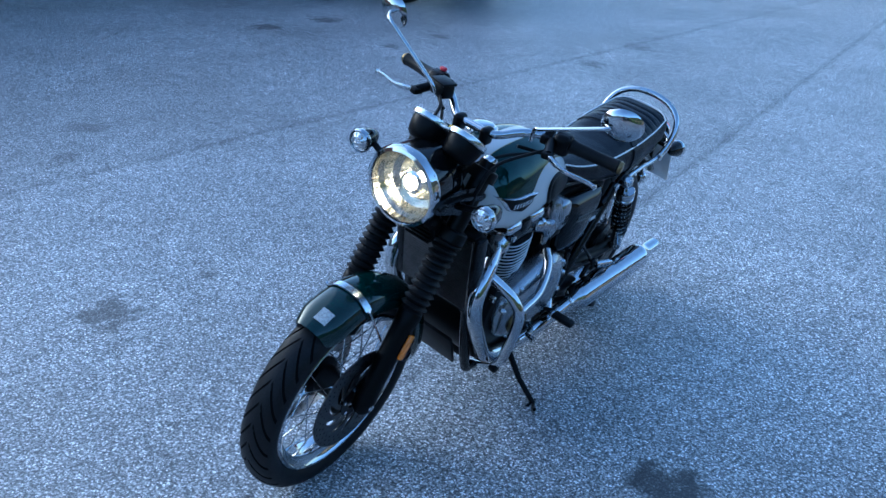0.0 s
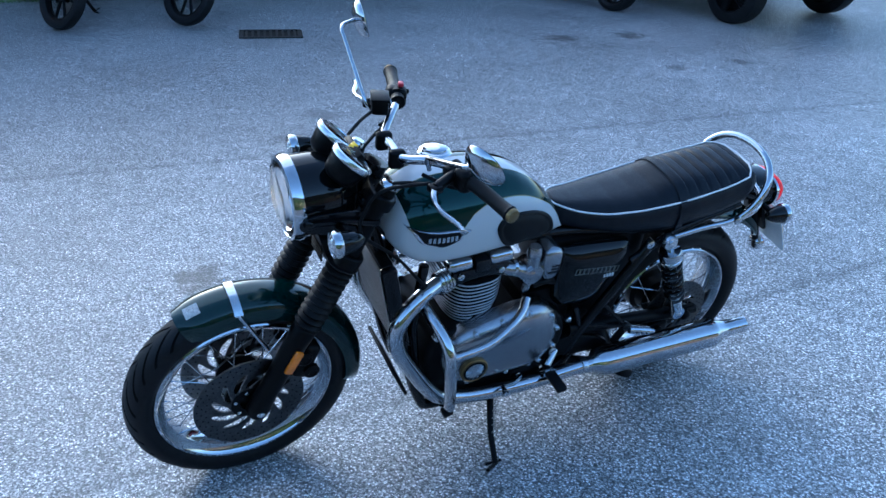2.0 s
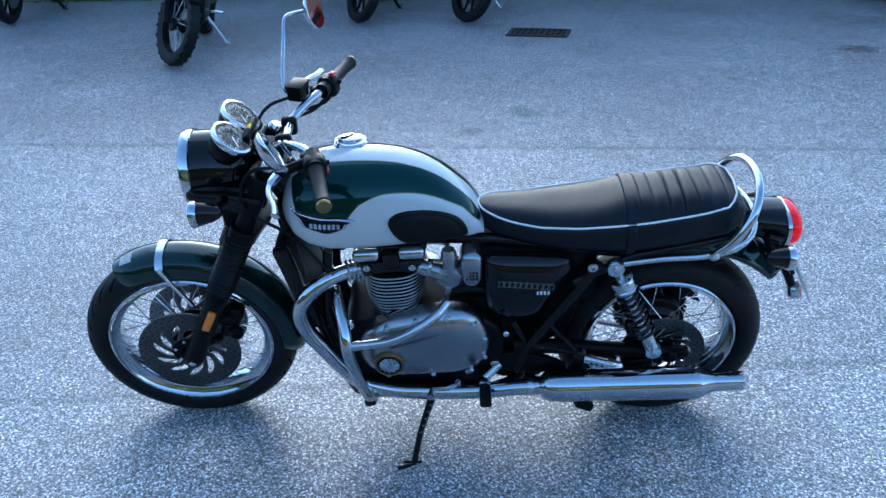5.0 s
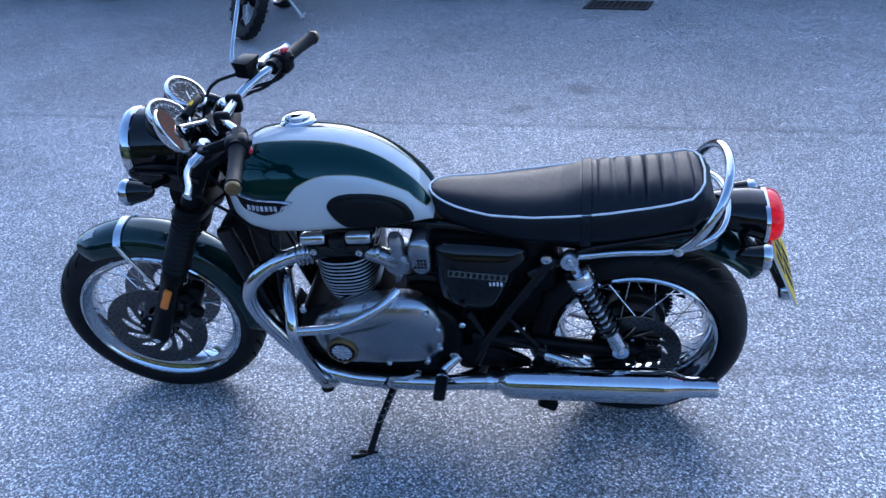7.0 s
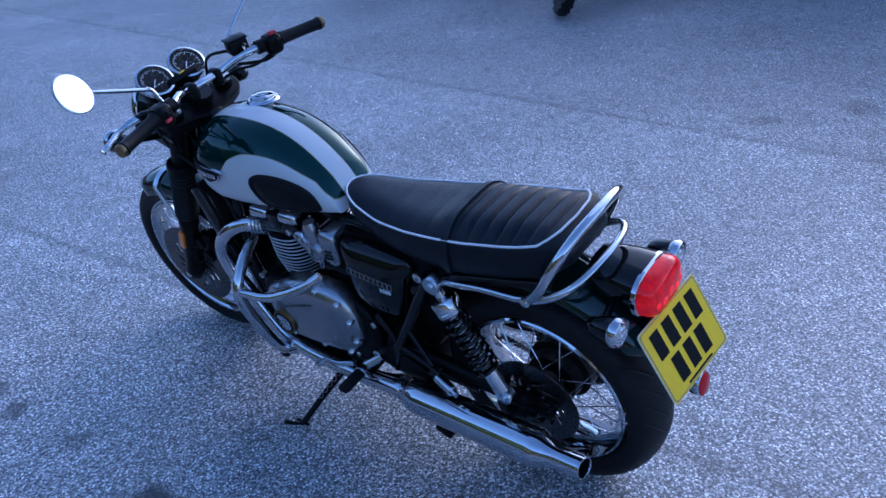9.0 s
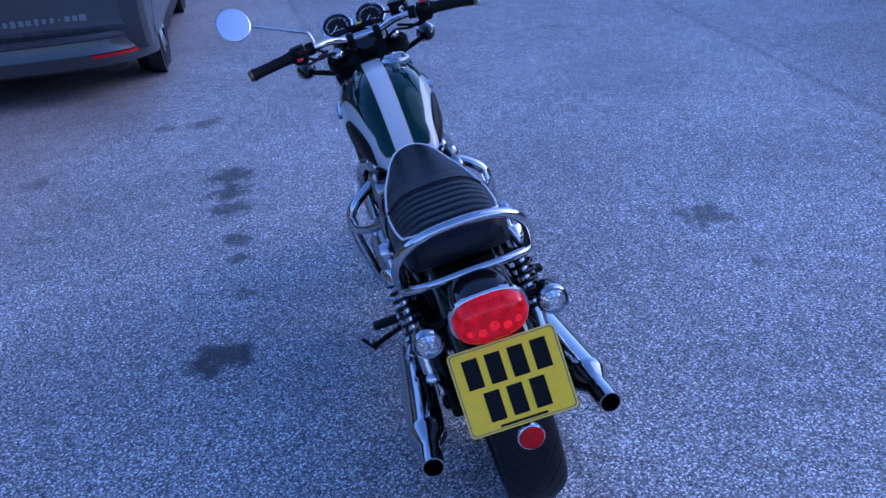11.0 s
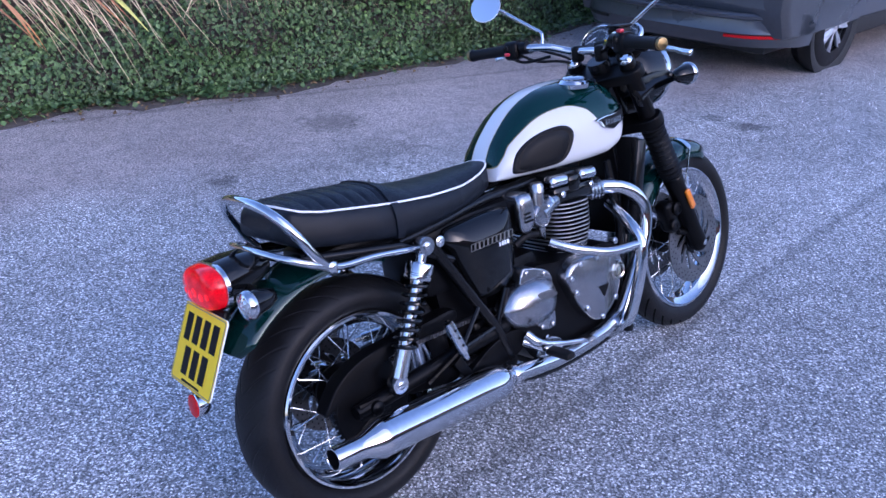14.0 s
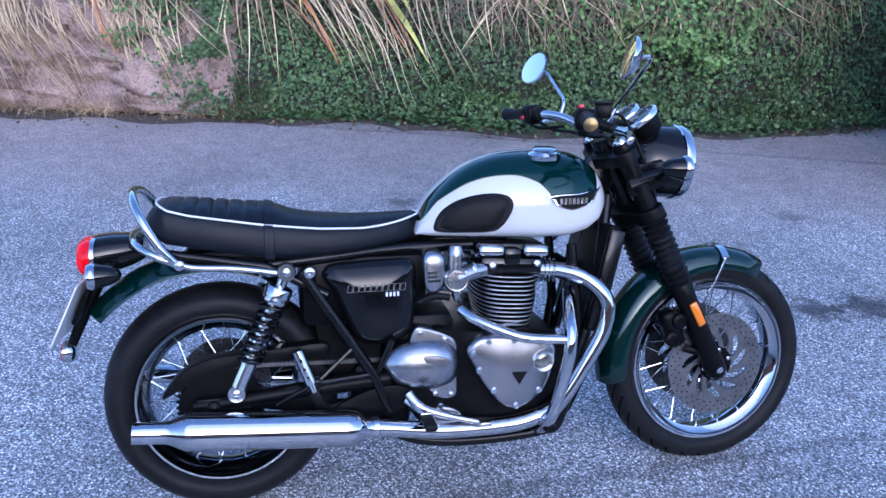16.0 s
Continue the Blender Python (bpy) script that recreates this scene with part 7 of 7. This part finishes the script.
for k, wd in enumerate((0.05, 0.05, 0.05, 0.014, 0.04, 0.04, 0.03, 0.04, 0.03, 0.04, 0.04, 0.03, 0.04, 0.04, 0.04, 0.03, 0.03, 0.03, 0.014, 0.04, 0.04, 0.055)):
    hh = 0.035 if k % 3 else 0.045
    bm = B()
    block(bm, (0.024, 0.56 - 0.05 * k, 0.59), (0.004, wd * 0.8, hh if wd > 0.02 else 0.012), (0, 0, 0), 0)
    part("writing_bar", bm, VINYLWHITE, tg, smooth=0)
bm = B()
block(bm, (0.01, 0.0, 0.93), (0.03, 0.5, 0.11), (0, 0, 0), 0.004)
part("number_plate", bm, YELLOW, tg, "yellow number plate")
bm = B()
plate(bm, smooth2([(-0.6, 1.1), (-0.55, 1.6), (0.0, 1.64), (0.55, 1.6), (0.6, 1.1), (0.0, 1.08)], 4), 0.05, -0.01, 0.01)
bmesh.ops.transform(bm, matrix=Matrix.Translation((0.03, 0, 0)) @ Matrix.Translation((0.05, 0, 1.1)) @ Matrix.Rotation(radians(9), 4, "Y") @ Matrix.Translation((0, 0, -1.1)) @ Matrix.Rotation(radians(-90), 4, "Z"), verts=bm.verts[:])
part("rear_window", bm, DARKGLASS, van, "dark rear window")
bm = B()
block(bm, (2.2, 0, 0.23), (3.9, 1.38, 0.14), (0, 0, 0), 0.03)
part("underbody", bm, VPLASTIC, van)

# ---- red car by the wall ----
CAR = pose(-0.55, 10.75, 0, 0, 0, 154)
car = tagged(new("car"), "dark red car parked by the wall", "car")
car.matrix_world = CAR
CPAINT = mat("red_car_paint", (0.25, 0.012, 0.02), 0.2, 0.2, 0.1, 3, coat=1.0)
bm = B()
loops = []
prof = [(-0.75, 0.55), (-0.82, 0.7), (-0.8, 0.9), (-0.65, 1.02), (0.3, 1.08), (0.9, 1.46), (1.4, 1.6), (2.6, 1.58), (3.2, 1.16), (3.45, 1.0), (3.45, 0.52), (3.3, 0.44), (-0.5, 0.44)]
for y, k in ((-0.88, 0.0), (-0.87, 0.6), (-0.82, 1.0), (0.82, 1.0), (0.87, 0.6), (0.88, 0.0)):
    loops.append([(1.3 + (x - 1.3) * (0.97 + 0.03 * k), y - math.copysign(max(0.0, z - 0.9) * 0.25, y), 0.8 + (z - 0.8) * (0.97 + 0.03 * k)) for x, z in prof])
rings(bm, loops)
part("body", bm, CPAINT, car, smooth=35)
for s in (1, -1):
    for x in (0.0, 2.6):
        car_wheel(car, x, s * 0.79, 0.34, 0.22, 5, SATIN)
    bm = B()
    plate(bm, smooth2([(0.75, 1.05), (1.05, 1.38), (1.6, 1.45), (2.4, 1.42), (2.9, 1.08), (1.8, 1.03)], 3), s * 0.7, s * 0.8, 0.006)
    part("side_window", bm, DARKGLASS, car)
    bm = B()
    block(bm, (1.3, s * 0.86, 0.41), (1.8, 0.05, 0.1), (0, 0, 0), 0.02)
    part("sill", bm, VPLASTIC, car)
    bm = B()
    lathe(bm, [(0.02, 0.05), (0.09, 0.02), (0.11, -0.03)], (-0.76, s * 0.62, 0.78), (-1, s * 0.2, 0), 20)
    part("headlight", bm, CLEARLENS, car)
bm = B()
block(bm, (1.3, 0, 0.4), (3.9, 1.3, 0.1), (0, 0, 0), 0.03)
part("underbody", bm, VPLASTIC, car)

# ---- parked motorcycles ----


def parked(m, label, wire, knobbly, tank_mat, lean=-8, wb=1.42, stand_mat=SATIN, R=0.32, steer=0):
    """A parked motorcycle, its front wheel touching the ground at the pose's origin, nose along +x."""
    th = tagged(new("parked_motorcycle"), label, "motorcycle", group="motorcycles parked by the wall")
    th.matrix_world = m @ pose(0, 0, 0, lean, 0, 0)
    for x, w in ((0.0, 0.1), (-wb, 0.15)):
        bm = B()
        lathe(bm, [(R * 0.72, -w * 0.3), (R * 0.84, -w / 2), (R * 0.96, -w * 0.4), (R, 0), (R * 0.96, w * 0.4), (R * 0.84, w / 2), (R * 0.72, w * 0.3)], (x, 0, R), (0, 1, 0), 60, closed=True)
        if knobbly:
            for k in range(44):
                a = 2 * math.pi * k / 44
                for y in ((-0.3, 0.3) if k % 2 else (-0.05, 0.42, -0.42)):
                    r = R * (1 - 0.18 * abs(y) ** 1.5)
                    block(bm, (x + r * math.cos(a), y * w, R + r * math.sin(a)), (0.009, 0.02, 0.024), (0, -math.degrees(a), 0), 0)
        wh = part("front_wheel" if x == 0 else "rear_wheel", bm, TYRE, th, "black tyre" if not knobbly else "knobbly black tyre", smooth=45)
        bm = B()
        lathe(bm, [(R * 0.7, -w * 0.32), (R * 0.75, -w * 0.34), (R * 0.74, -w * 0.2), (R * 0.69, 0), (R * 0.74, w * 0.2), (R * 0.75, w * 0.34), (R * 0.7, w * 0.32), (R * 0.66, 0)], (x, 0, R), (0, 1, 0), 48, closed=True)
        part("rim", bm, SATIN, wh)
        n = 18 if wire else 7
        for k in range(n):
            a = 2 * math.pi * k / n
            bm = B()
            b = a + (0.5 if k % 2 else -0.5) * (1 if wire else 0.25)
            tube(bm, [(x + 0.05 * math.cos(a), 0.03 * (1 if k % 2 else -1) * (1 if wire else 0), R + 0.05 * math.sin(a)), (x + R * 0.69 * math.cos(b), 0, R + R * 0.69 * math.sin(b))], 0.0025 if wire else 0.014, 6)
            part("spoke", bm, CHROMEDULL if wire else SATIN, wh)
        bm = B()
        lathe(bm, [(0.05, -0.06), (0.06, -0.05), (0.04, 0), (0.06, 0.05), (0.05, 0.06)], (x, 0, R), (0, 1, 0), 20)
        part("hub", bm, SATIN, wh)
        bm = B()
        y = 0.06 if x == 0 else -0.09
        lathe(bm, [(0.09, -0.003), (0.15, -0.003), (0.15, 0.003), (0.09, 0.003)], (x, y, R), (0, 1, 0), 36, closed=True)
        lathe(bm, [(0.04, -0.003), (0.095, -0.003), (0.095, 0.003), (0.04, 0.003)], (x, y, R), (0, 1, 0), 12, closed=True)
        part("brake_disc", bm, STEEL, wh)
    for s in (1, -1):
        bm = B()
        tube(bm, [(0.0, s * 0.1, R), (-0.1, s * 0.1, R + 0.24), (-0.11, s * 0.1, R + 0.26), (-0.3, s * 0.1, 0.98)], [0.032, 0.03, 0.023, 0.023], 14)
        part("fork_leg", bm, SATIN, th)
        bm = B()
        tube(bm, smoothed([(-0.3, 0, 1.0), (-0.32, s * 0.15, 1.05), (-0.42, s * 0.38, 1.02)], 5), 0.012, 10)
        part("handlebar", bm, SATIN, th)
    bm = B()
    for k in range(12):
        pass
    loops = []
    for k in range(13):
        a = radians(45 + 100 * k / 12)
        loops.append([(math.cos(a) * (R + 0.03 - 0.02 * abs(u)), u * 0.06, R + math.sin(a) * (R + 0.03 - 0.02 * abs(u))) for u in (-1, -0.5, 0, 0.5, 1, 0.9, 0.45, 0, -0.45, -0.9)])
    rings(bm, loops)
    part("mudguard", bm, SATIN, th)
    bm = B()
    lathe(bm, [(0.02, -0.1), (0.08, -0.06), (0.095, 0.0), (0.09, 0.02), (0.01, 0.03)], (-0.16, 0, 0.92), (1, 0, -0.1), 24)
    part("headlamp", bm, GLOSSBLACK, th)
    bm = B()
    loops = []
    for x, w, t, b in ((-0.36, 0.05, 0.92, 0.82), (-0.42, 0.12, 0.97, 0.76), (-0.55, 0.15, 1.0, 0.74), (-0.72, 0.13, 0.96, 0.74), (-0.82, 0.08, 0.86, 0.76)):
        loops.append([(x, w * math.copysign(abs(math.cos(a)) ** 0.8, math.cos(a)), (t + b) / 2 + (t - b) / 2 * math.copysign(abs(math.sin(a)) ** 0.8, math.sin(a))) for a in (2 * math.pi * j / 24 for j in range(24))])
    rings(bm, loops)
    part("fuel_tank", bm, tank_mat, th)
    bm = B()
    block(bm, (-1.15, 0, 0.84), (0.68, 0.24, 0.1), (0, 4, 0), 0.04, 3)
    part("seat", bm, VINYL, th)
    bm = B()
    block(bm, (-0.62, 0, 0.42), (0.42, 0.3, 0.3), (0, 0, 0), 0.05, 3)
    block(bm, (-0.55, 0, 0.64), (0.2, 0.24, 0.22), (0, 12, 0), 0.03)
    tube(bm, [(-0.8, 0, 0.45), (-1.0, 0, 0.6), (-1.3, 0, 0.78)], 0.07, 10)
    part("engine", bm, SATIN, th)
    bm = B()
    for s in (1, -1):
        tube(bm, [(-0.85, s * 0.11, 0.38), (-wb, s * 0.11, R)], 0.022, 10)
    tube(bm, [(-0.85, -0.12, 0.38), (-0.85, 0.12, 0.38)], 0.03, 10)
    part("swingarm", bm, SATIN, th)
    bm = B()
    tube(bm, smoothed([(-0.42, -0.1, 0.6), (-0.34, -0.13, 0.4), (-0.5, -0.16, 0.22), (-0.9, -0.17, 0.28), (-1.0, -0.18, 0.32), (-1.5, -0.2, 0.5)], 6), [0.02] * 20 + [0.04] * 11, 12)
    part("exhaust", bm, STEEL, th)
    bm = B()
    tube(bm, [(-0.75, 0.12, 0.3), (-0.78, 0.3, 0.065)], 0.016, 10)
    block(bm, (-0.78, 0.31, 0.062), (0.06, 0.05, 0.012), (lean, 0, 0), 0.003)
    tube(bm, [(-0.78, 0.3, 0.07), (-0.76, 0.34, 0.11)], 0.006, 6)
    part("side_stand", bm, stand_mat, th)
    bm = B()
    block(bm, (-wb - 0.22, 0, 0.72), (0.05, 0.12, 0.06), (0, 0, 0), 0.015)
    part("tail_lamp", bm, RED, th)
    for s in (1, -1):
        bm = B()
        tube(bm, [(-0.75, s * 0.16, 0.34), (-0.75, s * 0.27, 0.34)], 0.014, 8)
        part("footrest", bm, CHROMEDULL, th)
    turn = Matrix.Translation((0, 0, R)) @ Matrix.Rotation(radians(steer), 4, Vector((-0.3, 0, 0.66)).normalized()) @ Matrix.Translation((0, 0, -R))
    for ob in th.children:
        if ob.name.startswith(("front_wheel", "fork_leg", "handlebar", "mudguard", "headlamp")):
            ob.matrix_local = turn
    return th


PALE = mat("pale_alloy", (0.6, 0.62, 0.64), 0.4, 0.7, 0.1, 30)
BLUEPAINT = mat("blue_paint", (0.03, 0.06, 0.14), 0.3, 0, 0.1, 6, coat=0.6)
parked(pose(-5.12, 3.23, 0, 0, 0, -27), "tall trail motorcycle with knobbly tyres on its side stand", True, True, BLUEPAINT, stand_mat=PALE, R=0.34, wb=1.42, steer=34)
parked(pose(-5.8, 5.35, 0, 0, 0, -36), "black roadster motorcycle parked nose out by the wall", False, False, GLOSSBLACK, steer=33)
parked(pose(-5.1, 6.21, 0, 0, 0, -36), "black motorcycle with wide tyres parked by the wall", False, False, GLOSSBLACK, stand_mat=PALE, steer=36)
parked(pose(-3.35, 10.36, 0, 0, 0, 156), "black motorcycle standing side-on before the red car", False, False, GLOSSBLACK, wb=1.26, lean=8)
parked(pose(-8.28, 2.35, 0, 0, 0, -30), "slim black motorcycle parked further along the yard", False, False, GLOSSBLACK)
parked(pose(-9.3, 1.5, 0, 0, 0, -30), "slim black motorcycle parked further along the yard", False, False, GLOSSBLACK)

# ---- wall behind the yard ----
BRICK = mat("cream_brick", (0.45, 0.39, 0.3), 0.9, 0, 0.25, 14, 0.5, 90, each=0.7)
MORTAR = mat("mortar", (0.22, 0.21, 0.19), 0.95, 0, 0.25, 20, 0.4, 120)
WALLGREY = mat("unseen_grey_wall", (0.16, 0.15, 0.14), 0.9, 0, 0.3, 3, 0.4, 60)
# two unseen walls, added to keep low sky out of the reflections
for nm, at, size, ang in (("wall_west", (-19.0, 2.0, 1.1), (0.4, 34, 2.2), 0), ("wall_south", (-10.5, -13.5, 1.6), (18, 0.4, 3.2), -12)):
    bm = B()
    block(bm, (0, 0, 0), size, (0, 0, 0), 0.02)
    ob = part(nm, bm, WALLGREY, None, smooth=0)
    ob.matrix_world = pose(*at, 0, 0, ang)
    tagged(ob, "unseen plain grey wall, added to block the low sky", "wall", kind="structure")
W0, WD = Vector((-6.35, 7.45, 0)), Vector((0.59, 0.807, 0)).normalized()
WANG = math.degrees(math.atan2(WD.y, WD.x))
WALL = Matrix.Translation(W0) @ Matrix.Rotation(radians(WANG), 4, "Z")
bm = B()
block(bm, (-1.0, 0.17, 1.3), (19.0, 0.3, 2.6), (0, 0, 0), 0)
wall = part("wall_north", bm, MORTAR, None, smooth=0)
wall.matrix_world = WALL
tagged(wall, "cream brick wall of a low building", "wall", kind="structure")
bm = B()
block(bm, (-1.0, 0.1, 2.65), (19.2, 0.5, 0.1), (0, 0, 0), 0.01)
cp = part("coping", bm, MORTAR, wall)
cp.matrix_parent_inverse = Matrix()
bm = B()
block(bm, (0, 0, 0), (0.215, 0.03, 0.065), (0, 0, 0), 0.004, 1)
bmesh.ops.recalc_face_normals(bm, faces=bm.faces[:])
brick_me = bpy.data.meshes.new("brick")
bm.to_mesh(brick_me)
bm.free()
brick_me.materials.append(BRICK)
for row in range(8):
    for c in range(36):
        ob = new("brick", brick_me)
        ob.parent = wall
        ob.matrix_local = Matrix.Translation((-1.6 + 0.225 * c + 0.1125 * (row % 2), 0.012 + rnd.uniform(-0.002, 0.002), 0.04 + 0.075 * row))
# the rest of the courses, joined
V, F = [], []
for row in range(16):
    for c in range(84):
        x = -10.4 + 0.225 * c + 0.1125 * (row % 2)
        if row < 8 and -1.7 < x < 6.7:
            continue
        z = 0.04 + 0.075 * row
        k = len(V)
        for dy in (0.018, -0.002):
            V += [(x - 0.107, dy, z - 0.032), (x + 0.107, dy, z - 0.032), (x + 0.107, dy, z + 0.032), (x - 0.107, dy, z + 0.032)]
        F += [(k + 4, k + 5, k + 6, k + 7), (k, k + 1, k + 5, k + 4), (k + 1, k + 2, k + 6, k + 5), (k + 2, k + 3, k + 7, k + 6), (k + 3, k, k + 4, k + 7)]
me = bpy.data.meshes.new("brick_courses")
me.from_pydata(V, [], F)
me.materials.append(BRICK)
ob = new("brick_courses", me)
ob.parent = wall
tagged(ob, "cream brick courses", kind="stuff")
# unseen red brick above the cream base, added to redden the mirror reflections
REDBRICK = mat("red_brick", (0.34, 0.13, 0.075), 0.9, 0, 0.35, 14, 0.5, 90)
V, F = [], []
for row in range(16, 34):
    for c in range(84):
        x, z = -10.4 + 0.225 * c + 0.1125 * (row % 2), 0.04 + 0.075 * row
        k = len(V)
        for dy in (0.018, -0.002):
            V += [(x - 0.107, dy, z - 0.032), (x + 0.107, dy, z - 0.032), (x + 0.107, dy, z + 0.032), (x - 0.107, dy, z + 0.032)]
        F += [(k + 4, k + 5, k + 6, k + 7), (k, k + 1, k + 5, k + 4), (k + 1, k + 2, k + 6, k + 5), (k + 2, k + 3, k + 7, k + 6), (k + 3, k, k + 4, k + 7)]
me = bpy.data.meshes.new("upper_courses")
me.from_pydata(V, [], F)
me.materials.append(REDBRICK)
ob = new("upper_courses", me)
ob.parent = wall
tagged(ob, "unseen red brick courses, added for the mirrors to reflect", kind="stuff")
# moss and weeds at the foot of the wall
ms = []
for i in range(2600):
    x = rnd.uniform(-6, 7)
    q = WALL @ Vector((x, -abs(rnd.gauss(0, 0.07)), rnd.uniform(0.0, 0.03)))
    ms.append((q, Vector((0, 0, 1)), rnd.uniform(0.012, 0.03)))
leaf_heap("moss", ms, SHRUB, "mossy weeds along the foot of the wall")
bm = B()
block(bm, (1.05, -0.06, 0.09), (0.22, 0.14, 0.2), (0, 0, 0), 0.01)
gx = part("drain_box", bm, mat("grey_concrete", (0.25, 0.27, 0.26), 0.9, 0, 0.2, 15, 0.4, 90), None)
gx.matrix_world = WALL
tagged(gx, "small grey concrete gully box at the wall", "gully")

# ---- drain grates ----


def grate(m, sx, sy):
    th = tagged(new("drain_grate"), "dark cast iron drain grate set in the asphalt", "drain")
    th.matrix_world = m
    bm = B()
    for x, y, w, d in ((0, sy / 2 - 0.02, sx, 0.04), (0, -sy / 2 + 0.02, sx, 0.04), (sx / 2 - 0.02, 0, 0.04, sy - 0.08), (-sx / 2 + 0.02, 0, 0.04, sy - 0.08)):
        block(bm, (x, y, 0.006), (w, d, 0.012), (0, 0, 0), 0.002, 1)
    IRON = mat("cast_iron", (0.045, 0.042, 0.04), 0.6, 0.6, 0.3, 20, 0.3, 150)
    part("grate_frame", bm, IRON, th)
    n = 9
    for k in range(n):
        bm = B()
        block(bm, (-sx / 2 + 0.04 + (sx - 0.08) * (k + 0.5) / n, 0, 0.005), (0.022, sy - 0.08, 0.01), (0, 0, 0), 0.002, 1)
        part("grate_bar", bm, IRON, th)
    # flat black sheet for the shade below the bars; no pit is cut
    bm = B()
    block(bm, (0, 0, 0.0015), (sx - 0.04, sy - 0.04, 0.002), (0, 0, 0), 0)
    part("grate_pit", bm, INK, th)


grate(pose(-4.24, 6.43, 0, 0, 0, 43), 0.58, 0.36)
